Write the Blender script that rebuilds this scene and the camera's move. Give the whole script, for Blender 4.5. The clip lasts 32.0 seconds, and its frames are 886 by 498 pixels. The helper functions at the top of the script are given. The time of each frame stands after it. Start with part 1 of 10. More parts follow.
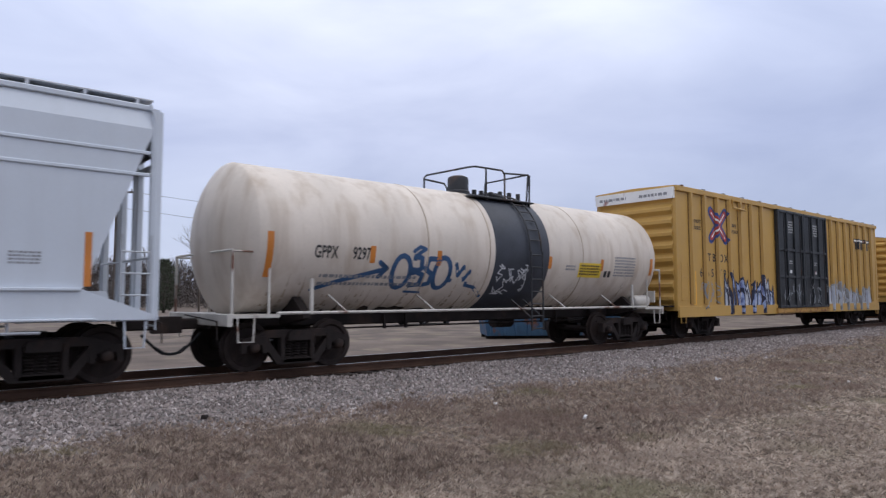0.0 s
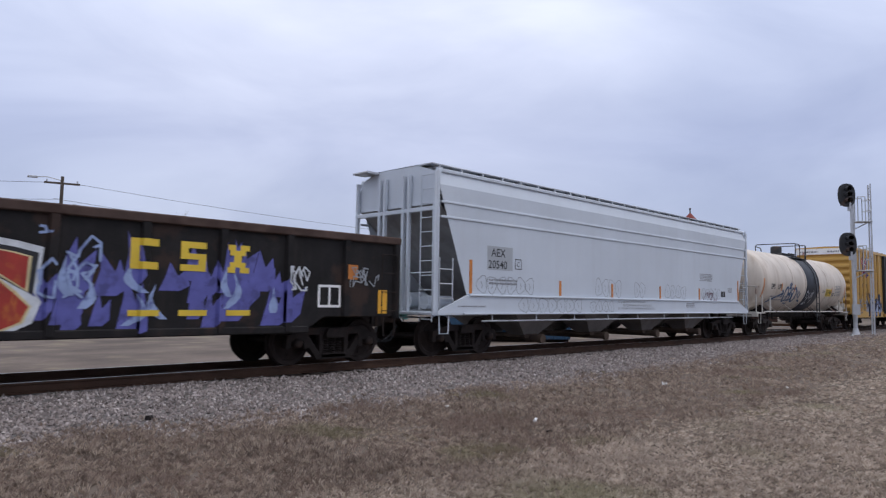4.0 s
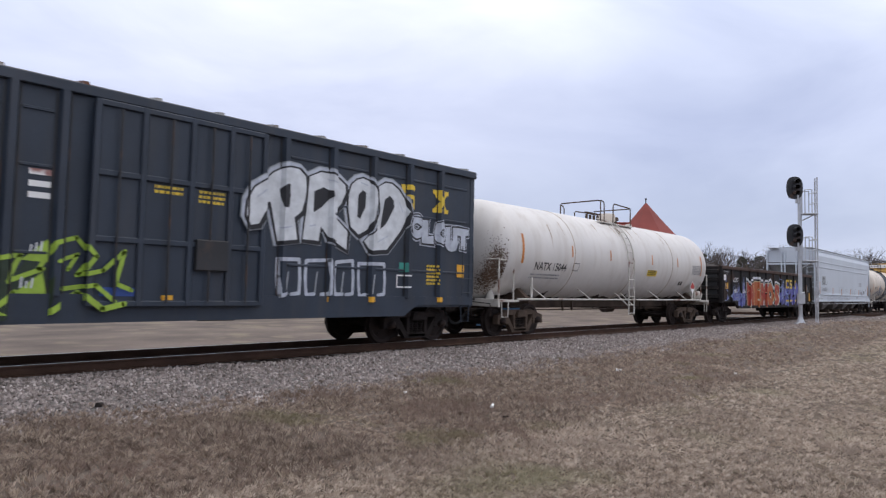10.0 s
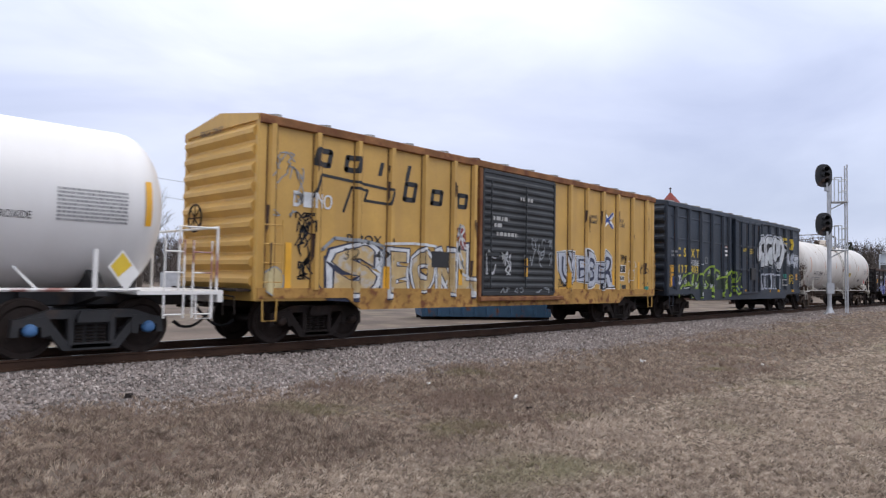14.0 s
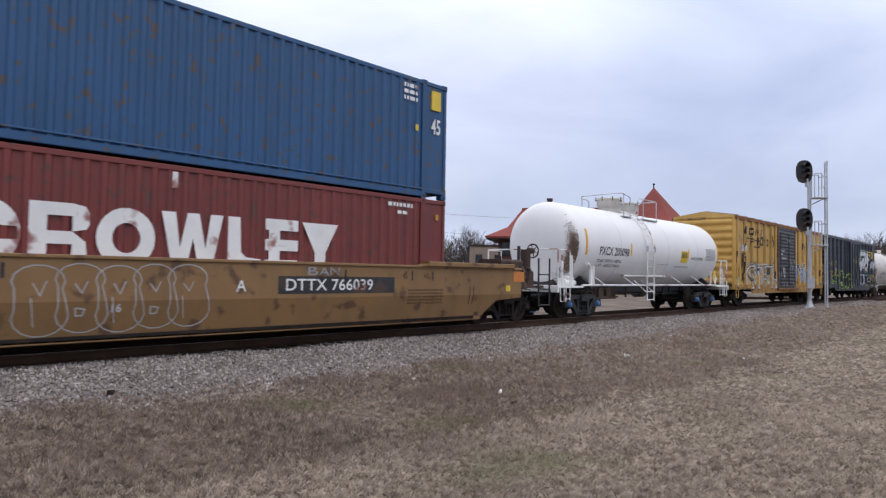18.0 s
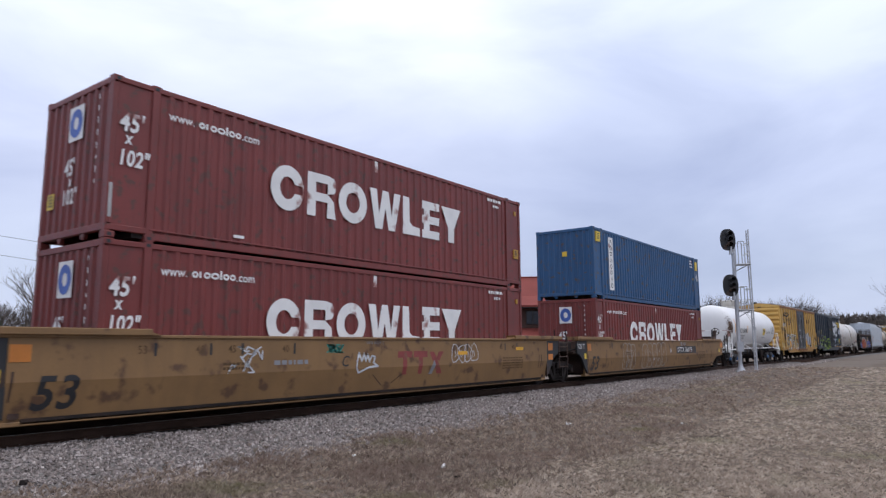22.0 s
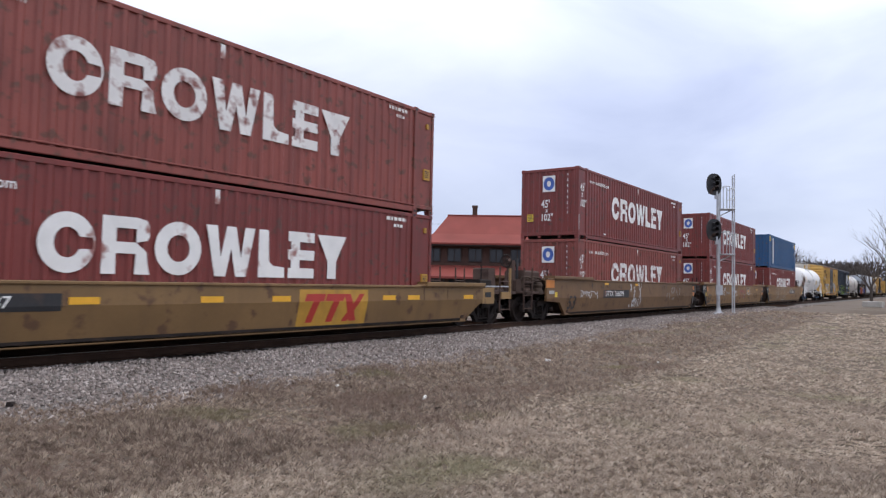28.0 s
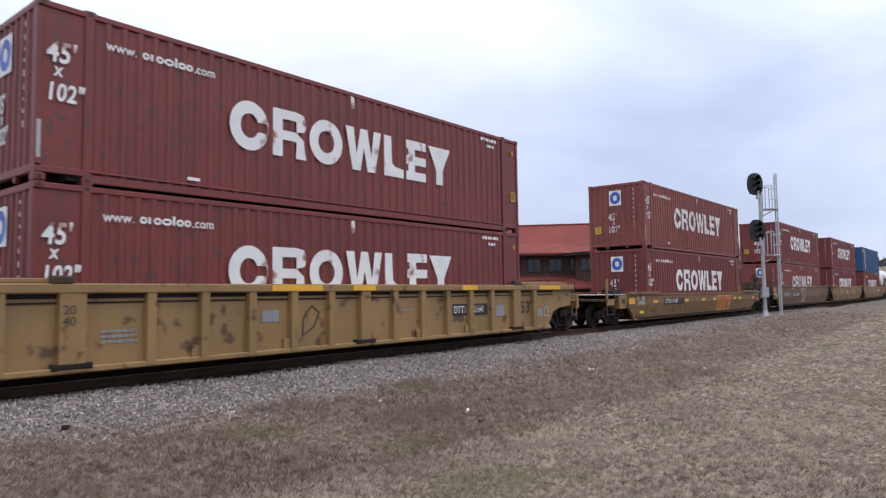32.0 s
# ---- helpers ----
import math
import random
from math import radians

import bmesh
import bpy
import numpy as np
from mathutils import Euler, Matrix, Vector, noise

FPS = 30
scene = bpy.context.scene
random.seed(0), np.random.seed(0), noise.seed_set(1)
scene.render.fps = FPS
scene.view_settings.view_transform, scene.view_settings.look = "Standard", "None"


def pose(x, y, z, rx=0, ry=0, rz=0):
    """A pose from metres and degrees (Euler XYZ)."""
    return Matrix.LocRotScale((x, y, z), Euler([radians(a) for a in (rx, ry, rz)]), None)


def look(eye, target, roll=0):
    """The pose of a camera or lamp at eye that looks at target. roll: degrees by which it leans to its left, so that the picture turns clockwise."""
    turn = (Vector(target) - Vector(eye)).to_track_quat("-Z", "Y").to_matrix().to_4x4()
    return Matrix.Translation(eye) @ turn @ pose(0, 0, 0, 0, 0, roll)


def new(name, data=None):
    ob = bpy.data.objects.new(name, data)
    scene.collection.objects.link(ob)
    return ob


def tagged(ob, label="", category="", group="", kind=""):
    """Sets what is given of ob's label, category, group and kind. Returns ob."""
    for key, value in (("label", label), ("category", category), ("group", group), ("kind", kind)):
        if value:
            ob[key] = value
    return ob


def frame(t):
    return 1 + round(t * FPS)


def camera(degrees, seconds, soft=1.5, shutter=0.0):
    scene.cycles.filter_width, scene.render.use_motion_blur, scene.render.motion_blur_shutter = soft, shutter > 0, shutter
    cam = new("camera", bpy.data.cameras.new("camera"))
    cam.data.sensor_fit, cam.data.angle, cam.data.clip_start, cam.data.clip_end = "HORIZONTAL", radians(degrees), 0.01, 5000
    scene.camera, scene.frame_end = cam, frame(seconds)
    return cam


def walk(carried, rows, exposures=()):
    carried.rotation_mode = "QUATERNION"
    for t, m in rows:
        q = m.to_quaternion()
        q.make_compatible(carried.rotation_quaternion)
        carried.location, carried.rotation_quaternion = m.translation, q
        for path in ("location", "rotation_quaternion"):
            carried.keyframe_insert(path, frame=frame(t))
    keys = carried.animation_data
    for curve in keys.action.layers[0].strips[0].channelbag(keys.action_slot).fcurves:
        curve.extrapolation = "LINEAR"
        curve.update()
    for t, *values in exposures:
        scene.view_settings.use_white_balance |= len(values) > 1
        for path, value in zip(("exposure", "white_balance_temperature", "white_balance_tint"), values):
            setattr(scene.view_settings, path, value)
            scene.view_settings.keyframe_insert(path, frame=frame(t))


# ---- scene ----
H_CAM, TRACK = 1.35, 12.636
PATH = [  # seconds, heading, tilt, roll of the hand-held camera
    (0, -41.06, 4.15, -0.11), (0.5, -41.18, 4.05, 0.02), (1, -41.27, 3.94, 0.22), (1.5, -41.51, 3.73, 0.47),
    (2, -41.87, 3.62, 0.52), (2.5, -42.41, 3.56, 0.35), (3, -43.01, 3.63, 0.26), (3.5, -43.88, 3.91, 0.64),
    (5.5, -47.66, 5.19, 0.94), (6, -48.46, 4.43, 1.07), (6.5, -49.26, 3.71, 0.79), (7, -49.49, 3.34, 0.61),
    (7.5, -49.13, 3.20, 0.58), (8, -48.76, 3.20, 0.80), (8.5, -48.41, 3.20, 0.93), (9, -48.21, 3.23, 1.08),
    (9.5, -48.22, 3.17, 1.14), (10, -48.33, 3.31, 1.31), (10.5, -48.45, 3.34, 1.43), (11, -48.54, 3.04, 1.44),
    (11.5, -48.51, 2.80, 1.02), (12, -48.45, 2.45, 0.88), (12.5, -48.46, 2.32, 0.87), (13, -48.22, 2.30, 1.18),
    (13.5, -47.56, 2.43, 1.17), (14, -46.44, 2.54, 1.04), (14.5, -45.47, 2.60, 0.83), (15, -44.71, 2.70, 0.76),
    (15.5, -44.59, 2.80, 1.18), (17.5, -47.20, 2.44, 0.88), (18, -47.73, 2.17, 0.95), (18.5, -48.60, 2.08, 0.56),
    (19, -49.47, 1.99, 0.65), (19.5, -49.90, 2.10, 0.06), (20, -49.77, 2.03, -0.25), (20.5, -50.12, 2.63, -1.56),
    (21, -50.65, 4.99, -1.84), (21.5, -52.05, 6.66, -1.31), (22, -52.81, 8.17, -0.28), (22.5, -54.36, 8.96, 0.77),
    (23, -55.49, 9.38, 1.79), (23.5, -56.53, 9.02, 2.33), (24, -57.08, 8.23, 3.31), (24.5, -57.43, 7.96, 3.70),
    (25, -57.11, 7.71, 3.13), (25.5, -55.34, 6.70, 2.98), (26, -55.02, 4.66, 2.94), (26.5, -54.85, 3.79, 2.37),
    (28.5, -53.72, 2.65, 0.87), (29, -53.27, 3.67, -0.21), (29.5, -52.38, 3.91, -0.65), (30, -51.73, 3.99, -0.20),
    (30.5, -51.49, 4.11, 0.01), (31, -50.64, 3.45, -0.08), (31.5, -50.23, 3.31, -0.41), (32, -50.89, 3.84, -0.80),
]
TRAVEL = [  # seconds, metres that the train has rolled
    (0, 0.00), (1, 6.44), (2, 12.86), (3, 19.27), (3.5, 22.47), (5.5, 35.24), (7, 44.80), (8, 51.21), (9, 57.68), (10, 64.18), (11, 70.70), (12, 77.20), (13, 83.68), (14, 90.16), (15.5, 99.88), (17.5, 112.88), (19, 122.65), (20, 129.17), (21, 135.70), (22, 142.22), (23, 148.73), (24, 155.21), (25, 161.65), (26, 168.08), (26.5, 171.30), (28.5, 184.29), (29.5, 190.85), (30.5, 197.41), (31.5, 203.97), (32, 207.25),
]

cam = camera(66.63, 32.0, soft=1.25, shutter=0.2)
walk(cam, [(t, pose(0, 0, H_CAM, 90 + tilt, 0, head) @ pose(0, 0, 0, 0, 0, roll)) for t, head, tilt, roll in PATH],
     exposures=[(0, -0.19, 6330, 13), (3.5, -0.24, 6330, 13), (6, -0.29, 6310, 13), (9, -0.2, 6510, 13), (11, 0.14, 6620, 11), (13, 0.14, 6670, 11), (14, 0.12, 6670, 11), (15, -0.12, 6490, 11), (15.5, -0.18, 6490, 11), (17.5, -0.03, 6520, 11), (18, 0.03, 6520, 11), (19, 0.18, 6620, 11), (21, 0.19, 6400, 11), (22, -0.09, 6330, 12), (23, -0.33, 6170, 13), (24, -0.34, 6270, 13), (26, -0.01, 6420, 11), (29, 0.18, 6620, 11), (30, -0.12, 6340, 11), (31, -0.01, 6370, 11), (32, 0.15, 6520, 11)])


# ---- world and sun: a closed, bluish overcast sky ----
def make_world():
    w = bpy.data.worlds.new("overcast")
    scene.world = w
    w.use_nodes = True
    n, l = w.node_tree.nodes, w.node_tree.links
    n.clear()
    out, bg = n.new("ShaderNodeOutputWorld"), n.new("ShaderNodeBackground")
    sky = n.new("ShaderNodeTexSky")
    sky.sky_type, sky.sun_disc, sky.sun_elevation, sky.sun_rotation = "NISHITA", False, radians(60), radians(145)
    tc, sep = n.new("ShaderNodeTexCoord"), n.new("ShaderNodeSeparateXYZ")
    l.new(tc.outputs["Generated"], sep.inputs[0])
    ramp = n.new("ShaderNodeValToRGB")
    e = ramp.color_ramp.elements
    e[0].position, e[0].color = 0.0, (0.579, 0.64, 0.8, 1)
    e[1].position, e[1].color = 1.0, (1.5, 1.55, 1.65, 1)
    for pos, c in ((0.10, (0.49, 0.56, 0.72)), (0.22, (0.51, 0.58, 0.78)), (0.38, (0.70, 0.778, 0.97)), (0.55, (0.875, 0.952, 1.08)), (0.75, (1.12, 1.17, 1.28))):
        q = e.new(pos)
        q.color = (*c, 1)
    l.new(sep.outputs["Z"], ramp.inputs[0])
    mp = n.new("ShaderNodeMapping")
    mp.inputs["Scale"].default_value, mp.inputs["Location"].default_value = (1.6, 1.6, 4.5), (0.9, 0.35, 0.0)
    nz = n.new("ShaderNodeTexNoise")
    nz.inputs["Scale"].default_value, nz.inputs["Detail"].default_value, nz.inputs["Distortion"].default_value = 1.5, 6, 0.4
    l.new(tc.outputs["Generated"], mp.inputs[0])
    l.new(mp.outputs[0], nz.inputs["Vector"])
    cr = n.new("ShaderNodeValToRGB")
    cr.color_ramp.elements[0].position, cr.color_ramp.elements[0].color = 0.34, (0.82, 0.83, 0.87, 1)
    cr.color_ramp.elements[1].position, cr.color_ramp.elements[1].color = 0.66, (1.12, 1.10, 1.07, 1)
    l.new(nz.outputs[0], cr.inputs[0])
    mul = n.new("ShaderNodeMix")
    mul.data_type, mul.blend_type = "RGBA", "MULTIPLY"
    mul.inputs[0].default_value = 1
    l.new(ramp.outputs[0], mul.inputs[6])
    l.new(cr.outputs[0], mul.inputs[7])
    # thinner cloud, brighter, over the depot; a heavier bank low beyond the signal
    sky_col = mul.outputs[2]
    for az, el, near, gain in ((38, 20, 0.88, (1.15, 1.12, 1.07)), (66, 11, 0.94, (0.90, 0.91, 0.93))):
        dot, mr, mx = n.new("ShaderNodeVectorMath"), n.new("ShaderNodeMapRange"), n.new("ShaderNodeMix")
        dot.operation = "DOT_PRODUCT"
        l.new(tc.outputs["Generated"], dot.inputs[0])
        dot.inputs[1].default_value = (math.sin(radians(az)) * math.cos(radians(el)), math.cos(radians(az)) * math.cos(radians(el)), math.sin(radians(el)))
        mr.interpolation_type = "SMOOTHSTEP"
        mr.inputs[1].default_value, mr.inputs[2].default_value = near, 1.0
        l.new(dot.outputs["Value"], mr.inputs[0])
        mx.data_type, mx.blend_type = "RGBA", "MULTIPLY"
        l.new(mr.outputs[0], mx.inputs[0])
        l.new(sky_col, mx.inputs[6])
        mx.inputs[7].default_value = (*gain, 1)
        sky_col = mx.outputs[2]
    add = n.new("ShaderNodeMix")
    add.data_type, add.blend_type = "RGBA", "ADD"
    add.inputs[0].default_value = 0.004
    l.new(sky_col, add.inputs[6])
    l.new(sky.outputs[0], add.inputs[7])
    l.new(add.outputs[2], bg.inputs[0])
    bg.inputs[1].default_value = 1.18
    l.new(bg.outputs[0], out.inputs[0])


make_world()
sun = new("sun", bpy.data.lights.new("sun", "SUN"))
sun.data.energy, sun.data.angle, sun.data.color = 0.55, radians(30), (1.0, 0.97, 0.93)
sun.matrix_world = look((0, 0, 0), (-0.3, 0.42, -0.9))


# ---- materials ----
def mat(name, col, rough=0.6, metal=0.0, var=0.18, scale=2.0, streak=0.0, streak_col=(0.09, 0.06, 0.04), rust=0.0,
        rust_col=(0.13, 0.05, 0.025), bump=0.15, fine=60.0, rust_scale=1.7, each=0.0):
    m = bpy.data.materials.new(name)
    m.use_nodes = True
    n, l = m.node_tree.nodes, m.node_tree.links
    b = n["Principled BSDF"]
    b.inputs["Roughness"].default_value, b.inputs["Metallic"].default_value = rough, metal
    b.inputs["Specular IOR Level"].default_value = 0.5 if rough < 0.62 else 0.2  # dusty surfaces shine little
    tc = n.new("ShaderNodeTexCoord")

    def noise_tex(sc, detail, stretch=None):
        t = n.new("ShaderNodeTexNoise")
        t.inputs["Scale"].default_value, t.inputs["Detail"].default_value = sc, detail
        src = tc.outputs["Object"]
        if stretch:
            mp = n.new("ShaderNodeMapping")
            mp.inputs["Scale"].default_value = stretch
            l.new(src, mp.inputs[0])
            src = mp.outputs[0]
        l.new(src, t.inputs["Vector"])
        return t.outputs[0]

    def ramp(src, lo, hi, a=0.0, z=1.0):
        r = n.new("ShaderNodeMapRange")
        r.inputs[1].default_value, r.inputs[2].default_value, r.inputs[3].default_value, r.inputs[4].default_value = lo, hi, a, z
        l.new(src, r.inputs[0])
        return r.outputs[0]

    def mix(fac, a, c):
        x = n.new("ShaderNodeMix")
        x.data_type = "RGBA"
        for sock, val in ((x.inputs[0], fac), (x.inputs[6], a), (x.inputs[7], c)):
            if hasattr(val, "links"):
                l.new(val, sock)
            else:
                sock.default_value = (*val, 1) if isinstance(val, tuple) else val
        return x.outputs[2]

    dark = tuple(c * (1 - var) for c in col)
    light = tuple(min(1, c * (1 + var * 0.7)) for c in col)
    out = mix(ramp(noise_tex(scale, 7), 0.32, 0.68), dark, light)
    out = mix(ramp(noise_tex(fine * 0.3, 4), 0.35, 0.7, 0, var * 0.8), out, tuple(c * 0.55 for c in col))
    if streak:
        out = mix(ramp(noise_tex(1.0, 6, (3.2, 3.2, 0.35)), 0.48, 0.72, 0, streak), out, streak_col)
    if rust:
        out = mix(ramp(noise_tex(rust_scale, 9), 0.60 - 0.12 * rust, 0.66, 0, 0.95), out, rust_col)
    if each:
        oi = n.new("ShaderNodeObjectInfo")
        out = mix(ramp(oi.outputs["Random"], 0, 1, 0, each), out, tuple(c * 0.4 for c in col))
    l.new(out, b.inputs["Base Color"])
    grain = noise_tex(fine, 5)
    l.new(ramp(grain, 0.3, 0.7, max(0.05, rough - 0.12), min(1, rough + 0.12)), b.inputs["Roughness"])
    bp = n.new("ShaderNodeBump")
    bp.inputs["Strength"].default_value, bp.inputs["Distance"].default_value = bump, 0.01
    l.new(grain, bp.inputs["Height"])
    l.new(bp.outputs[0], b.inputs["Normal"])
    return m


BLACK = mat("black_paint", (0.022, 0.022, 0.024), 0.55, var=0.3, rust=0.25, rust_col=(0.06, 0.035, 0.025))
IRON = mat("grimy_iron", (0.024, 0.018, 0.016), 0.75, var=0.35, rust=0.5, rust_col=(0.046, 0.029, 0.022))
IRONLT = mat("dusty_iron", (0.085, 0.06, 0.045), 0.8, var=0.3, rust=0.4, rust_col=(0.05, 0.035, 0.028))
WHEEL = mat("wheel_steel", (0.03, 0.021, 0.018), 0.65, metal=0.1, var=0.3, scale=5)
CREAM = mat("cream_tank_paint", (0.63, 0.555, 0.47), 0.5, var=0.12, scale=0.8, streak=0.5, streak_col=(0.36, 0.26, 0.17))
WHITE = mat("white_tank_paint", (0.63, 0.60, 0.565), 0.45, var=0.06, scale=0.8, streak=0.28, streak_col=(0.36, 0.29, 0.22))
TANK3 = mat("clean_white_paint", (0.76, 0.75, 0.745), 0.4, var=0.04, scale=0.6, streak=0.06, streak_col=(0.45, 0.42, 0.38))
RUNOFF = mat("rust_runoff", (0.36, 0.25, 0.16), 0.7, var=0.3)
HOUSING = mat("dusty_housing_paint", (0.56, 0.53, 0.48), 0.5, var=0.14, streak=0.35, streak_col=(0.30, 0.22, 0.15))
RUSTBROWN = mat("rust_brown_steel", (0.085, 0.055, 0.045), 0.8, var=0.3, rust=0.4, rust_col=(0.05, 0.03, 0.024))
HOPPATCH = mat("grey_touch_up_paint", (0.38, 0.40, 0.42), 0.55, var=0.08)
DUST = mat("brown_road_dust", (0.47, 0.385, 0.295), 0.8, var=0.3)
SPATTER = mat("brown_oil_spatter", (0.15, 0.10, 0.07), 0.7, var=0.4)
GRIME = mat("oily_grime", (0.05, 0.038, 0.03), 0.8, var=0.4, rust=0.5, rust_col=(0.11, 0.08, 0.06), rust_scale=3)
SILLRUST = mat("rust_stained_yellow", (0.42, 0.235, 0.07), 0.65, var=0.25, rust=0.75, rust_scale=4.5, rust_col=(0.16, 0.06, 0.03))
# Rusty brown for the shadow lines painted along yellow side posts.
RUSTSHADE = mat("rusty_post_shade", (0.20, 0.115, 0.045), 0.75, var=0.4, rust=0.5, rust_col=(0.12, 0.05, 0.025), rust_scale=4)
BAND = mat("charcoal_band", (0.035, 0.04, 0.052), 0.55, var=0.25)
HOPPER = mat("pale_grey_paint", (0.56, 0.60, 0.65), 0.5, var=0.06, scale=0.5, streak=0.10, streak_col=(0.38, 0.38, 0.38))
# Slope sheets: mid grey, well below the hull's pale grey, with dark streaks.
HOPSLOPE = mat("mid_grey_slope_sheet", (0.30, 0.295, 0.29), 0.6, var=0.2, streak=0.5, streak_col=(0.16, 0.14, 0.12))
HOPDK = mat("grimy_hopper_grey", (0.17, 0.155, 0.145), 0.6, var=0.2, streak=0.4)
GOND = mat("worn_black_paint", (0.017, 0.015, 0.015), 0.65, var=0.35, rust=0.3, rust_col=(0.042, 0.026, 0.02), streak=0.2, streak_col=(0.055, 0.044, 0.036))
NAVY = mat("dark_blue_paint", (0.021, 0.031, 0.048), 0.5, var=0.22, streak=0.3, streak_col=(0.06, 0.055, 0.05), scale=1.0)
YELLOW = mat("boxcar_yellow", (0.56, 0.335, 0.085), 0.5, var=0.14, scale=0.9, streak=0.30, streak_col=(0.36, 0.21, 0.075))
YELRUST = mat("rusty_yellow", (0.25, 0.115, 0.05), 0.7, var=0.35, rust=1.0, rust_scale=3.4, rust_col=(0.14, 0.05, 0.028))
YELBR = mat("bright_boxcar_yellow", (0.50, 0.295, 0.07), 0.48, var=0.08, scale=0.7, streak=0.16, streak_col=(0.40, 0.24, 0.07))
DOORBLK = mat("black_door_paint", (0.022, 0.025, 0.028), 0.5, var=0.3)
ROOF = mat("galvanised_roof", (0.35, 0.34, 0.32), 0.5, metal=0.5, var=0.25, rust=0.4)
WELL = mat("weathered_ochre", (0.235, 0.130, 0.050), 0.6, var=0.15, scale=0.7, streak=0.35, streak_col=(0.15, 0.085, 0.04), rust=0.22, rust_scale=2.6, rust_col=(0.10, 0.05, 0.026))
WELLDK = mat("brown_weathered_ochre", (0.165, 0.090, 0.040), 0.6, var=0.18, scale=0.7, streak=0.4, streak_col=(0.10, 0.058, 0.03), rust=0.22, rust_scale=2.6, rust_col=(0.10, 0.05, 0.026))
WELLSG = mat("dirty_ochre", (0.20, 0.115, 0.045), 0.6, var=0.18, scale=0.7, streak=0.4, streak_col=(0.12, 0.068, 0.034), rust=0.22, rust_scale=2.6, rust_col=(0.10, 0.05, 0.026))
WELLBR = mat("ochre_yellow", (0.285, 0.170, 0.064), 0.6, var=0.15, scale=0.8, streak=0.35, streak_col=(0.17, 0.10, 0.05), rust=0.22, rust_scale=2.6, rust_col=(0.10, 0.05, 0.026))
REDBOX = mat("container_red", (0.192, 0.035, 0.029), 0.5, var=0.16, scale=0.6, streak=0.5, streak_col=(0.10, 0.026, 0.022), rust=0.12, rust_scale=6, rust_col=(0.10, 0.04, 0.03))
REDFADE = mat("faded_container_red", (0.245, 0.060, 0.046), 0.55, var=0.18, scale=0.6, streak=0.5, streak_col=(0.10, 0.028, 0.024), rust=0.25, rust_scale=5, rust_col=(0.11, 0.045, 0.03))
BLUEBOX = mat("container_blue", (0.018, 0.083, 0.20), 0.5, var=0.1, scale=0.6, streak=0.4, streak_col=(0.016, 0.05, 0.11), rust=0.06, rust_scale=6, rust_col=(0.09, 0.06, 0.04))
LETTER = mat("white_lettering", (0.78, 0.77, 0.75), 0.55, var=0.08, rust=0.05, rust_col=(0.3, 0.12, 0.1))
LETWORN = mat("flaking_white_lettering", (0.74, 0.72, 0.70), 0.6, var=0.1, rust=0.75, rust_scale=4.0, rust_col=(0.20, 0.05, 0.04))
INK = mat("black_lettering", (0.02, 0.02, 0.022), 0.5, var=0.2)
FADEINK = mat("worn_stencil_ink", (0.115, 0.068, 0.034), 0.65, var=0.3)
GREYINK = mat("faded_lettering", (0.25, 0.25, 0.26), 0.6, var=0.2)
PALEINK = mat("dusty_white_lettering", (0.42, 0.42, 0.41), 0.6, var=0.2)
ORANGE = mat("orange_reflective_tape", (0.55, 0.19, 0.03), 0.4, var=0.15)
AMBER = mat("amber_reflective_tape", (0.78, 0.40, 0.03), 0.4, var=0.12)
YELFIELD = mat("dirty_yellow_field", (0.50, 0.27, 0.04), 0.55, var=0.2, streak=0.5, streak_col=(0.25, 0.14, 0.05))
YELDEC = mat("yellow_decal", (0.72, 0.50, 0.04), 0.45, var=0.1)
LOGOBLUE = mat("emblem_blue", (0.06, 0.13, 0.45), 0.5, var=0.2)
BLUEDEC = mat("blue_decal", (0.03, 0.07, 0.26), 0.45, var=0.12)
REDDEC = mat("red_decal", (0.42, 0.04, 0.03), 0.45, var=0.12)
HANDRAIL = mat("offwhite_handrail", (0.52, 0.49, 0.44), 0.5, var=0.2, rust=0.15)
GREYRAIL = mat("grey_handrail", (0.45, 0.47, 0.50), 0.5, var=0.15)
GALV = mat("galvanised_steel", (0.50, 0.51, 0.53), 0.45, metal=0.4, var=0.15)
RUBBER = mat("black_rubber", (0.015, 0.015, 0.016), 0.7, var=0.3)
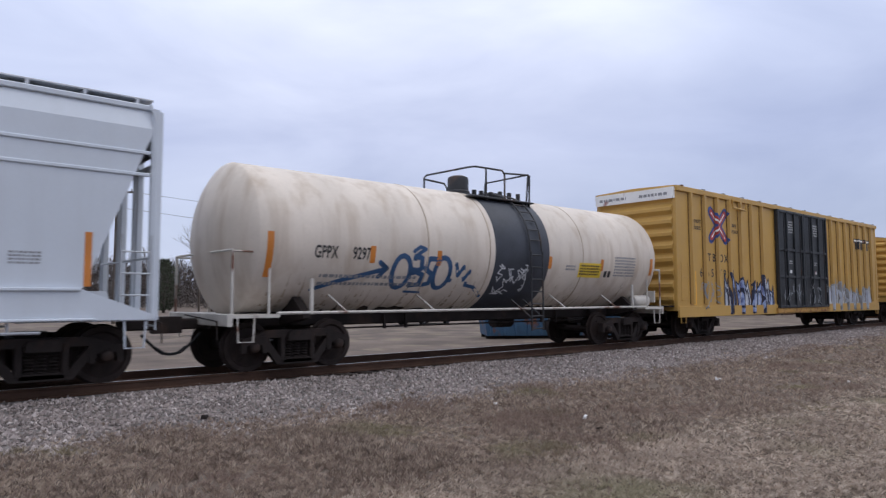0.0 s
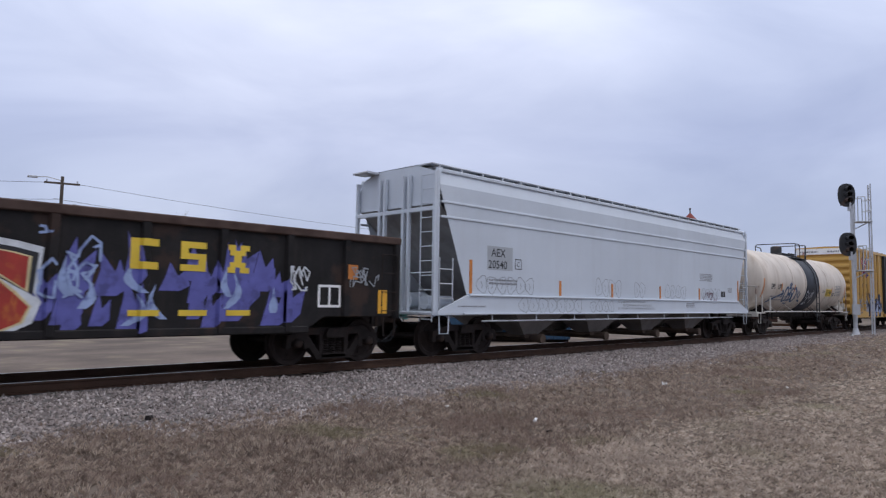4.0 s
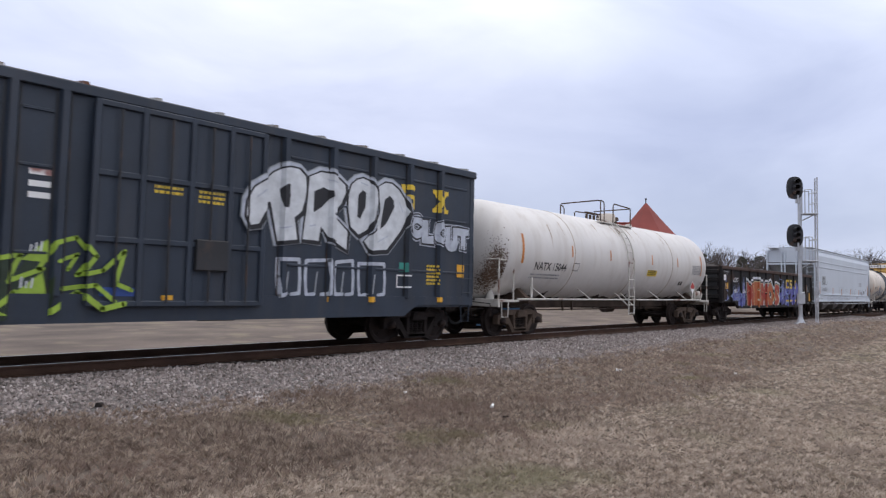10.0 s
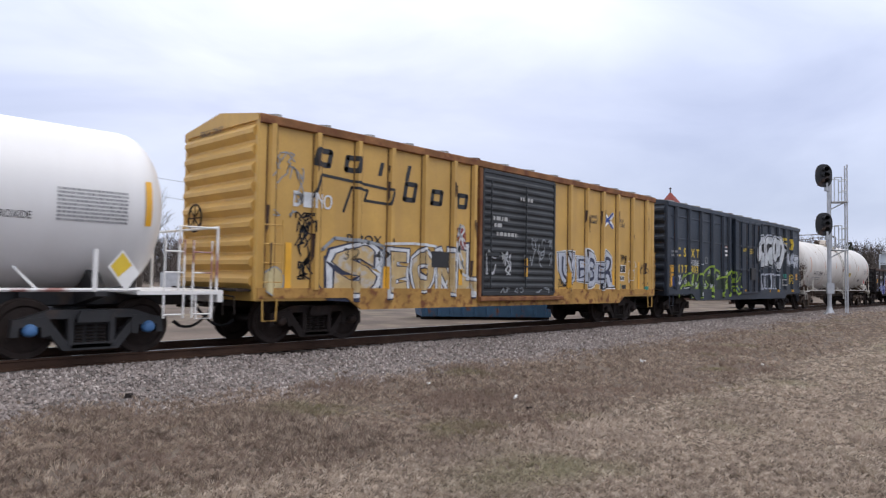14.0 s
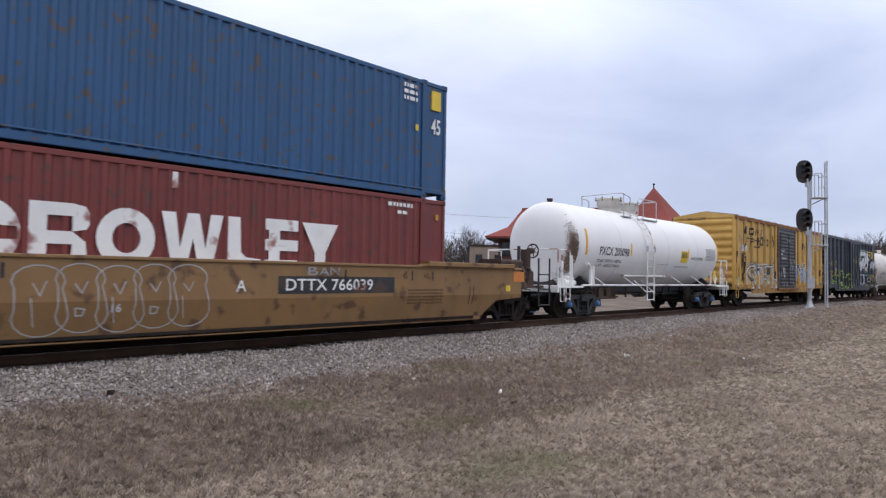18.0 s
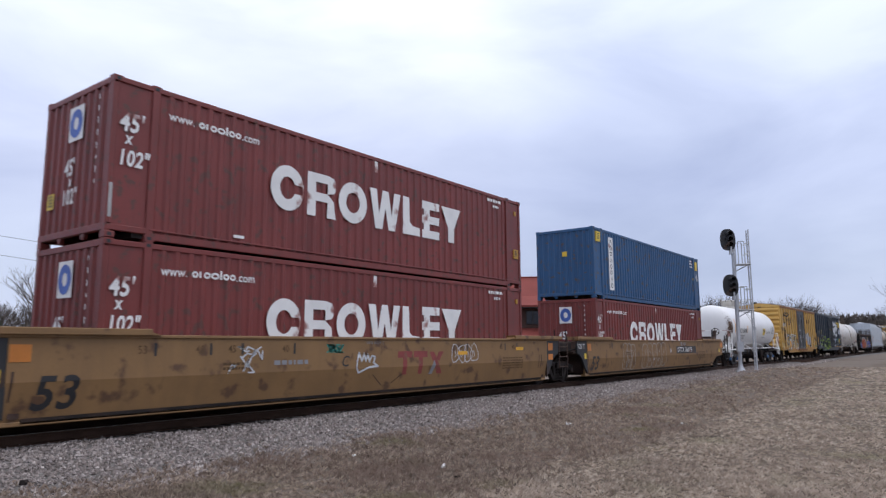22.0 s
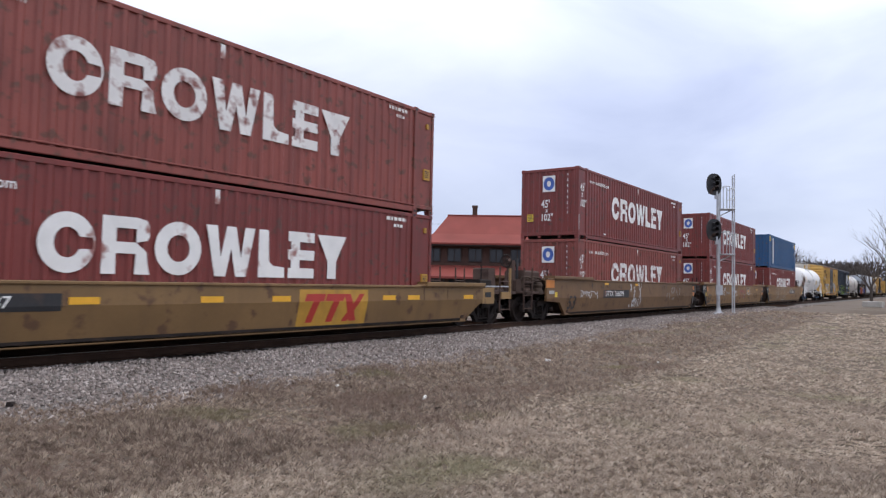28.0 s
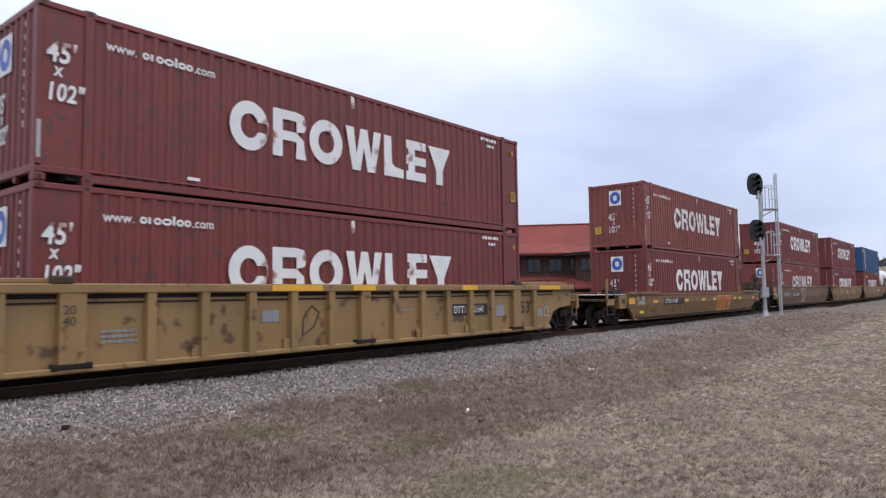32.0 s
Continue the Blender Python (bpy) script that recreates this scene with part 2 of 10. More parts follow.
SPRAY = {k: mat("spray_" + k, c, 0.55, var=0.18, scale=4, rust=r, rust_col=rc, rust_scale=5) for k, c, r, rc in (
    ("blue", (0.03, 0.085, 0.19), 0, (0, 0, 0)), ("white", (0.62, 0.64, 0.66), 0, (0, 0, 0)), ("black", (0.015, 0.015, 0.018), 0, (0, 0, 0)),
    ("red", (0.34, 0.03, 0.018), 0.7, (0.42, 0.10, 0.02)), ("orange", (0.42, 0.10, 0.022), 0.6, (0.32, 0.035, 0.018)),
    ("green", (0.30, 0.44, 0.05), 0, (0, 0, 0)), ("violet", (0.11, 0.11, 0.36), 0.6, (0.06, 0.06, 0.20)), ("pale", (0.30, 0.38, 0.60), 0.4, (0.12, 0.15, 0.33)),
    ("greyed", (0.25, 0.25, 0.25), 0.4, (0.33, 0.28, 0.2)), ("pearl", (0.47, 0.50, 0.56), 0.3, (0.36, 0.38, 0.45)), ("navy", (0.03, 0.035, 0.07), 0, (0, 0, 0)), ("cream", (0.62, 0.52, 0.28), 0, (0, 0, 0)), ("dkgreen", (0.02, 0.035, 0.018), 0, (0, 0, 0)), ("grey", (0.30, 0.32, 0.34), 0, (0, 0, 0)), ("maroon2", (0.24, 0.045, 0.04), 0.3, (0.2, 0.08, 0.05)), ("maroon", (0.12, 0.03, 0.05), 0, (0, 0, 0)), ("teal", (0.05, 0.30, 0.24), 0, (0, 0, 0)), ("tan", (0.50, 0.36, 0.17), 0.4, (0.46, 0.42, 0.36)))}


# ---- mesh helpers ----
class M:
    """Collects vertices and faces of one part."""

    def __init__(self):
        self.v, self.f = [], []

    def add(self, vs, fs):
        o = len(self.v)
        self.v.extend(vs)
        self.f.extend([tuple(i + o for i in f) for f in fs])
        return self

    def prism(self, poly, a0, a1, axis="y"):
        n = len(poly)
        put = {"x": lambda p, a: (a, p[0], p[1]), "y": lambda p, a: (p[0], a, p[1]), "z": lambda p, a: (p[0], p[1], a)}[axis]
        vs = [put(p, a0) for p in poly] + [put(p, a1) for p in poly]
        fs = [tuple(range(n - 1, -1, -1)), tuple(range(n, 2 * n))] + [(i, (i + 1) % n, n + (i + 1) % n, n + i) for i in range(n)]
        return self.add(vs, fs)

    def box(self, x0, x1, y0, y1, z0, z1, c=0.0):
        d = {"x": x1 - x0, "y": y1 - y0, "z": z1 - z0}
        ax = max(d, key=d.get)
        u0, u1, w0, w1 = {"x": (y0, y1, z0, z1), "y": (x0, x1, z0, z1), "z": (x0, x1, y0, y1)}[ax]
        c = min(c, 0.45 * (u1 - u0), 0.45 * (w1 - w0))
        if c > 0:
            p = [(u0 + c, w0), (u1 - c, w0), (u1, w0 + c), (u1, w1 - c), (u1 - c, w1), (u0 + c, w1), (u0, w1 - c), (u0, w0 + c)]
        else:
            p = [(u0, w0), (u1, w0), (u1, w1), (u0, w1)]
        a = {"x": (x0, x1), "y": (y0, y1), "z": (z0, z1)}[ax]
        return self.prism(p, a[0], a[1], ax)

    def tube(self, pts, r, n=6):
        pts = [Vector(p) for p in pts]
        k = len(pts)
        rs = r if isinstance(r, (list, tuple)) else [r] * k
        ref = None
        vs = []
        for i, p in enumerate(pts):
            d = (pts[min(i + 1, k - 1)] - pts[max(i - 1, 0)]).normalized()
            if ref is None:
                ref = Vector((0, 0, 1)) if abs(d.z) < 0.9 else Vector((1, 0, 0))
            a = d.cross(ref).normalized()
            b = a.cross(d)
            ref = b
            for j in range(n):
                t = 2 * math.pi * j / n
                vs.append(tuple(p + (a * math.cos(t) + b * math.sin(t)) * rs[i]))
        fs = [(i * n + j, i * n + (j + 1) % n, (i + 1) * n + (j + 1) % n, (i + 1) * n + j) for i in range(k - 1) for j in range(n)]
        fs += [tuple(range(n - 1, -1, -1)), tuple(range((k - 1) * n, k * n))]
        return self.add(vs, fs)

    def cyl(self, p0, p1, r, n=16, r2=None):
        return self.tube([p0, p1], [r, r if r2 is None else r2], n)

    def lathe(self, prof, centre, axis="y", n=28):
        """prof: (radius, along) from one end to the other; closed at radius 0."""
        vs, fs = [], []
        k = len(prof)
        for r, a in prof:
            for j in range(n):
                t = 2 * math.pi * j / n
                c, s = r * math.cos(t), r * math.sin(t)
                q = {"y": (c, a, s), "x": (a, c, s), "z": (c, s, a)}[axis]
                vs.append((centre[0] + q[0], centre[1] + q[1], centre[2] + q[2]))
        for i in range(k - 1):
            for j in range(n):
                fs.append((i * n + j, i * n + (j + 1) % n, (i + 1) * n + (j + 1) % n, (i + 1) * n + j))
        return self.add(vs, fs)

    def text(self, body, place, a=0.0, b=0.0, size=0.3, bold=0.0, shear=0.0, sx=1.0, align="LEFT", spin=0.0):
        vs, fs = glyphs(body, bold, shear, align)
        cs, sn = math.cos(spin), math.sin(spin)
        return self.add([place(a + size * (x * sx * cs - y * sn), b + size * (x * sx * sn + y * cs)) for x, y in vs], fs)

    def shape(self, poly, place, a=0.0, b=0.0):
        return self.add([place(a + x, b + y) for x, y in poly], [tuple(range(len(poly)))])

    def loose(self, name, material):
        """The mesh as it is, for foliage and stones."""
        me = bpy.data.meshes.new(name)
        me.from_pydata(self.v, [], self.f)
        me.materials.append(material)
        return me

    def mesh(self, name, material, smooth=False):
        me = bpy.data.meshes.new(name)
        me.from_pydata(self.v, [], self.f)
        me.validate()
        bm = bmesh.new()
        bm.from_mesh(me)
        if not any(len(f.verts) > 40 for f in bm.faces):
            bmesh.ops.recalc_face_normals(bm, faces=bm.faces)
        bm.to_mesh(me)
        bm.free()
        me.materials.append(material)
        if smooth:
            me.polygons.foreach_set("use_smooth", [True] * len(me.polygons))
            me.set_sharp_from_angle(angle=radians(40))
        return me


GLYPH = {}


def glyphs(body, bold, shear, align):
    key = (body, bold, shear, align)
    if key not in GLYPH:
        cu = bpy.data.curves.new("lettering", "FONT")
        cu.body, cu.offset, cu.shear, cu.align_x, cu.resolution_u = body, bold, shear, align, 3
        cu.space_character = 1.0 + bold * 2.5
        ob = bpy.data.objects.new("lettering", cu)
        scene.collection.objects.link(ob)
        bpy.context.view_layer.update()
        me = bpy.data.meshes.new_from_object(ob.evaluated_get(bpy.context.evaluated_depsgraph_get()))
        GLYPH[key] = ([(v.co.x, v.co.y) for v in me.vertices], [tuple(p.vertices) for p in me.polygons])
        bpy.data.objects.remove(ob)
        bpy.data.curves.remove(cu)
        bpy.data.meshes.remove(me)
    return GLYPH[key]


CREASED = {}


def creased(m, w, z):
    """Marks laid on a side whose lower half tilts inwards."""
    if not all(-w - 0.02 < v[1] < -w + 0.001 for v in m.v) or min(v[2] for v in m.v) >= z:
        return m
    me = bpy.data.meshes.new("mark")
    me.from_pydata(m.v, [], m.f)
    me.validate()
    bm = bmesh.new()
    bm.from_mesh(me)
    bmesh.ops.bisect_plane(bm, geom=bm.verts[:] + bm.edges[:] + bm.faces[:], plane_co=(0, 0, z), plane_no=(0, 0, 1), dist=1e-5)
    out = M()
    bm.verts.index_update()
    out.v = [(v.co.x, v.co.y + max(0, z - v.co.z) * 0.22, v.co.z) for v in bm.verts]
    out.f = [tuple(v.index for v in f.verts) for f in bm.faces]
    bm.free()
    bpy.data.meshes.remove(me)
    return out


def part(name, m, material, parent=None, label="", smooth=False, at=None):
    """Links one mesh object under a thing or a part. m: an M or a ready mesh."""
    if parent and parent.name in CREASED and isinstance(m, M):
        m = creased(m, *CREASED[parent.name])
    me = m.mesh(name, material, smooth) if isinstance(m, M) else m
    ob = new(name, me)
    if parent:
        ob.parent = parent
    if at is not None:
        ob.matrix_basis = at
    if label:
        ob["label"] = label
    return ob


def thing(name, label, category, group="", at=None):
    ob = new(name)
    ob.empty_display_size = 0.3
    if at is not None:
        ob.matrix_basis = at
    return tagged(ob, label, category, group)


# ---- running gear shared by all cars ----
SHARED = {}
WHEEL_R = 0.457
SPINNING, ROLLING = [], []


def shared(name, build, material, smooth=False):
    if name not in SHARED:
        SHARED[name] = build().mesh(name, material, smooth)
    return SHARED[name]


def wheel_mesh():
    m = M()
    for s in (-1, 1):
        prof = [(0.0, 0.10), (0.11, 0.10), (0.12, 0.05), (0.34, 0.02), (0.37, 0.055), (0.452, 0.055), (0.457, 0.04), (0.459, -0.04), (0.485, -0.05),
                (0.487, -0.075), (0.37, -0.078), (0.34, -0.03), (0.12, -0.01), (0.10, -0.05), (0.0, -0.05)]
        m.lathe([(r, s * (0.76 + a)) for r, a in prof], (0, 0, 0), "y", 36)
    m.cyl((0, -1.05, 0), (0, 1.05, 0), 0.085, 14)
    for k in range(3):  # lifting holes' bosses and chalk marks turn with the wheel
        t = 2.1 * k
        for s in (-1, 1):
            m.cyl((0.25 * math.cos(t), s * 0.775, 0.25 * math.sin(t)), (0.25 * math.cos(t), s * 0.815, 0.25 * math.sin(t)), 0.028, 8)
    return m


def frame_mesh():
    """One cast side frame in the plane y = 0."""
    m = M()
    y0, y1 = -0.07, 0.07
    m.prism([(-1.12, 0.50), (-1.12, 0.60), (-0.62, 0.76), (0.62, 0.76), (1.12, 0.60), (1.12, 0.50), (0.60, 0.62), (-0.60, 0.62)], y0, y1)
    m.prism([(-0.68, 0.47), (-0.62, 0.60), (-0.34, 0.24), (0.34, 0.24), (0.62, 0.60), (0.68, 0.47), (0.42, 0.12), (-0.42, 0.12)], y0, y1)
    for s in (-1, 1):
        m.box(s * 0.31 - 0.05, s * 0.31 + 0.05, y0 - 0.01, y1 + 0.01, 0.2, 0.68, 0.015)
        m.prism([(s * 1.12, 0.62), (s * 1.14, 0.36), (s * 1.04, 0.36), (s * 1.03, 0.50), (s * 0.74, 0.50), (s * 0.72, 0.34), (s * 0.62, 0.36), (s * 0.62, 0.66)][::s], y0 - 0.015, y1 + 0.015)
    m.box(-0.3, 0.3, y0, y1 + 0.0, 0.14, 0.22, 0.01)
    return m


def spring_mesh():
    m = M()
    for k in range(6):
        z = 0.23 + k * 0.05
        m.lathe([(0.055, z), (0.072, z + 0.017), (0.055, z + 0.034), (0.05, z + 0.017)], (0, 0, 0), "z", 8)
    return m


def bolster_mesh():
    m = M()
    m.prism([(-0.24, 0.56), (0.24, 0.56), (0.24, 0.66), (0.2, 0.74), (-0.2, 0.74), (-0.24, 0.66)], -1.18, 1.18)
    # Plates added behind the springs to block the bright gaps between them.
    for s in (-1, 1):
        m.box(-0.28, 0.28, min(s * 0.93, s * 0.99), max(s * 0.93, s * 0.99), 0.16, 0.58)
    m.lathe([(0.0, 0.74), (0.26, 0.74), (0.26, 0.82), (0.0, 0.82)], (0, 0, 0), "z", 20)
    for s in (-1, 1):
        m.box(s * 0.55 - 0.06, s * 0.55 + 0.06, -0.95, 0.95, 0.30, 0.44, 0.02)
    return m


def cap_mesh():
    return M().lathe([(0.0, -0.09), (0.06, -0.09), (0.085, -0.07), (0.10, -0.02), (0.105, 0.05), (0.0, 0.05)], (0, 0, 0), "y", 14)


CAPBLUE = mat("blue_bearing_cap", (0.06, 0.16, 0.34), 0.5, var=0.2)


def truck(car, x, iron=None, caps=None):
    iron = iron or IRON
    key = iron.name
    t = part("truck", shared("bolster" + key, bolster_mesh, iron), None, car, at=pose(x, 0, 0))
    for s in (-1, 1):
        f = part("side_frame", shared("side_frame" + key, frame_mesh, iron), None, t, at=pose(0, s * 1.02, 0))
        for sx in (-0.17, 0.0, 0.17):
            part("spring", shared("spring", spring_mesh, IRON), None, t, at=pose(sx, s * 1.02, 0))
    for a in (-0.889, 0.889):
        w = part("wheelset", shared("wheelset", wheel_mesh, WHEEL, True), None, t, at=pose(a, 0, WHEEL_R))
        SPINNING.append(w)
        for s in (-1, 1):
            part("bearing_cap", shared("bearing_cap" + (caps or IRON).name, cap_mesh, caps or IRON, True), None, t, at=pose(a, s * 1.10, WHEEL_R, 0, 0, 0 if s < 0 else 180))
    return t


def coupler(car, x, sgn):
    m = M()
    m.box(min(x - sgn * 0.2, x + sgn * 0.42), max(x - sgn * 0.2, x + sgn * 0.42), -0.09, 0.09, 0.78, 0.98, 0.03)
    m.prism([(x + sgn * 0.36, -0.16), (x + sgn * 0.62, -0.19), (x + sgn * 0.66, -0.05), (x + sgn * 0.52, 0.0), (x + sgn * 0.60, 0.16), (x + sgn * 0.40, 0.18)], 0.72, 1.02, "z")
    part("coupler", m, IRON, car)
    h = M()
    pts = [(x + sgn * (0.1 + 0.11 * i), -0.35, 0.72 - 0.36 * math.sin(math.pi * min(1, i / 6 * 1.05) * 0.62)) for i in range(7)]
    h.tube(pts, 0.026, 7)
    h.cyl(pts[-1], (pts[-1][0] + sgn * 0.12, -0.34, pts[-1][2] + 0.09), 0.034, 7)
    part("air_hose", h, RUBBER, car, "black rubber brake hose", True)
    c = M()
    c.tube([(x + sgn * 0.15, -1.25, 0.62), (x + sgn * 0.15, -1.22, 0.95), (x + sgn * 0.15, -0.4, 1.0), (x + sgn * 0.3, -0.1, 1.05)], 0.014, 5)
    part("cut_lever", c, IRON, car)


def stirrup(car, x, y, z, material, w=0.32, drop=0.42):
    m = M()
    m.tube([(x - w / 2, y, z), (x - w / 2 + 0.02, y, z - drop), (x + w / 2 - 0.02, y, z - drop), (x + w / 2, y, z)], 0.018, 5)
    part("sill_step", m, material, car)


def ladder(car, x, y, z0, z1, material, w=0.42, step=0.33, across="x", name="ladder", rail=0.017, yfoot=None):
    m = M()
    yf = y if yfoot is None else yfoot
    d = (w / 2, 0) if across == "x" else (0, w / 2)
    for s in (-1, 1):
        m.tube([(x + s * d[0], yf + s * d[1], z0), (x + s * d[0], y + s * d[1], z1)], rail, 5)
    k = int((z1 - z0) / step)
    for i in range(k + 1):
        z = z0 + 0.06 + i * step
        q = y + (yf - y) * (1 - (z - z0) / (z1 - z0))
        m.tube([(x - d[0], q - d[1], z), (x + d[0], q + d[1], z)], rail * 0.85, 5)
    return part(name, m, material, car)


def roll(car, u):
    """Remembers that this thing rolls with the train; u is its place at the start."""
    ROLLING.append((car, u))
    return car


def face_near(w):
    return lambda a, b: (a, -w, b)


def face_rear(x):
    return lambda a, b: (x, -a, b)


def rect(m, place, a0, a1, b0, b1):
    return m.add([place(a0, b0), place(a1, b0), place(a1, b1), place(a0, b1)], [(0, 1, 2, 3)])


def curved_rect(m, place, a0, a1, b0, b1, n=6):
    """A patch that follows a round surface."""
    for i in range(n):
        rect(m, place, a0, a1, b0 + (b1 - b0) * i / n, b0 + (b1 - b0) * (i + 1) / n)
    return m


def plate(car, name, material, w, a0, a1, b0, b1, label="", t=0.006):
    return part(name, M().box(a0, a1, -w - t, -w + 0.004, b0, b1), material, car, label)


def fine_print(m, place, a, b, lines, size, rng, width):
    """Rows of small bars for print too small to read."""
    for i in range(lines):
        x = a
        while x < a + width:
            wd = size * rng.uniform(0.5, 1.8)
            rect(m, place, x, min(x + wd, a + width), b - i * size * 1.7, b - i * size * 1.7 + size)
            x += wd + size * 0.45
    return m


class Side:
    """The near side of a car with upright posts; paint laid on it follows panels and posts."""

    def __init__(self, car, posts, panel, crest, top=0.05, foot=0.098, door=None):
        self.door = door
        self.car, self.posts, self.panel, self.crest, self.top, self.foot = car, sorted(posts), panel, crest, top, foot

    def on(self, layer=0):
        return lambda a, b: (a, -0.004 - 0.0025 * layer, b)

    def depth(self, x):
        if self.door and self.door[0] <= x <= self.door[1]:
            return self.door[2]
        for p in self.posts:
            d = abs(x - p)
            if d <= self.top + 1e-4:
                return self.crest
            if d < self.foot:
                return self.crest + (self.panel - self.crest) * (d - self.top) / (self.foot - self.top)
        return self.panel

    def put(self, name, m, material, label=""):
        me = bpy.data.meshes.new(name)
        me.from_pydata(m.v, [], m.f)
        me.validate()
        bm = bmesh.new()
        bm.from_mesh(me)
        xs = [v[0] for v in m.v]
        for p in self.posts:
            for x in (p - self.foot, p - self.top, p + self.top, p + self.foot):
                if min(xs) < x < max(xs):
                    bmesh.ops.bisect_plane(bm, geom=bm.verts[:] + bm.edges[:] + bm.faces[:], plane_co=(x, 0, 0), plane_no=(1, 0, 0), dist=1e-5)
        for x in self.door[:2] if self.door else ():
            for e in (-0.002, 0.002):
                if min(xs) < x + e < max(xs):
                    bmesh.ops.bisect_plane(bm, geom=bm.verts[:] + bm.edges[:] + bm.faces[:], plane_co=(x + e, 0, 0), plane_no=(1, 0, 0), dist=1e-5)
        for v in bm.verts:
            v.co.y -= self.depth(v.co.x)
        bm.to_mesh(me)
        bm.free()
        me.materials.append(material)
        return part(name, me, None, self.car, label)


def sprayed(m, ch, place, a0, a1, b0, b1, bold, core, seed=0, wobble=0.05, lean=0.0):
    """One hand-sprayed letter whose core fills the given box; bold widens it beyond."""
    vs, _ = glyphs(ch, core, 0.0, "LEFT")
    xs, ys = [v[0] for v in vs], [v[1] for v in vs]
    cx, cy, w, h = (min(xs) + max(xs)) / 2, (min(ys) + max(ys)) / 2, max(xs) - min(xs), max(ys) - min(ys)
    vs, fs = glyphs(ch, bold, 0.0, "LEFT")
    x2 = [v[0] for v in vs]
    dx = cx - (min(x2) + max(x2)) / 2
    out = []
    for x, y in vs:
        u, v = (x + dx - cx) / w, (y - cy) / h
        u += wobble * noise.noise((u * 2.1, v * 2.1, seed)) * 2 + lean * v
        v += wobble * noise.noise((u * 2.1, v * 2.1, seed + 9)) * 2
        out.append(place((a0 + a1) / 2 + u * (a1 - a0), (b0 + b1) / 2 + v * (b1 - b0)))
    return m.add(out, fs)


def lick(m, place, a, b, w, h, bend):
    """A curling flame that tapers to a point."""
    n = 7
    left, right = [], []
    for i in range(n + 1):
        t = i / n
        x = a + bend * math.sin(t * 4.2) * 0.5 + bend * t
        k = w * (1 - t) ** 0.8 * (0.55 + 0.45 * math.sin(math.pi * min(1, t * 1.6)))
        left.append((x - k, b + h * t))
        right.append((x + k, b + h * t))
    vs = [place(x, min(2.5, max(0.7, y))) for x, y in left + right]
    return m.add(vs, [(i, i + 1, n + 2 + i, n + 1 + i) for i in range(n)])


def rails(name, paths, r, material, car, label=""):
    """Each bent pipe is a part of its own."""
    for pts in paths:
        part(name, M().tube(pts, r, 6), material, car, label)


# ---- ground, ballast and track ----
def bed_z(y):
    """Cross-section of the ballast bank, down to its toe."""
    d = abs(y - TRACK)
    if d < 1.45:
        return -0.19
    if d < 3.6:
        return -0.19 - (d - 1.45) * 0.082
    return -0.366 - (d - 3.6) * 0.16


def bed_lumps(x, y):
    return 0.022 * noise.noise((x * 1.7, y * 1.7, 5.0)) + 0.03 * noise.noise((x * 0.35, y * 0.3, 8.0))


def ground_z(x, y):
    """Height of the lawn and of the yard beyond the track; the top of the rail is 0."""
    z = -0.37 + 0.37 * min(1, max(0, (x - 14) / 24)) * min(1, max(0, (10.0 - y) / 1.2))
    if y > TRACK:
        k = min(1, (y - TRACK) / 4)
        z = z * (1 - k) - 0.52 * k
    z += 0.045 * noise.noise((x * 0.12, y * 0.12, 3.1)) + 0.018 * noise.noise((x * 0.6, y * 0.6, 1.7))
    if abs(y - TRACK) < 3.0:
        z = min(z, bed_z(y) - 0.06)
    d = math.hypot(x, y)
    if d > 120:
        z += 10.0 * min(1, (d - 120) / 110) * (0.55 + 0.45 * noise.noise((x * 0.006, y * 0.006, 9.0))) * min(1, max(0, abs(y - TRACK) - 5) / 28)
    return z


def spread(lo, hi, fine_lo, fine_hi, step, growth):
    v = list(np.arange(fine_lo, fine_hi + step / 2, step))
    d, s = fine_hi, step
    while d < hi:
        s *= growth
        d += s
        v.append(min(d, hi))
    d, s = fine_lo, step
    while d > lo:
        s *= growth
        d -= s
        v.insert(0, max(d, lo))
    return v


def lawn_edge(x):
    """Where the mown lawn gives way to rougher weeds beside the ballast."""
    return 4.45 + 1.7 * math.exp(-max(0, x) / 3.4) + 0.28 * noise.noise((x * 0.5, 3.0, 0)) + 0.15 * noise.noise((x * 1.7, 5.0, 0))


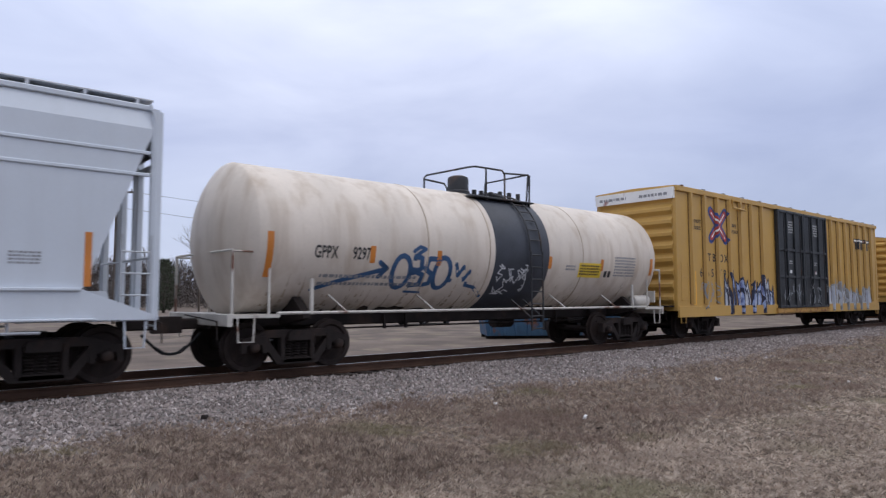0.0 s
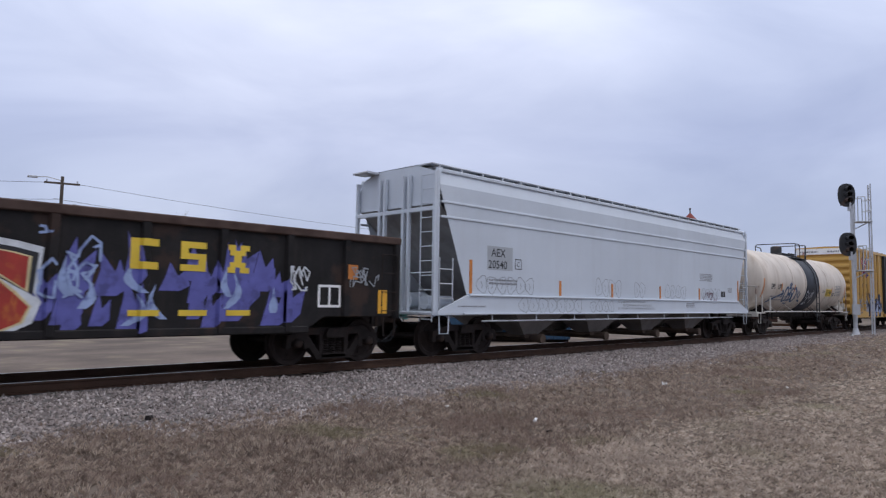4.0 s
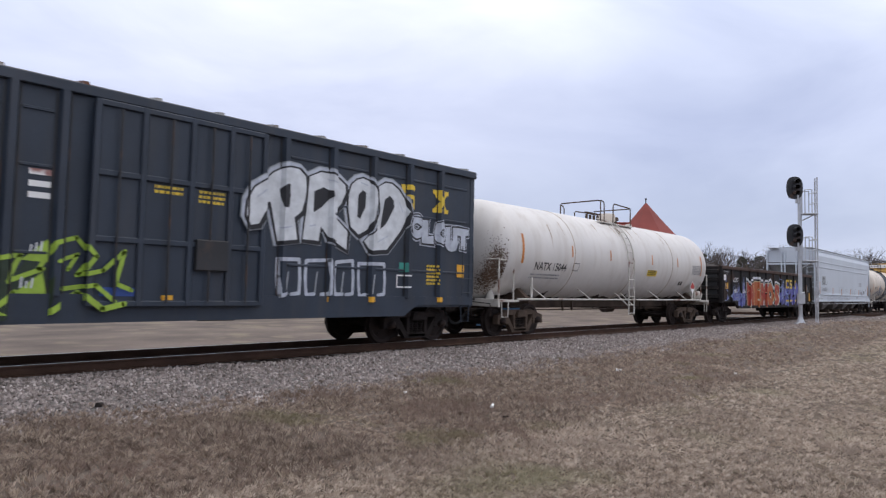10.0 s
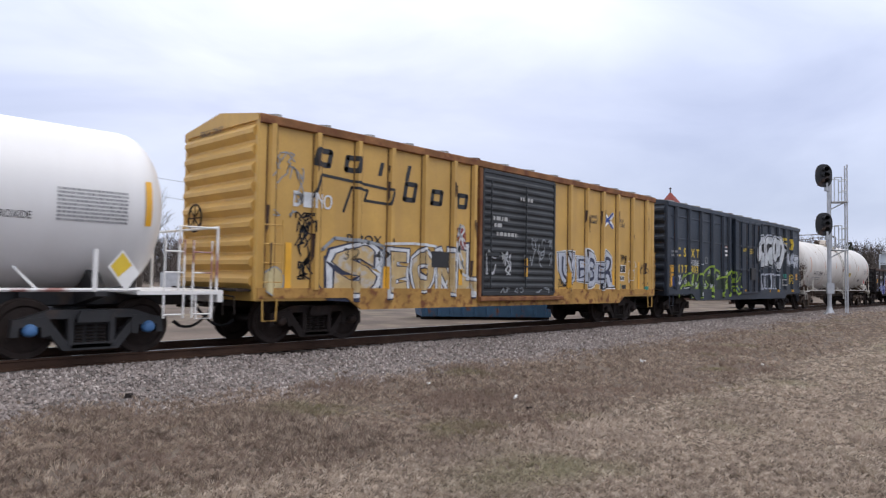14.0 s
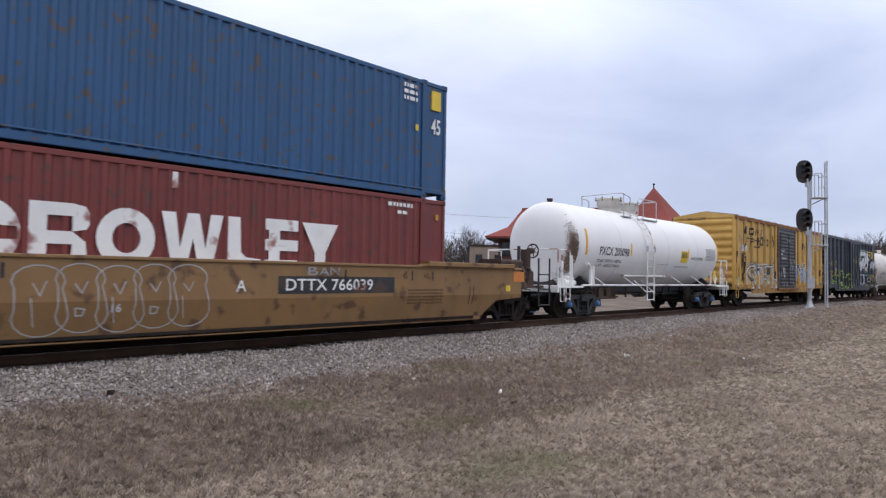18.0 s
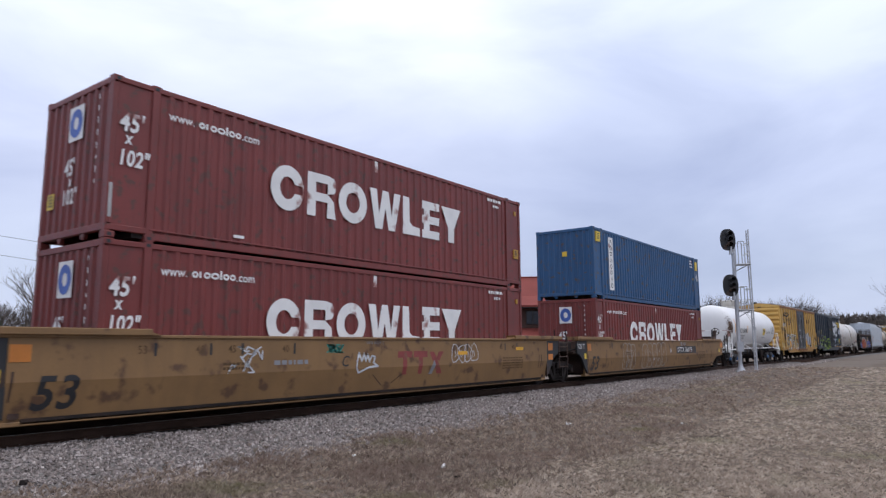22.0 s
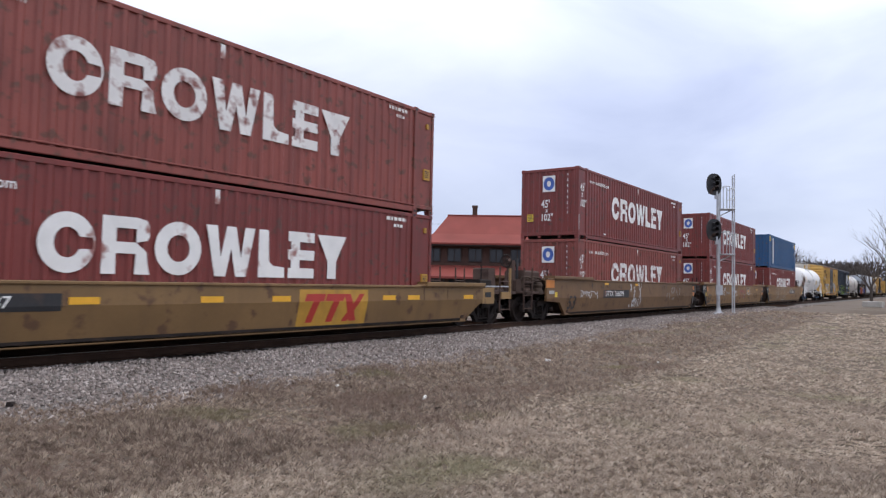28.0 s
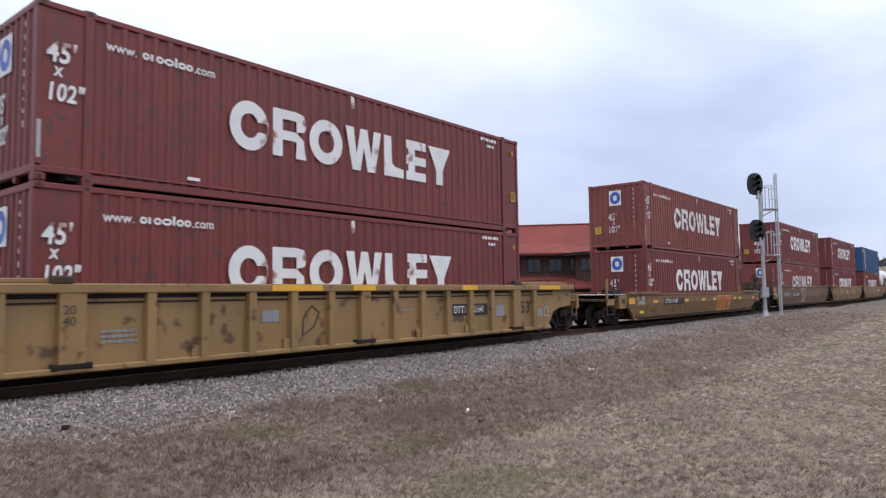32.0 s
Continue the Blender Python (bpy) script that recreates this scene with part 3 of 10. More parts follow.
def ground_material():
    m = mat("dry_lawn", (0.130, 0.098, 0.074), 0.95, var=0.3, scale=0.35, bump=0.9, fine=45)
    n, l = m.node_tree.nodes, m.node_tree.links
    b = n["Principled BSDF"]
    src = b.inputs["Base Color"].links[0].from_socket
    tc, sep = n.new("ShaderNodeTexCoord"), n.new("ShaderNodeSeparateXYZ")
    l.new(tc.outputs["Object"], sep.inputs[0])

    def tex(scale, detail=6):
        t = n.new("ShaderNodeTexNoise")
        t.inputs["Scale"].default_value, t.inputs["Detail"].default_value = scale, detail
        l.new(tc.outputs["Object"], t.inputs["Vector"])
        return t.outputs[0]

    def span(v, lo, hi, amount):
        r = n.new("ShaderNodeMapRange")
        r.inputs[1].default_value, r.inputs[2].default_value, r.inputs[4].default_value = lo, hi, amount
        l.new(v, r.inputs[0])
        return r.outputs[0]

    def blend(prev, fac, col):
        x = n.new("ShaderNodeMix")
        x.data_type = "RGBA"
        l.new(fac, x.inputs[0])
        l.new(prev, x.inputs[6])
        x.inputs[7].default_value = (*col, 1)
        return x.outputs[2]
    src = blend(src, span(tex(0.22), 0.50, 0.66, 0.8), (0.185, 0.148, 0.112))
    src = blend(src, span(tex(1.3), 0.55, 0.72, 0.6), (0.095, 0.072, 0.056))
    src = blend(src, span(tex(12), 0.45, 0.70, 0.8), (0.22, 0.178, 0.134))
    src = blend(src, span(tex(38), 0.48, 0.62, 0.6), (0.055, 0.042, 0.032))
    # bare soil and weeds in a strip along the ballast
    wob = n.new("ShaderNodeMath")
    wob.operation = "MULTIPLY_ADD"
    l.new(tex(0.8), wob.inputs[0])
    wob.inputs[1].default_value = 1.6
    l.new(sep.outputs["Y"], wob.inputs[2])
    band = span(wob.outputs[0], 5.1, 5.7, 0.8)
    src = blend(src, band, (0.150, 0.120, 0.098))
    l.new(src, b.inputs["Base Color"])
    return m


GRASS = ground_material()
YARD = mat("pale_gravel_yard", (0.155, 0.122, 0.100), 0.95, var=0.4, scale=0.4, bump=0.7, fine=30, rust=0.4, rust_col=(0.20, 0.165, 0.115), rust_scale=0.8)
BALLAST = mat("ballast_bed", (0.175, 0.158, 0.148), 0.95, var=0.5, scale=16, bump=1.0, fine=34)
RUSTRAIL = mat("rusty_rail", (0.075, 0.042, 0.028), 0.7, metal=0.2, var=0.25)
RAILTOP = mat("worn_rail_head", (0.42, 0.40, 0.38), 0.3, metal=0.9, var=0.15)
TIE = mat("creosoted_tie", (0.045, 0.034, 0.027), 0.85, var=0.35, scale=3, bump=0.5, fine=24, each=0.4)


def sheet(name, xs, ys, zf, material):
    vs = [(x, y, zf(x, y)) for y in ys for x in xs]
    k = len(xs)
    fs = [(j * k + i, j * k + i + 1, (j + 1) * k + i + 1, (j + 1) * k + i) for j in range(len(ys) - 1) for i in range(k - 1)]
    return M().add(vs, fs)


def build_ground():
    xs = spread(-1500, 1500, -12, 48, 0.6, 1.16)
    ys = spread(-1500, 1500, 0, 32, 0.5, 1.16)
    g = part("ground", sheet("ground", xs, ys, ground_z, GRASS), GRASS, smooth=True)
    tagged(g, "dry winter lawn, brown with faint green patches", "ground", kind="structure")
    y = part("yard", sheet("yard", spread(-140, 160, -20, 60, 1.5, 1.2), spread(TRACK + 2.9, 62, TRACK + 2.9, 30, 0.8, 1.2), lambda a, b: ground_z(a, b) + 0.03, YARD), YARD, smooth=True)
    tagged(y, "pale dusty gravel yard beyond the track", "ground", kind="structure")


def build_track():
    xs = spread(-420, 420, -14, 46, 0.35, 1.2)
    ys = [TRACK + d for d in np.linspace(-5.4, 4.0, 42)]
    b = part("ballast_bed", sheet("ballast", xs, ys, lambda x, y: bed_z(y) + bed_lumps(x, y), BALLAST), BALLAST, smooth=True)
    tagged(b, "grey crushed-stone ballast bank under the track", "ballast", kind="structure")
    track = tagged(new("railway_track"), "single railway track with rusty rails on dark ties", "track", kind="structure")
    prof = [(-0.07, -0.172), (0.07, -0.172), (0.07, -0.155), (0.012, -0.135), (0.012, -0.045), (0.036, -0.035), (0.036, -0.006), (0.03, -0.001), (-0.03, -0.001), (-0.036, -0.006), (-0.036, -0.035), (-0.012, -0.045), (-0.012, -0.135), (-0.07, -0.155)]
    for s in (-0.755, 0.755):
        part("rail", M().prism([(TRACK + s + y, z) for y, z in prof], -420, 420, "x"), RUSTRAIL, track)
        part("rail_head", M().box(-420, 420, TRACK + s - 0.028, TRACK + s + 0.028, -0.003, 0.0015), RAILTOP, track)
    return track


TRACKOB = build_track()
build_ground()


def build_ties():
    me = M().box(-0.115, 0.115, -1.3, 1.3, -0.34, -0.172, 0.02).mesh("tie", TIE)
    pl = M().box(-0.09, 0.09, -0.18, 0.18, -0.174, -0.160, 0.004)
    plm = pl.mesh("tie_plate", RUSTRAIL)
    rng = random.Random(11)
    far = M()
    i = -14.0
    while i < 60:
        t = part("tie", me, None, TRACKOB, at=pose(i + rng.uniform(-0.03, 0.03), TRACK + rng.uniform(-0.06, 0.06), rng.uniform(-0.012, 0.004), 0, 0, rng.uniform(-1.2, 1.2)))
        i += 0.50
    for k in range(600):
        x = 60 + 0.5 * k
        far.box(x - 0.115, x + 0.115, TRACK - 1.3, TRACK + 1.3, -0.34, -0.172)
    tagged(part("far_ties", far, TIE, TRACKOB), kind="stuff")


# ---- signal mast ----
def signal():
    x, y = 36.43, 8.89
    s = thing("railway_signal", "silver railway signal mast with two black signal heads and a ladder", "signal", at=pose(x, y, ground_z(x, y), 0, 0, -64))
    part("base", M().box(-0.22, 0.22, -0.22, 0.22, -0.1, 0.08, 0.03), GALV, s, "small concrete base")
    part("base_flange", M().lathe([(0.0, 0.36), (0.11, 0.36), (0.14, 0.2), (0.19, 0.12), (0.19, 0.08)], (0, 0, 0), "z", 16), GALV, s, "", True)
    part("mast", M().cyl((0, 0, 0.1), (0, 0, 6.9), 0.095, 16), GALV, s, "", True)
    for z, k in ((6.70, 0), (4.34, 1)):
        h = M()
        n = 28
        ring = []
        for i in range(n):
            t = 2 * math.pi * i / n
            ring.append((0.40 * math.copysign(abs(math.cos(t)) ** 0.8, math.cos(t)), 0.56 * math.copysign(abs(math.sin(t)) ** 0.8, math.sin(t))))
        h.prism(ring, -0.03, 0.03, "x")
        turn = pose(-0.25, -0.14, z, 0, 0, 106)
        hd = part("signal_head", h, BLACK, s, "black oval signal background", at=turn)
        part("lamp_case", M().box(0.03, 0.32, -0.16, 0.16, -0.46, 0.46, 0.04), BLACK, hd)
        for zz in (-0.28, 0.0, 0.28):
            v = M()
            m = 10
            vs = []
            for a in (0.0, -0.30):
                for i in range(m + 1):
                    t = -0.5 + (math.pi + 1.0) * i / m
                    vs.append((a - 0.03, 0.125 * math.cos(t), zz + 0.125 * math.sin(t)))
            fs = [(i, i + 1, m + 2 + i, m + 1 + i) for i in range(m)]
            v.add(vs, fs)
            v.add([(q[0], q[1] * 0.93, zz + (q[2] - zz) * 0.93) for q in vs], [f[::-1] for f in fs])
            part("lamp_hood", v, BLACK, hd, "", True)
            part("lens", M().lathe([(0.0, -0.05), (0.08, -0.045), (0.1, -0.032)], (0, 0, zz), "x", 14), SPRAY["black"], hd, "", True)
        b = M()
        b.tube([(0, 0, z - 0.25), (-0.12, -0.06, z - 0.2), (-0.22, -0.12, z - 0.2)], 0.05, 8)
        b.cyl((-0.12, -0.06, z - 0.75), (-0.12, -0.06, z - 0.35), 0.09, 10)
        part("head_bracket", b, GALV, s)
    ld = M()
    for d in (-0.2, 0.2):
        ld.box(0.70, 0.76, d - 0.025, d + 0.025, 0.1, 7.2)
    for i in range(24):
        ld.cyl((0.73, -0.2, 0.35 + 0.29 * i), (0.73, 0.2, 0.35 + 0.29 * i), 0.014, 6)
    part("ladder", ld, GALV, s)
    for z in (5.38, 3.06):
        pf = M()
        pf.box(0.1, 0.76, -0.32, 0.32, z, z + 0.05, 0.01)
        pf.tube([(0.05, 0, z - 0.32), (0.68, 0, z + 0.02)], 0.03, 6)
        part("platform", pf, GALV, s, "small steel work platform")
        for xx in (0.17, 0.48):
            for yy in (-0.3, 0.3):
                part("guard_post", M().tube([(xx, yy, z + 0.05), (xx, yy, z + 1.2)], 0.024, 6), GALV, s)
        for yy in (-0.3, 0.3):
            part("guard_rail", M().tube([(0.17, yy, z + 1.2), (0.48, yy, z + 1.2)], 0.022, 6), GALV, s)
            for zz in (0.55, 1.08):
                part("guard_rail", M().tube([(0.48, yy, z + zz), (0.73, yy * 0.7, z + zz)], 0.02, 6), GALV, s)
    part("cable_box", M().box(-0.16, 0.16, -0.28, -0.1, 1.0, 1.5, 0.02), GALV, s)


signal()


# ---- the depot beyond the track ----
ROOFRED = mat("red_tile_roof", (0.225, 0.055, 0.045), 0.7, var=0.14, scale=0.4, streak=0.2, streak_col=(0.20, 0.05, 0.04))
BRICK = mat("dark_brown_brick", (0.085, 0.050, 0.040), 0.85, var=0.25, scale=1.5)
TRIM = mat("dark_trim", (0.05, 0.04, 0.036), 0.7, var=0.2)
GLASS = mat("dark_window_glass", (0.03, 0.035, 0.04), 0.12, var=0.1)
STUCCO = mat("tan_masonry", (0.30, 0.23, 0.18), 0.85, var=0.15, scale=0.5)


def hip(m, x0, x1, y0, y1, z0, z1, rx, over=0.0):
    """Hipped roof from an eave rectangle to a ridge inset rx from both ends."""
    yc = (y0 + y1) / 2
    vs = [(x0, y0, z0), (x1, y0, z0), (x1, y1, z0), (x0, y1, z0), (x0 + rx, yc, z1), (x1 - rx, yc, z1)]
    m.add(vs, [(0, 1, 5, 4), (1, 2, 5), (2, 3, 4, 5), (3, 0, 4), (3, 2, 1, 0)])
    return m


def flared_hip(x0, x1, y0, y1, z0, zk, z1, k, rx):
    """Hipped roof whose slope flattens towards the eaves: a kink at height zk, inset k."""
    yc = (y0 + y1) / 2
    vs = [(x0, y0, z0), (x1, y0, z0), (x1, y1, z0), (x0, y1, z0),
          (x0 + k, y0 + k, zk), (x1 - k, y0 + k, zk), (x1 - k, y1 - k, zk), (x0 + k, y1 - k, zk), (x0 + rx, yc, z1), (x1 - rx, yc, z1)]
    return M().add(vs, [(0, 1, 5, 4), (1, 2, 6, 5), (2, 3, 7, 6), (3, 0, 4, 7), (4, 5, 9, 8), (5, 6, 9), (6, 7, 8, 9), (7, 4, 8), (3, 2, 1, 0)])


def depot():
    # local x runs along the front, local -y faces the tracks
    az, far = radians(59), 80
    d = thing("station_building", "old two-storey brick railway depot with a red tile roof", "station", at=pose(far * math.sin(az), far * math.cos(az), -0.55, 0, 0, -59))
    L0, L1 = -10.9, 12.0
    part("wall", M().box(L0 + 1.5, L1 - 1.0, 1.5, 9.5, 0, 6.6), BRICK, d, "dark brown brick walls")
    part("roof", flared_hip(L0, L1, 0, 11, 6.55, 7.85, 10.4, 2.5, 4.1), ROOFRED, d, "red tile hipped roof with flared eaves")
    part("ridge_cap", M().box(L0 + 4.0, L1 - 4.0, 5.35, 5.65, 10.33, 10.5, 0.05), ROOFRED, d)
    part("soffit", M().box(L0 + 0.15, L1 - 0.15, 0.15, 10.85, 6.25, 6.55), TRIM, d)
    part("fascia", M().box(L0 + 0.05, L1 - 0.05, 0.02, 0.14, 6.40, 6.60), ROOFRED, d)
    part("awning_roof", M().prism([(-3.4, 2.55), (1.55, 3.95), (1.55, 3.75), (-3.4, 2.30)], L0 + 0.9, L1 + 0.5, "x"), ROOFRED, d, "red lean-to awning roof")
    for i in range(8):
        x = L0 + 1.3 + (L1 - L0 - 1.6) * i / 7
        part("awning_post", M().box(x - 0.1, x + 0.1, -3.1, -2.9, 0, 2.45, 0.02), TRIM, d)
        part("awning_brace", M().tube([(x, -3.0, 1.7), (x, -2.1, 2.7)], 0.06, 5), TRIM, d)
    for i in range(8):
        x = L0 + 2.7 + (L1 - L0 - 5.2) * i / 7
        for z0, z1, wd in ((4.45, 5.9, 0.72), (0.8, 2.3, 0.6)):
            wn = part("window", M().box(x - wd - 0.14, x + wd + 0.14, 1.40, 1.54, z0 - 0.12, z1 + 0.12, 0.02), TRIM, d)
            for k in (-1, 1):
                part("pane", M().box(*sorted((x + k * 0.06, x + k * wd)), 1.36, 1.41, z0, z1), GLASS, wn)
    part("chimney", M().box(-3.75, -3.15, 5.4, 6.0, 8.5, 11.7, 0.05).box(-3.82, -3.08, 5.33, 6.07, 11.4, 11.7, 0.05), BRICK, d, "brick chimney")
    # the corner pavilion with a pointed, flared roof
    tx, ty, n = 8.7, 1.6, 8
    ring = lambda r, z: [(tx + r * math.cos(math.pi / 8 + 2 * math.pi * i / n), ty + r * math.sin(math.pi / 8 + 2 * math.pi * i / n), z) for i in range(n)]
    prof = [(6.5, 6.45), (5.0, 7.2), (3.3, 8.7), (1.6, 10.6), (0.12, 12.35)]
    rr = M()
    vs = [q for r, z in prof for q in ring(r, z)]
    fs = [(j * n + i, j * n + (i + 1) % n, (j + 1) * n + (i + 1) % n, (j + 1) * n + i) for j in range(len(prof) - 1) for i in range(n)]
    rr.add(vs, fs + [tuple(range(n - 1, -1, -1))])
    part("pavilion_roof", rr, ROOFRED, d, "pointed red pavilion roof")
    part("pavilion_eave", M().prism([q[:2] for q in ring(6.3, 0)], 6.15, 6.44, "z"), TRIM, d)
    part("finial", M().cyl((tx, ty, 12.3), (tx, ty, 12.7), 0.07, 8).lathe([(0.001, 13.0), (0.15, 12.85), (0.001, 12.66)], (tx, ty, 0), "z", 10), TRIM, d, "", True)
    part("pavilion_wall", M().prism([q[:2] for q in ring(4.9, 0)], 0, 6.2, "z"), BRICK, d)
    for i in range(n):
        t = 2 * math.pi * i / n
        q = 4.9 * math.cos(math.pi / 8) + 0.03
        if math.sin(t) < 0.3:
            wn = part("window", M().box(-1.0, 1.0, -0.06, 0.06, 4.3, 5.85), TRIM, d, at=pose(tx + q * math.cos(t), ty + q * math.sin(t), 0, 0, 0, math.degrees(t) + 90))
            for k in (-1, 1):
                part("pane", M().box(*sorted((k * 0.06, k * 0.88)), -0.09, 0.09, 4.42, 5.72), GLASS, wn)
    part("dormer", hip(M(), 11.4, 13.8, 0.4, 3.4, 7.2, 8.4, 0.8), ROOFRED, d)
    part("low_wing", M().box(L1 - 2, L1 + 6, 3, 10, 0, 3.6), BRICK, d)
    part("low_wing_roof", hip(M(), L1 - 2.5, L1 + 7.5, 1.5, 11, 3.6, 5.6, 2.5), TRIM, d)


depot()


def low_block(label, az, far, w, h, dp, paint):
    a = radians(az)
    b = thing("low_building", label, "building", at=pose(far * math.sin(a), far * math.cos(a), ground_z(far * math.sin(a), far * math.cos(a)) - 0.1, 0, 0, -az))
    part("wall", M().box(-w / 2, w / 2, 0, dp, 0, h), paint, b)
    part("parapet", M().box(-w / 2 - 0.15, w / 2 + 0.15, -0.15, dp + 0.15, h, h + 0.3, 0.04), TRIM, b)
    k = max(2, int(w / 3))
    for i in range(k):
        x = -w / 2 + w * (i + 0.5) / k
        wn = part("window", M().box(x - 0.6, x + 0.6, -0.08, 0.03, h * 0.45, h * 0.8), TRIM, b)
        part("pane", M().box(x - 0.5, x + 0.5, -0.11, -0.07, h * 0.48, h * 0.77), GLASS, wn)


low_block("tan masonry building beside the depot", 51.6, 118, 6.6, 7.0, 8, STUCCO)
low_block("long pale low building at the edge of the woods", 44.5, 135, 16, 4.6, 8, STUCCO)
low_block("brown low building behind the signal", 73.5, 130, 14, 5.0, 8, BRICK)


def dumpster():
    c = thing("dumpster", "blue ribbed steel roll-off dumpster standing in the yard", "dumpster", at=pose(24.4, 20.6, -0.52, 0, 0, -37))
    blue = mat("dumpster_blue", (0.030, 0.085, 0.16), 0.6, var=0.2, rust=0.3)
    part("tub", M().prism([(-3.0, 0.18), (-3.15, 1.35), (3.15, 1.35), (3.0, 0.18)], -1.15, 1.15), blue, c)
    for i in range(11):
        x = -2.8 + 0.56 * i
        part("rib", M().box(x - 0.06, x + 0.06, -1.23, -1.14, 0.2, 1.3, 0.01), blue, c)
    part("top_rim", M().box(-3.2, 3.2, -1.24, -1.12, 1.28, 1.40, 0.02), blue, c)
    for y in (-0.8, 0.8):
        part("skid", M().box(-3.0, 3.0, y - 0.1, y + 0.1, 0.0, 0.2), IRON, c)


dumpster()


# ---- crossing track and block at the far end ----
def crossing_track():
    p, q = Vector((53.0, 19.5, 0)), Vector((104.0, -26.0, 0))
    d = (q - p).normalized()
    nrm = Vector((-d.y, d.x, 0))
    t = tagged(new("crossing_track"), "second railway track crossing at an angle", "track", kind="structure")
    for s in (-0.755, 0.755):
        a, b = p + nrm * s, q + nrm * s
        for (u0, u1) in ((0.0, 0.985 * (TRACK - 19.5 + 1.6) / (-45.5)), ((TRACK - 19.5 - 1.6) / (-45.5), 1.0)):
            m = M()
            e0, e1 = a + (b - a) * u0, a + (b - a) * u1
            w = nrm * 0.04
            m.add([tuple(e0 - w + Vector((0, 0, -0.2))), tuple(e0 + w + Vector((0, 0, -0.2))), tuple(e0 + w), tuple(e0 - w), tuple(e1 - w + Vector((0, 0, -0.2))), tuple(e1 + w + Vector((0, 0, -0.2))), tuple(e1 + w), tuple(e1 - w)],
                  [(0, 1, 2, 3), (7, 6, 5, 4), (0, 4, 5, 1), (1, 5, 6, 2), (2, 6, 7, 3), (3, 7, 4, 0)])
            part("rail", m, RUSTRAIL, t)
    bed = M()
    bed.add([tuple(p - nrm * 2.2 + Vector((0, 0, -0.16))), tuple(p + nrm * 2.2 + Vector((0, 0, -0.16))), tuple(q + nrm * 2.2 + Vector((0, 0, -0.06))), tuple(q - nrm * 2.2 + Vector((0, 0, -0.06)))], [(0, 1, 2, 3)])
    part("bed", bed, BALLAST, t)
    CONCRETE = mat("pale_concrete", (0.42, 0.40, 0.37), 0.9, var=0.15)
    b = thing("concrete_block", "pale concrete block lying beside the crossing track", "block", at=pose(67.1, 3.99, ground_z(67.1, 3.99), 0, 0, 78))
    part("slab", M().box(-0.72, 0.72, -0.35, 0.35, 0, 0.48, 0.04), CONCRETE, b)


crossing_track()


def parking_beam():
    """White beam on a blue channel, lying on short feet in the grass."""
    x0, y0, x1, y1 = 26.5, 0.53, 25.6, -2.3
    ang = math.degrees(math.atan2(y1 - y0, x1 - x0))
    n = math.hypot(x1 - x0, y1 - y0)
    white = mat("white_beam_paint", (0.68, 0.67, 0.65), 0.5, var=0.12)
    navy = mat("blue_beam_paint", (0.035, 0.05, 0.14), 0.5, var=0.15)
    t = thing("steel_beam", "white and dark blue steel beam lying on the grass", "beam", at=pose(x0, y0, ground_z(x0, y0) - 0.01, 0, 0, ang))
    part("channel", M().box(0, n, -0.11, 0.11, 0.0, 0.10, 0.02), navy, t, "dark blue lower channel")
    part("top_tube", M().box(0.03, n - 0.03, -0.09, 0.09, 0.10, 0.22, 0.045), white, t, "white painted upper tube")
    part("end_plate", M().box(-0.04, 0.0, -0.13, 0.13, 0.0, 0.27, 0.02), navy, t)


parking_beam()


# ---- poles and wires ----
POLE = mat("weathered_pole", (0.10, 0.08, 0.065), 0.9, var=0.25)


def pole_at(az, far, top, arm=1.1, lamp=False, label="weathered wooden utility pole with a crossarm"):
    a = radians(az)
    x, y = far * math.sin(a), far * math.cos(a)
    g = ground_z(x, y)
    t = thing("utility_pole", label, "pole", "poles", at=pose(x, y, g, 0, 0, -az))
    part("shaft", M().tube([(0, 0, -0.3), (0, 0, top - g)], [0.16, 0.11], 10), POLE, t, "", True)
    if arm:
        part("crossarm", M().box(-arm, arm, -0.06, 0.06, top - g - 0.55, top - g - 0.42, 0.01), POLE, t)
        for k in (-0.85, 0.85):
            part("insulator", M().cyl((k * arm, 0, top - g - 0.42), (k * arm, 0, top - g - 0.25), 0.05, 8), GALV, t)
    if lamp:
        part("lamp_arm", M().tube([(0, 0, top - g - 0.3), (-0.9, 0, top - g - 0.1), (-1.6, 0, top - g - 0.15)], 0.035, 6), GALV, t)
        part("lamp_head", M().box(-2.1, -1.5, -0.12, 0.12, top - g - 0.25, top - g - 0.1, 0.03), GALV, t)
    return Vector((x, y, top - 0.4))


pa = pole_at(15.1, 54, 9.6, lamp=True)
pb = pole_at(62, 150, 15.5)
pc = pole_at(-12, 60, 9.8)
pole_at(33.0, 112, 9.3, 0)
pole_at(36.5, 112, 7.4, 0)
pole_at(21.2, 100, 4.6, 0)


def wire(a, b, sag, r=0.013):
    m = M()
    pts = []
    for i in range(17):
        t = i / 16
        q = a + (b - a) * t
        pts.append((q.x, q.y, q.z - sag * 4 * t * (1 - t)))
    m.tube(pts, r, 4)
    tagged(part("overhead_wire", m, IRON), "thin sagging overhead wire", "wire", "wires")


wire(pa + Vector((0.5, 0, 0)), pb, 2.4)
wire(pa + Vector((-0.5, 0, -1.2)), pb + Vector((0, 0, -5)), 2.0)
wire(pc, pa, 0.7)
wire(pc + Vector((0, 0, -1.2)), pa + Vector((0, 0, -1.2)), 0.7)


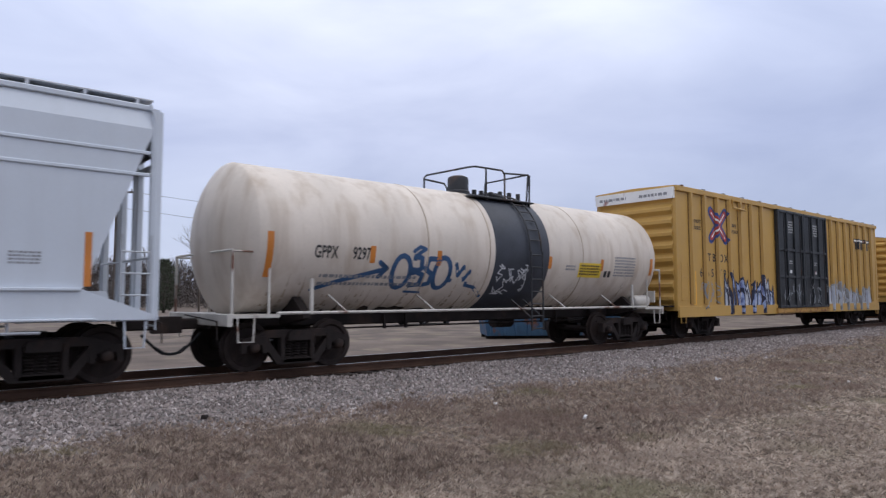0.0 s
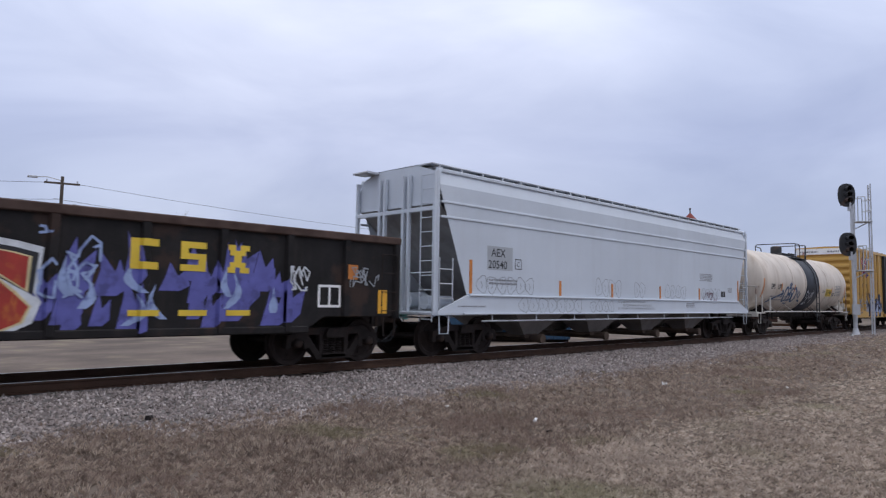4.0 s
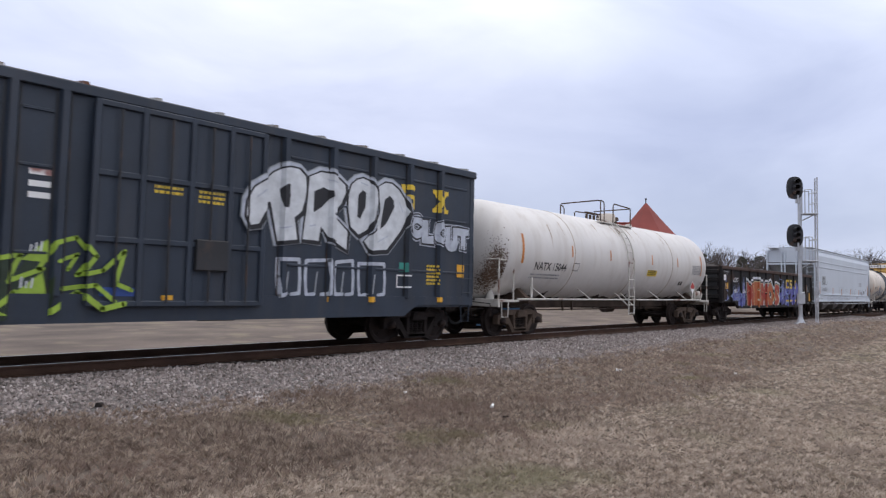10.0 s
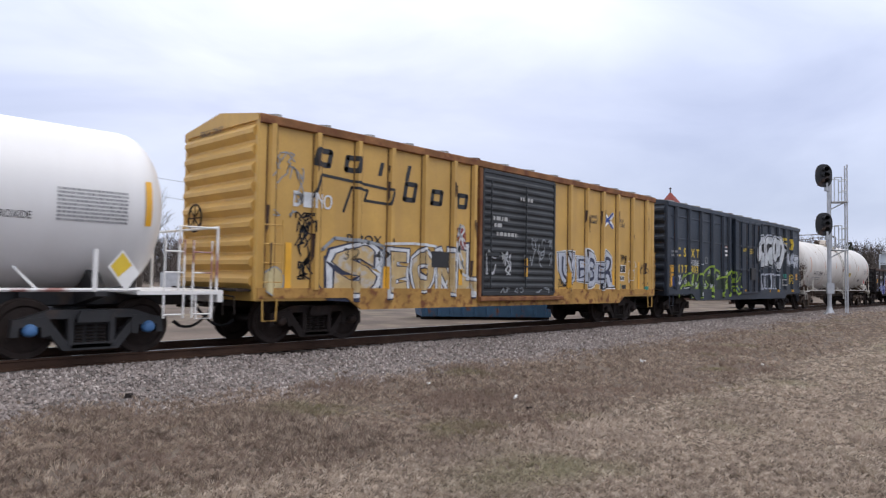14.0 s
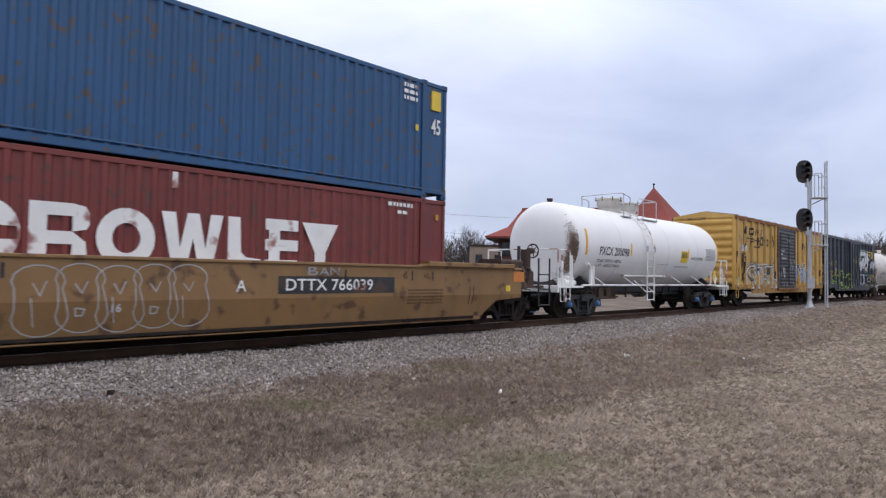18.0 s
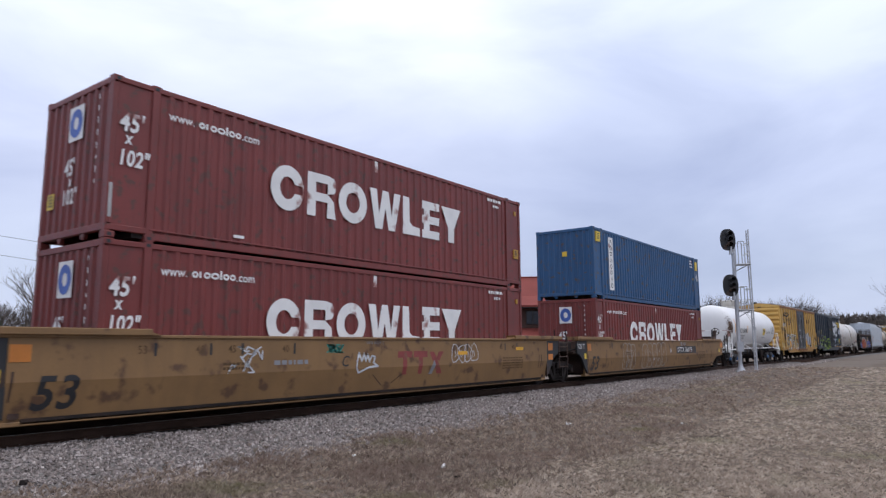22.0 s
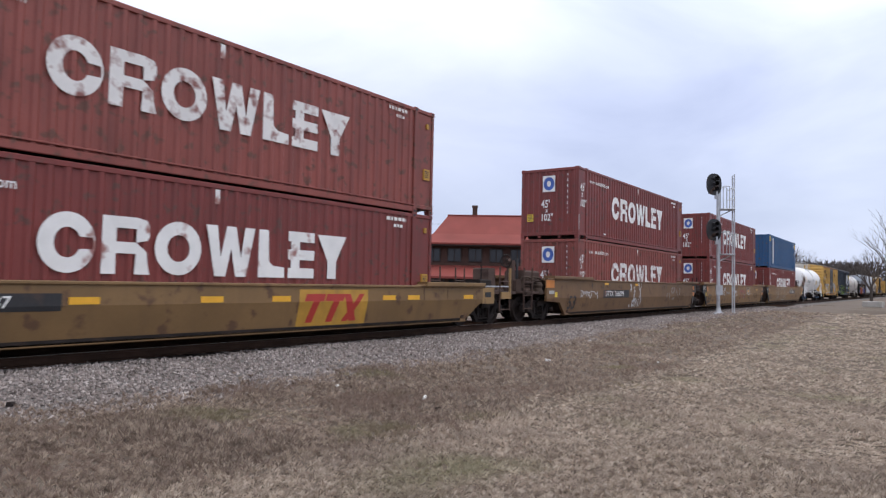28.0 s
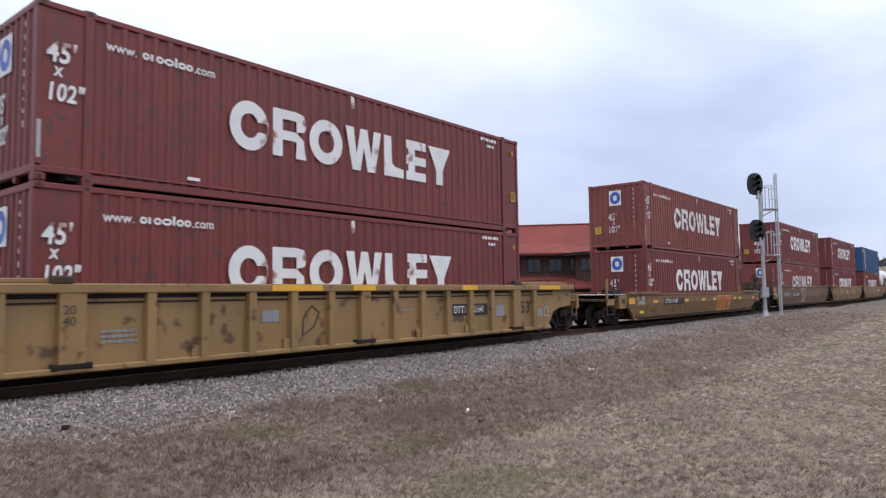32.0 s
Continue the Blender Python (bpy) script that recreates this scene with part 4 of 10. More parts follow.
# ---- small things in the yard beyond ----
REDV = mat("red_vehicle_paint", (0.42, 0.03, 0.03), 0.35, var=0.1)
YELV = mat("yellow_machine_paint", (0.60, 0.45, 0.08), 0.4, var=0.1)
TEALV = mat("teal_vehicle_paint", (0.03, 0.16, 0.15), 0.35, var=0.1)


def at_dir(az, far, turn=0.0, dz=0.0):
    a = radians(az)
    x, y = far * math.sin(a), far * math.cos(a)
    return pose(x, y, ground_z(x, y) + dz, 0, 0, -az + turn)


def pickup(label, m, paint, white_top=False):
    v = thing("pickup_truck", label, "vehicle", at=m)
    part("body", M().prism([(-2.7, 0.45), (-2.7, 1.05), (-0.7, 1.08), (0.9, 1.1), (2.5, 0.98), (2.7, 0.8), (2.7, 0.45)], -0.9, 0.9), paint, v)
    part("cab", M().prism([(-0.75, 1.05), (-0.6, 1.75), (0.5, 1.78), (1.15, 1.08)], -0.82, 0.82), LETTER if white_top else paint, v)
    part("side_window", M().prism([(-0.6, 1.15), (-0.5, 1.65), (0.4, 1.68), (0.85, 1.15)], -0.84, 0.84), GLASS, v)
    for x in (-1.7, 1.65):
        for y in (-0.85, 0.85):
            w = part("wheel", M().cyl((x, y - 0.11, 0.37), (x, y + 0.11, 0.37), 0.37, 18), RUBBER, v, "", True)
            part("rim", M().cyl((x, y - 0.12, 0.37), (x, y + 0.12, 0.37), 0.2, 12), GALV, w, "", True)
    part("front_bumper", M().box(2.62, 2.8, -0.88, 0.88, 0.42, 0.62, 0.03), GALV, v)
    part("headlight", M().box(2.64, 2.72, -0.8, -0.5, 0.7, 0.88, 0.02), LETTER, v)


pickup("teal pickup truck with a white cab parked in the yard", at_dir(39.5, 48, 60), TEALV, True)
pickup("red pickup truck parked far off", at_dir(30.3, 104, 0), REDV)


def machine(label, az, far, paint, cab):
    v = thing("rail_machine", label, "machine", at=at_dir(az, far, 0))
    part("hood", M().box(-4.0, 4.0, -1.2, 1.2, 1.0, 2.1, 0.1), paint, v)
    part("frame", M().box(-4.5, 4.5, -1.25, 1.25, 0.6, 1.0, 0.05), BLACK, v)
    part("cab", M().box(1.2, 3.0, -1.2, 1.2, 2.1, 3.4, 0.08), cab, v)
    part("window", M().box(1.35, 2.85, -1.23, 1.23, 2.6, 3.2), GLASS, v)
    for x in (-3.2, -1.6, 1.6, 3.2):
        part("wheel", M().cyl((x, -1.1, 0.4), (x, -0.9, 0.4), 0.4, 16), IRON, v, "", True)


machine("yellow and black track machine in the yard", 34.4, 100, YELV, BLACK)
machine("red railway work vehicle in the yard", 29.2, 103, REDV, REDV)
cab = thing("equipment_cabinet", "pale grey metal equipment cabinet", "cabinet", at=at_dir(24.4, 70, 10))
part("body", M().box(-0.75, 0.75, -0.5, 0.5, 0.1, 2.0, 0.03), GALV, cab)
part("door", M().box(-0.65, 0.65, -0.54, -0.49, 0.2, 1.9, 0.01), GALV, cab)
part("plinth", M().box(-0.85, 0.85, -0.6, 0.6, 0, 0.12), STUCCO, cab)


def lattice_mast(az, far, top):
    t = thing("lattice_mast", "thin galvanised lattice signal mast", "mast", "masts", at=at_dir(az, far))
    h = top + 0.5
    for x in (-0.35, 0.35):
        part("leg", M().tube([(x, 0, 0), (x, 0, h)], 0.05, 5), GALV, t)
    m = M()
    n = int(h / 0.6)
    for i in range(n):
        z = h * i / n
        m.tube([(-0.35, 0, z), (0.35, 0, z + h / n)], 0.03, 4)
        m.tube([(0.35, 0, z), (-0.35, 0, z + h / n)], 0.03, 4)
    part("lacing", m, GALV, t)
    part("mast_head", M().box(-0.5, 0.5, -0.2, 0.2, h - 1.5, h - 0.6, 0.05), BLACK, t)


lattice_mast(34.1, 108, 6.3)
lattice_mast(43.6, 100, 5.6)


# ---- trees and distance ----
BARK = mat("grey_bark", (0.085, 0.070, 0.060), 0.9, var=0.25)
TWIG = mat("winter_twigs", (0.105, 0.085, 0.075), 0.95, var=0.25)
PINE = mat("pine_needles", (0.048, 0.058, 0.034), 0.95, var=0.35)
SCRUB = mat("leafless_woods", (0.088, 0.074, 0.067), 0.95, var=0.35, scale=0.15)


def grow(m, p, d, length, r, depth, rng, sides):
    q = p + d * length
    bend = p + d * (length * 0.5) + Vector((rng.uniform(-1, 1), rng.uniform(-1, 1), 0)) * length * 0.06
    m.tube([tuple(p), tuple(bend), tuple(q)], [r, r * 0.82, r * 0.66], sides)
    if depth == 0:
        return
    for i in range(rng.choice((2, 3, 3))):
        a = rng.uniform(0, 2 * math.pi)
        side = Vector((math.cos(a), math.sin(a), 0))
        nd = (d * rng.uniform(0.8, 1.2) + side * rng.uniform(0.35, 0.75) + Vector((0, 0, 0.18))).normalized()
        start = p + d * length * rng.uniform(0.55, 1.0)
        grow(m, start, nd, length * rng.uniform(0.6, 0.82), r * 0.55, depth - 1, rng, max(3, sides - 1))


def bare_tree_mesh(h, depth, seed, trunk=True):
    rng = random.Random(seed)
    m = M()
    grow(m, Vector((0, 0, -0.2)), Vector((rng.uniform(-0.05, 0.05), rng.uniform(-0.05, 0.05), 1)).normalized(), h * 0.36, h * 0.022, depth, rng, 6)
    return m


def bare_tree(label, x, y, h, seed, depth=6, z=None):
    t = thing("bare_tree", label, "tree", "bare trees", at=pose(x, y, ground_z(x, y) if z is None else z))
    rng = random.Random(seed)
    tr, lim = M(), M()
    d = Vector((rng.uniform(-0.06, 0.06), rng.uniform(-0.06, 0.06), 1)).normalized()
    top = Vector((0, 0, -0.3)) + d * h * 0.34
    tr.tube([(0, 0, -0.3), tuple(Vector((0, 0, -0.3)) + d * h * 0.17), tuple(top)], [h * 0.026, h * 0.021, h * 0.017], 9)
    part("trunk", tr, BARK, t)
    for i in range(6):
        a = i * 1.05 + rng.uniform(-0.3, 0.3)
        nd = (d + Vector((math.cos(a), math.sin(a), 0)) * rng.uniform(0.25, 0.7)).normalized()
        grow(lim, Vector((0, 0, -0.3)) + d * h * rng.uniform(0.22, 0.34), nd, h * rng.uniform(0.2, 0.27), h * 0.011, depth - 2, rng, 5)
    part("crown", lim, TWIG, t, "leafless branching crown")
    return t


def woods():
    """Distant belt of leafless woods with brush and some pines."""
    rng = random.Random(12)
    m, pn, br = M(), M(), M()
    bank = [bare_tree_mesh(11, 5, 50 + i) for i in range(5)]
    arrs = [np.array(b.v) for b in bank]

    def spot(lo, hi):
        a = radians(rng.uniform(2, 97))
        d = rng.uniform(lo, hi)
        return d * math.sin(a), d * math.cos(a)
    n = 0
    while n < 420:
        x, y = spot(128, 200)
        if abs(y - TRACK) < 9:
            continue
        n += 1
        k = rng.randrange(5)
        s, rz = rng.uniform(0.65, 1.12), rng.uniform(0, 6.3)
        c, sn = math.cos(rz) * s, math.sin(rz) * s
        v = arrs[k]
        z = ground_z(x, y)
        m.add([(x + q[0] * c - q[1] * sn, y + q[0] * sn + q[1] * c, z + q[2] * s) for q in v], bank[k].f)
    n = 0
    while n < 4600:
        x, y = spot(122, 185)
        if abs(y - TRACK) < 8:
            continue
        n += 1
        z, h = ground_z(x, y), rng.uniform(3.5, 9.0)
        for j in range(34):
            cx, cy, cz = x + rng.gauss(0, 1.4), y + rng.gauss(0, 1.4), z + h * rng.random() ** 1.2
            l, w = rng.uniform(0.7, 1.9), rng.uniform(0.04, 0.10)
            dx, dy, dz = rng.uniform(-0.8, 0.8) * l, rng.uniform(-0.8, 0.8) * l, l * rng.uniform(-0.3, 0.7)
            br.add([(cx - w, cy, cz), (cx + w, cy - w, cz), (cx + dx, cy + dy, cz + dz)], [(0, 1, 2)])
    n = 0
    while n < 70:
        x, y = spot(150, 215)
        if abs(y - TRACK) < 9:
            continue
        n += 1
        z, h = ground_z(x, y), rng.uniform(5, 9)
        for j in range(110):
            t = rng.uniform(0.15, 1)
            r = (1.05 - t) * h * 0.36 + 0.3
            b = rng.uniform(0, 6.3)
            cx, cy, cz = x + r * math.cos(b) * rng.uniform(0.3, 1), y + r * math.sin(b) * rng.uniform(0.3, 1), z + h * t
            q = rng.uniform(0.35, 0.8)
            pn.add([(cx + rng.uniform(-q, q), cy + rng.uniform(-q, q), cz + rng.uniform(-q, q) * 0.6) for _ in range(4)], [(0, 1, 2), (0, 2, 3), (0, 3, 1), (1, 3, 2)])
    # the wooded rise beyond the far end of the track
    n = 0
    while n < 1700:
        a, d = radians(rng.uniform(80, 99)), rng.uniform(215, 400)
        x, y = d * math.sin(a), d * math.cos(a)
        if abs(y - TRACK) < 6 and d < 330:
            continue
        n += 1
        z = ground_z(x, y)
        h = max(2.5, 1.0 + d * 0.035 - z + rng.uniform(-2.5, 0.4))
        for j in range(20):
            cx, cy, cz = x + rng.gauss(0, 1.6), y + rng.gauss(0, 1.6), z + h * rng.random() ** 1.1
            l, w = rng.uniform(1.0, 2.6), rng.uniform(0.15, 0.4)
            dx, dy, dz = rng.uniform(-0.4, 0.4) * l, rng.uniform(-0.4, 0.4) * l, l * rng.uniform(0.3, 1)
            br.add([(cx, cy - w, cz), (cx + w, cy + w, cz), (cx + dx, cy + dy, cz + dz)], [(0, 1, 2)])
    tagged(part("woods", m.loose("woods", SCRUB), None), "far belt of leafless grey-brown winter woods", "woods", kind="stuff")
    tagged(part("brush", br.loose("brush", SCRUB), None), "grey-brown leafless brush along the woods", "brush", kind="stuff")
    tagged(part("pines", pn.loose("pines", PINE), None), "dark green pines among the far woods", "woods", kind="stuff")


woods()
bare_tree("tall leafless tree rising above the far woods", 100 * math.sin(radians(22.3)), 100 * math.cos(radians(22.3)), 13.6, 71, 7)
bare_tree("leafless tree beside the tallest one", 104 * math.sin(radians(24.6)), 104 * math.cos(radians(24.6)), 9.0, 72, 6)
bare_tree("leafless tree near the crossing track", 75, 4.6, 6.6, 74, 6)


def stemmed_tree(label, x, y, h, seed):
    """Slim leaning stems from one foot, with branches that climb steeply."""
    rng = random.Random(seed)
    t = thing("bare_tree", label, "tree", "bare trees", at=pose(x, y, ground_z(x, y)))
    for k, (lx, ly) in enumerate(((0.02, -0.03), (-0.06, 0.16), (0.1, 0.06))):
        d = Vector((lx, ly, 1)).normalized()
        foot = Vector((0.1 * lx, 0.6 * ly, -0.2))
        r = h * (0.012, 0.0095, 0.006)[k]
        tall = h * (0.5, 0.44, 0.4)[k]
        st = part("stem", M().tube([tuple(foot), tuple(foot + d * tall * 0.5 + Vector((0, 0.05, 0))), tuple(foot + d * tall)], [r, r * 0.85, r * 0.6], 8), BARK, t)
        lim = M()
        for i in range(6):
            a = i * 1.05 + k + rng.uniform(-0.3, 0.3)
            nd = (d + Vector((math.cos(a), math.sin(a), 0)) * rng.uniform(0.2, 0.75)).normalized()
            grow(lim, foot + d * tall * rng.uniform(0.5, 1.0), nd, h * rng.uniform(0.16, 0.24), r * 0.5, 3, rng, 5)
        part("branch", lim, TWIG, st, "thin leafless branches")
    part("root_mound", M().lathe([(0.5, -0.08), (0.42, 0.06), (0.2, 0.13), (0.001, 0.15)], (0, 0, 0), "z", 12), STUCCO, t, "low pale mound of earth", True)


stemmed_tree("leafless many-stemmed small tree near the crossing track", 48.2, 1.3, 7.0, 73)


def evergreen(label, x, y, h, seed, leaves=5200):
    rng = random.Random(seed)
    t = thing("evergreen_tree", label, "tree", at=pose(x, y, ground_z(x, y)))
    part("trunk", M().tube([(0, 0, -0.2), (0.1, 0, h * 0.8)], [0.22, 0.06], 8), BARK, t)
    m = M()
    for j in range(leaves):
        v = rng.random()
        r = h * 0.42 * math.sqrt(max(0.02, math.sin(math.pi * min(1, v * 0.9 + 0.08)))) * (0.72 + 0.28 * noise.noise((v * 5, seed, 0))) * rng.random() ** 0.4
        b = rng.uniform(0, 6.283)
        c = Vector((r * math.cos(b), r * math.sin(b), 0.35 + h * v))
        q = rng.uniform(0.07, 0.20)
        m.add([tuple(c + Vector((rng.uniform(-q, q), rng.uniform(-q, q), rng.uniform(-q, q)))) for _ in range(3)], [(0, 1, 2)])
    part("crown", m.loose("crown", PINE), None, t, "dense dark green crown of small leaves")


evergreen("dark green evergreen tree beside the crossing track", 52, -0.9, 7.4, 81, 8500)
evergreen("dark round evergreen at the edge of the woods", 95 * math.sin(radians(18.6)), 95 * math.cos(radians(18.6)), 6.6, 82)
# ---- tank cars ----
def tank_car(label, u, tip, radius, zc, truck_at, end, paint, rail_paint, stripes, stripe_mat, seams, iron=None, caps=None, round_off=0.72, dished=False):
    car = roll(thing("tank_car", label, "tank car", "cars of the train"), u)
    hd = radius * 0.5
    ch = tip - hd
    k = 9
    prof = [(radius * math.cos(math.pi / 2 * i / k) ** round_off, ch + hd * math.sin(math.pi / 2 * i / k)) for i in range(k + 1)]
    if dished:
        hd, ch = radius * 0.34, tip - radius * 0.34 - 0.02
        prof = [(radius, ch), (radius * 0.99, ch + 0.02)] + [(radius * f, ch + 0.02 + hd * (math.sqrt(1 - (0.75 * f) ** 2) - 0.661) / 0.339) for f in (0.975, 0.9, 0.8, 0.65, 0.5, 0.35, 0.2, 0.0)]
    prof = [(max(r, 0.001), a) for r, a in prof]
    body = [(r, -a) for r, a in reversed(prof)] + [(radius, -ch + 2 * ch * i / 12) for i in range(1, 12)] + prof
    part("tank_shell", M().lathe(body, (0, 0, zc), "x", 64), paint, car, "", True)
    for s in seams:
        part("weld_seam", M().lathe([(radius + 0.001, s - 0.022), (radius + 0.010, s), (radius + 0.001, s + 0.022)], (0, 0, zc), "x", 64), paint if paint is TANK3 else DUST, car, "", True)
    sill = M()
    sill.box(-end + 0.1, end - 0.1, -0.32, 0.32, 0.78, 1.05, 0.03)
    part("centre_sill", sill, iron or IRON, car)
    for s in (-1, 1):
        m = M()
        m.prism([(s * truck_at - 0.9, 0.82), (s * truck_at - 0.9, 1.3), (s * truck_at + 0.9, 1.3), (s * truck_at + 0.9, 0.82)], -0.5, 0.5)
        m.prism([(-1.42, 0.98), (-1.42, 1.06), (-0.95, zc - radius * 0.72), (0.95, zc - radius * 0.72), (1.42, 1.06), (1.42, 0.98), (0.4, 0.8), (-0.4, 0.8)], s * truck_at - 0.09, s * truck_at + 0.09, "x")
        part("bolster_saddle", m, iron or IRON, car)
        d = M()
        x0, x1 = sorted((s * (end - 0.02), s * (truck_at + 0.55)))
        d.box(x0, x1, -1.42, 1.42, 1.0, 1.06, 0.015)
        d.box(s * end - 0.05, s * end + 0.05, -1.42, 1.42, 0.86, 1.08, 0.015)
        part("end_platform", d, rail_paint, car)
        r = M()
        for y in (-1.36, 1.36):
            r.tube([(s * (end - 0.05), y, 1.06), (s * (end - 0.05), y, 2.12), (s * (end - 0.12), y, 2.22)][:2] + [(s * (end - 0.05), y, 2.2)], 0.026, 6)
        r.tube([(s * (end - 0.05), -1.36, 2.2), (s * (end - 0.05), 1.36, 2.2)], 0.024, 6)
        r.tube([(s * (end - 0.05), -1.36, 2.18), (s * (end - 0.75), -1.36, 2.18), (s * (end - 0.75), -1.36, 1.06)], 0.024, 6)
        r.tube([(s * (end - 0.05), 1.36, 2.18), (s * (end - 0.75), 1.36, 2.18), (s * (end - 0.75), 1.36, 1.06)], 0.024, 6)
        part("end_handrail", r, rail_paint, car)
        truck(car, s * truck_at, iron, caps)
        coupler(car, s * end, s)
        for y in (-1.4, 1.4):
            stirrup(car, s * (end - 0.3), y, 1.0, rail_paint)
    for y in (-1.40, 1.40):
        m = M()
        m.tube([(-truck_at - 0.6, y, 1.08), (truck_at + 0.6, y, 1.08)], 0.032, 6)
        part("running_rail", m, rail_paint, car)
        for i in range(5):
            x = -truck_at + 0.9 + (2 * truck_at - 1.8) * i / 4
            if abs(x) < 0.9:
                continue
            th = math.asin(max(-1, (1.42 - zc) / radius))
            part("rail_bracket", M().tube([(x - 0.22, y * radius * math.cos(th) / 1.4, 1.42), (x, y, 1.08)], 0.022, 5), rail_paint, car)
        for x in (-truck_at + 0.1, truck_at - 0.1):
            part("grab_post", M().box(x - 0.035, x + 0.035, y - 0.03, y + 0.03, 1.05, 1.72, 0.01), rail_paint, car)
    brake = M()
    brake.cyl((1.2, 0.25, 0.72), (1.85, 0.25, 0.72), 0.17, 14)
    brake.tube([(-truck_at + 1.2, -0.42, 0.72), (truck_at - 1.2, -0.42, 0.72)], 0.02, 5)
    for x in (-2.9, -2.3, 2.4, 3.0):
        brake.box(x - 0.03, x + 0.03, -0.46, -0.4, 0.68, 1.0)
    part("brake_rigging", brake, iron or IRON, car)
    place = lambda a, b: (a, -(radius + 0.006) * math.cos(b / radius), zc + (radius + 0.006) * math.sin(b / radius))
    for a, lo, hi, w in stripes:
        m = M()
        n = 5
        for i in range(n):
            rect(m, place, a - w / 2, a + w / 2, lo + (hi - lo) * i / n, lo + (hi - lo) * (i + 1) / n)
        part("reflector_strip", m, stripe_mat, car)
    return car, place


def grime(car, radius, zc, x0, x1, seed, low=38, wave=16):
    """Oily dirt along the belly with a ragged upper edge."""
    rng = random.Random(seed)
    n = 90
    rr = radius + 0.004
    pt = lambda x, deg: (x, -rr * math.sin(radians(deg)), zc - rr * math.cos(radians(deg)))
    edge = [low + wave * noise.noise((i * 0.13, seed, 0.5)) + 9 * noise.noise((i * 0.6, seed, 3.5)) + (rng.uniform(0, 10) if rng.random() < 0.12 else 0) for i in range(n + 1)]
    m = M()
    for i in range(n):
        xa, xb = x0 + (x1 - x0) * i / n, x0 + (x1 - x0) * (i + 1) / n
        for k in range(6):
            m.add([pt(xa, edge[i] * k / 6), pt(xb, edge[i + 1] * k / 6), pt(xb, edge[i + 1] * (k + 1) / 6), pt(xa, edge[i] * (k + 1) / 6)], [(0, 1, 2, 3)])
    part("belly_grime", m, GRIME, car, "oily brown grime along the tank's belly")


def dust_runs(car, radius, zc, x0, x1, seed, material, count):
    """Thin streaks of road dust that fade upwards from the belly."""
    rng = random.Random(seed)
    rr = radius + 0.003
    pt = lambda x, deg: (x, -rr * math.sin(radians(deg)), zc - rr * math.cos(radians(deg)))
    for k in range(4):
        m = M()
        for i in range(count // 4):
            x, w, lo, hi = rng.uniform(x0, x1), rng.uniform(0.015, 0.05), rng.uniform(16, 30), rng.uniform(38, 72)
            for j in range(4):
                d0, d1 = lo + (hi - lo) * j / 4, lo + (hi - lo) * (j + 1) / 4
                k0, k1 = w * (1 - j / 4), w * (1 - (j + 1) / 4) + 0.003
                m.add([pt(x - k0, d0), pt(x + k0, d0), pt(x + k1, d1), pt(x - k1, d1)], [(0, 1, 2, 3)])
        tagged(part("road_dust", m, material, car, "brown dust streaks on the tank"), kind="stuff")


def head_stain(car, radius, zc, tip, round_off, a0, a1, f0, f1, count=2600):
    """Oily spatter on the rounded end, dense in the middle: angles a0, a1 down from the near side, radius fractions f0, f1."""
    hd = radius * 0.5
    rng = random.Random(int(tip * 100))
    m = M()

    def pt(f, deg):
        x = -(tip - hd + hd * math.sin(math.acos(min(1, f) ** (1 / round_off)))) - 0.008
        return (x, -radius * f * math.cos(radians(deg)), zc - radius * f * math.sin(radians(deg)))
    for i in range(count):
        deg = rng.gauss((a0 + a1) / 2, (a1 - a0) * 0.26)
        f = rng.gauss((f0 + f1) / 2, (f1 - f0) * 0.30)
        if f > 0.965:
            continue
        w, h = rng.uniform(0.003, 0.010), rng.uniform(0.4, 1.3)
        m.add([pt(f - w, deg), pt(f, deg - h), pt(min(0.98, f + w), deg), pt(f, deg + h)], [(0, 1, 2, 3)])
    tagged(part("head_stain", m, SPATTER, car, "dark brown oily spatter on the rounded end"), kind="stuff")


def tank_ladder(car, x, radius, zc, material, w=0.42, zb=0.55):
    n = 9
    arc = [(-(radius + 0.07) * math.cos(math.radians(90 * i / n)), zc + (radius + 0.07) * math.sin(math.radians(90 * i / n))) for i in range(n)]
    yb = -(radius + 0.10)
    stile = M()
    for s in (-1, 1):
        stile.tube([(x + s * w / 2, yb, zb), (x + s * w / 2, yb, zc)] + [(x + s * w / 2, y, z) for y, z in arc], 0.024, 5)
    lad = part("side_ladder", stile, material, car)
    for s in (-1, 1):
        part("ladder_brace", M().tube([(x + s * w / 2 - 0.35, yb + 0.35, zb + 0.75), (x + s * w / 2, yb, zb + 0.3)], 0.02, 5), material, lad)
    spots = [(yb, zb + 0.05 + i * 0.3) for i in range(7) if zb + 0.05 + i * 0.3 < zc] + arc[1:]
    for y, z in spots:
        part("rung", M().tube([(x - w / 2, y, z), (x + w / 2, y, z)], 0.018, 5), material, lad)


def bars(m, place, a, b, body, size, bold=0.0, **kw):
    return m.text(body, place, a, b, size, bold, **kw)


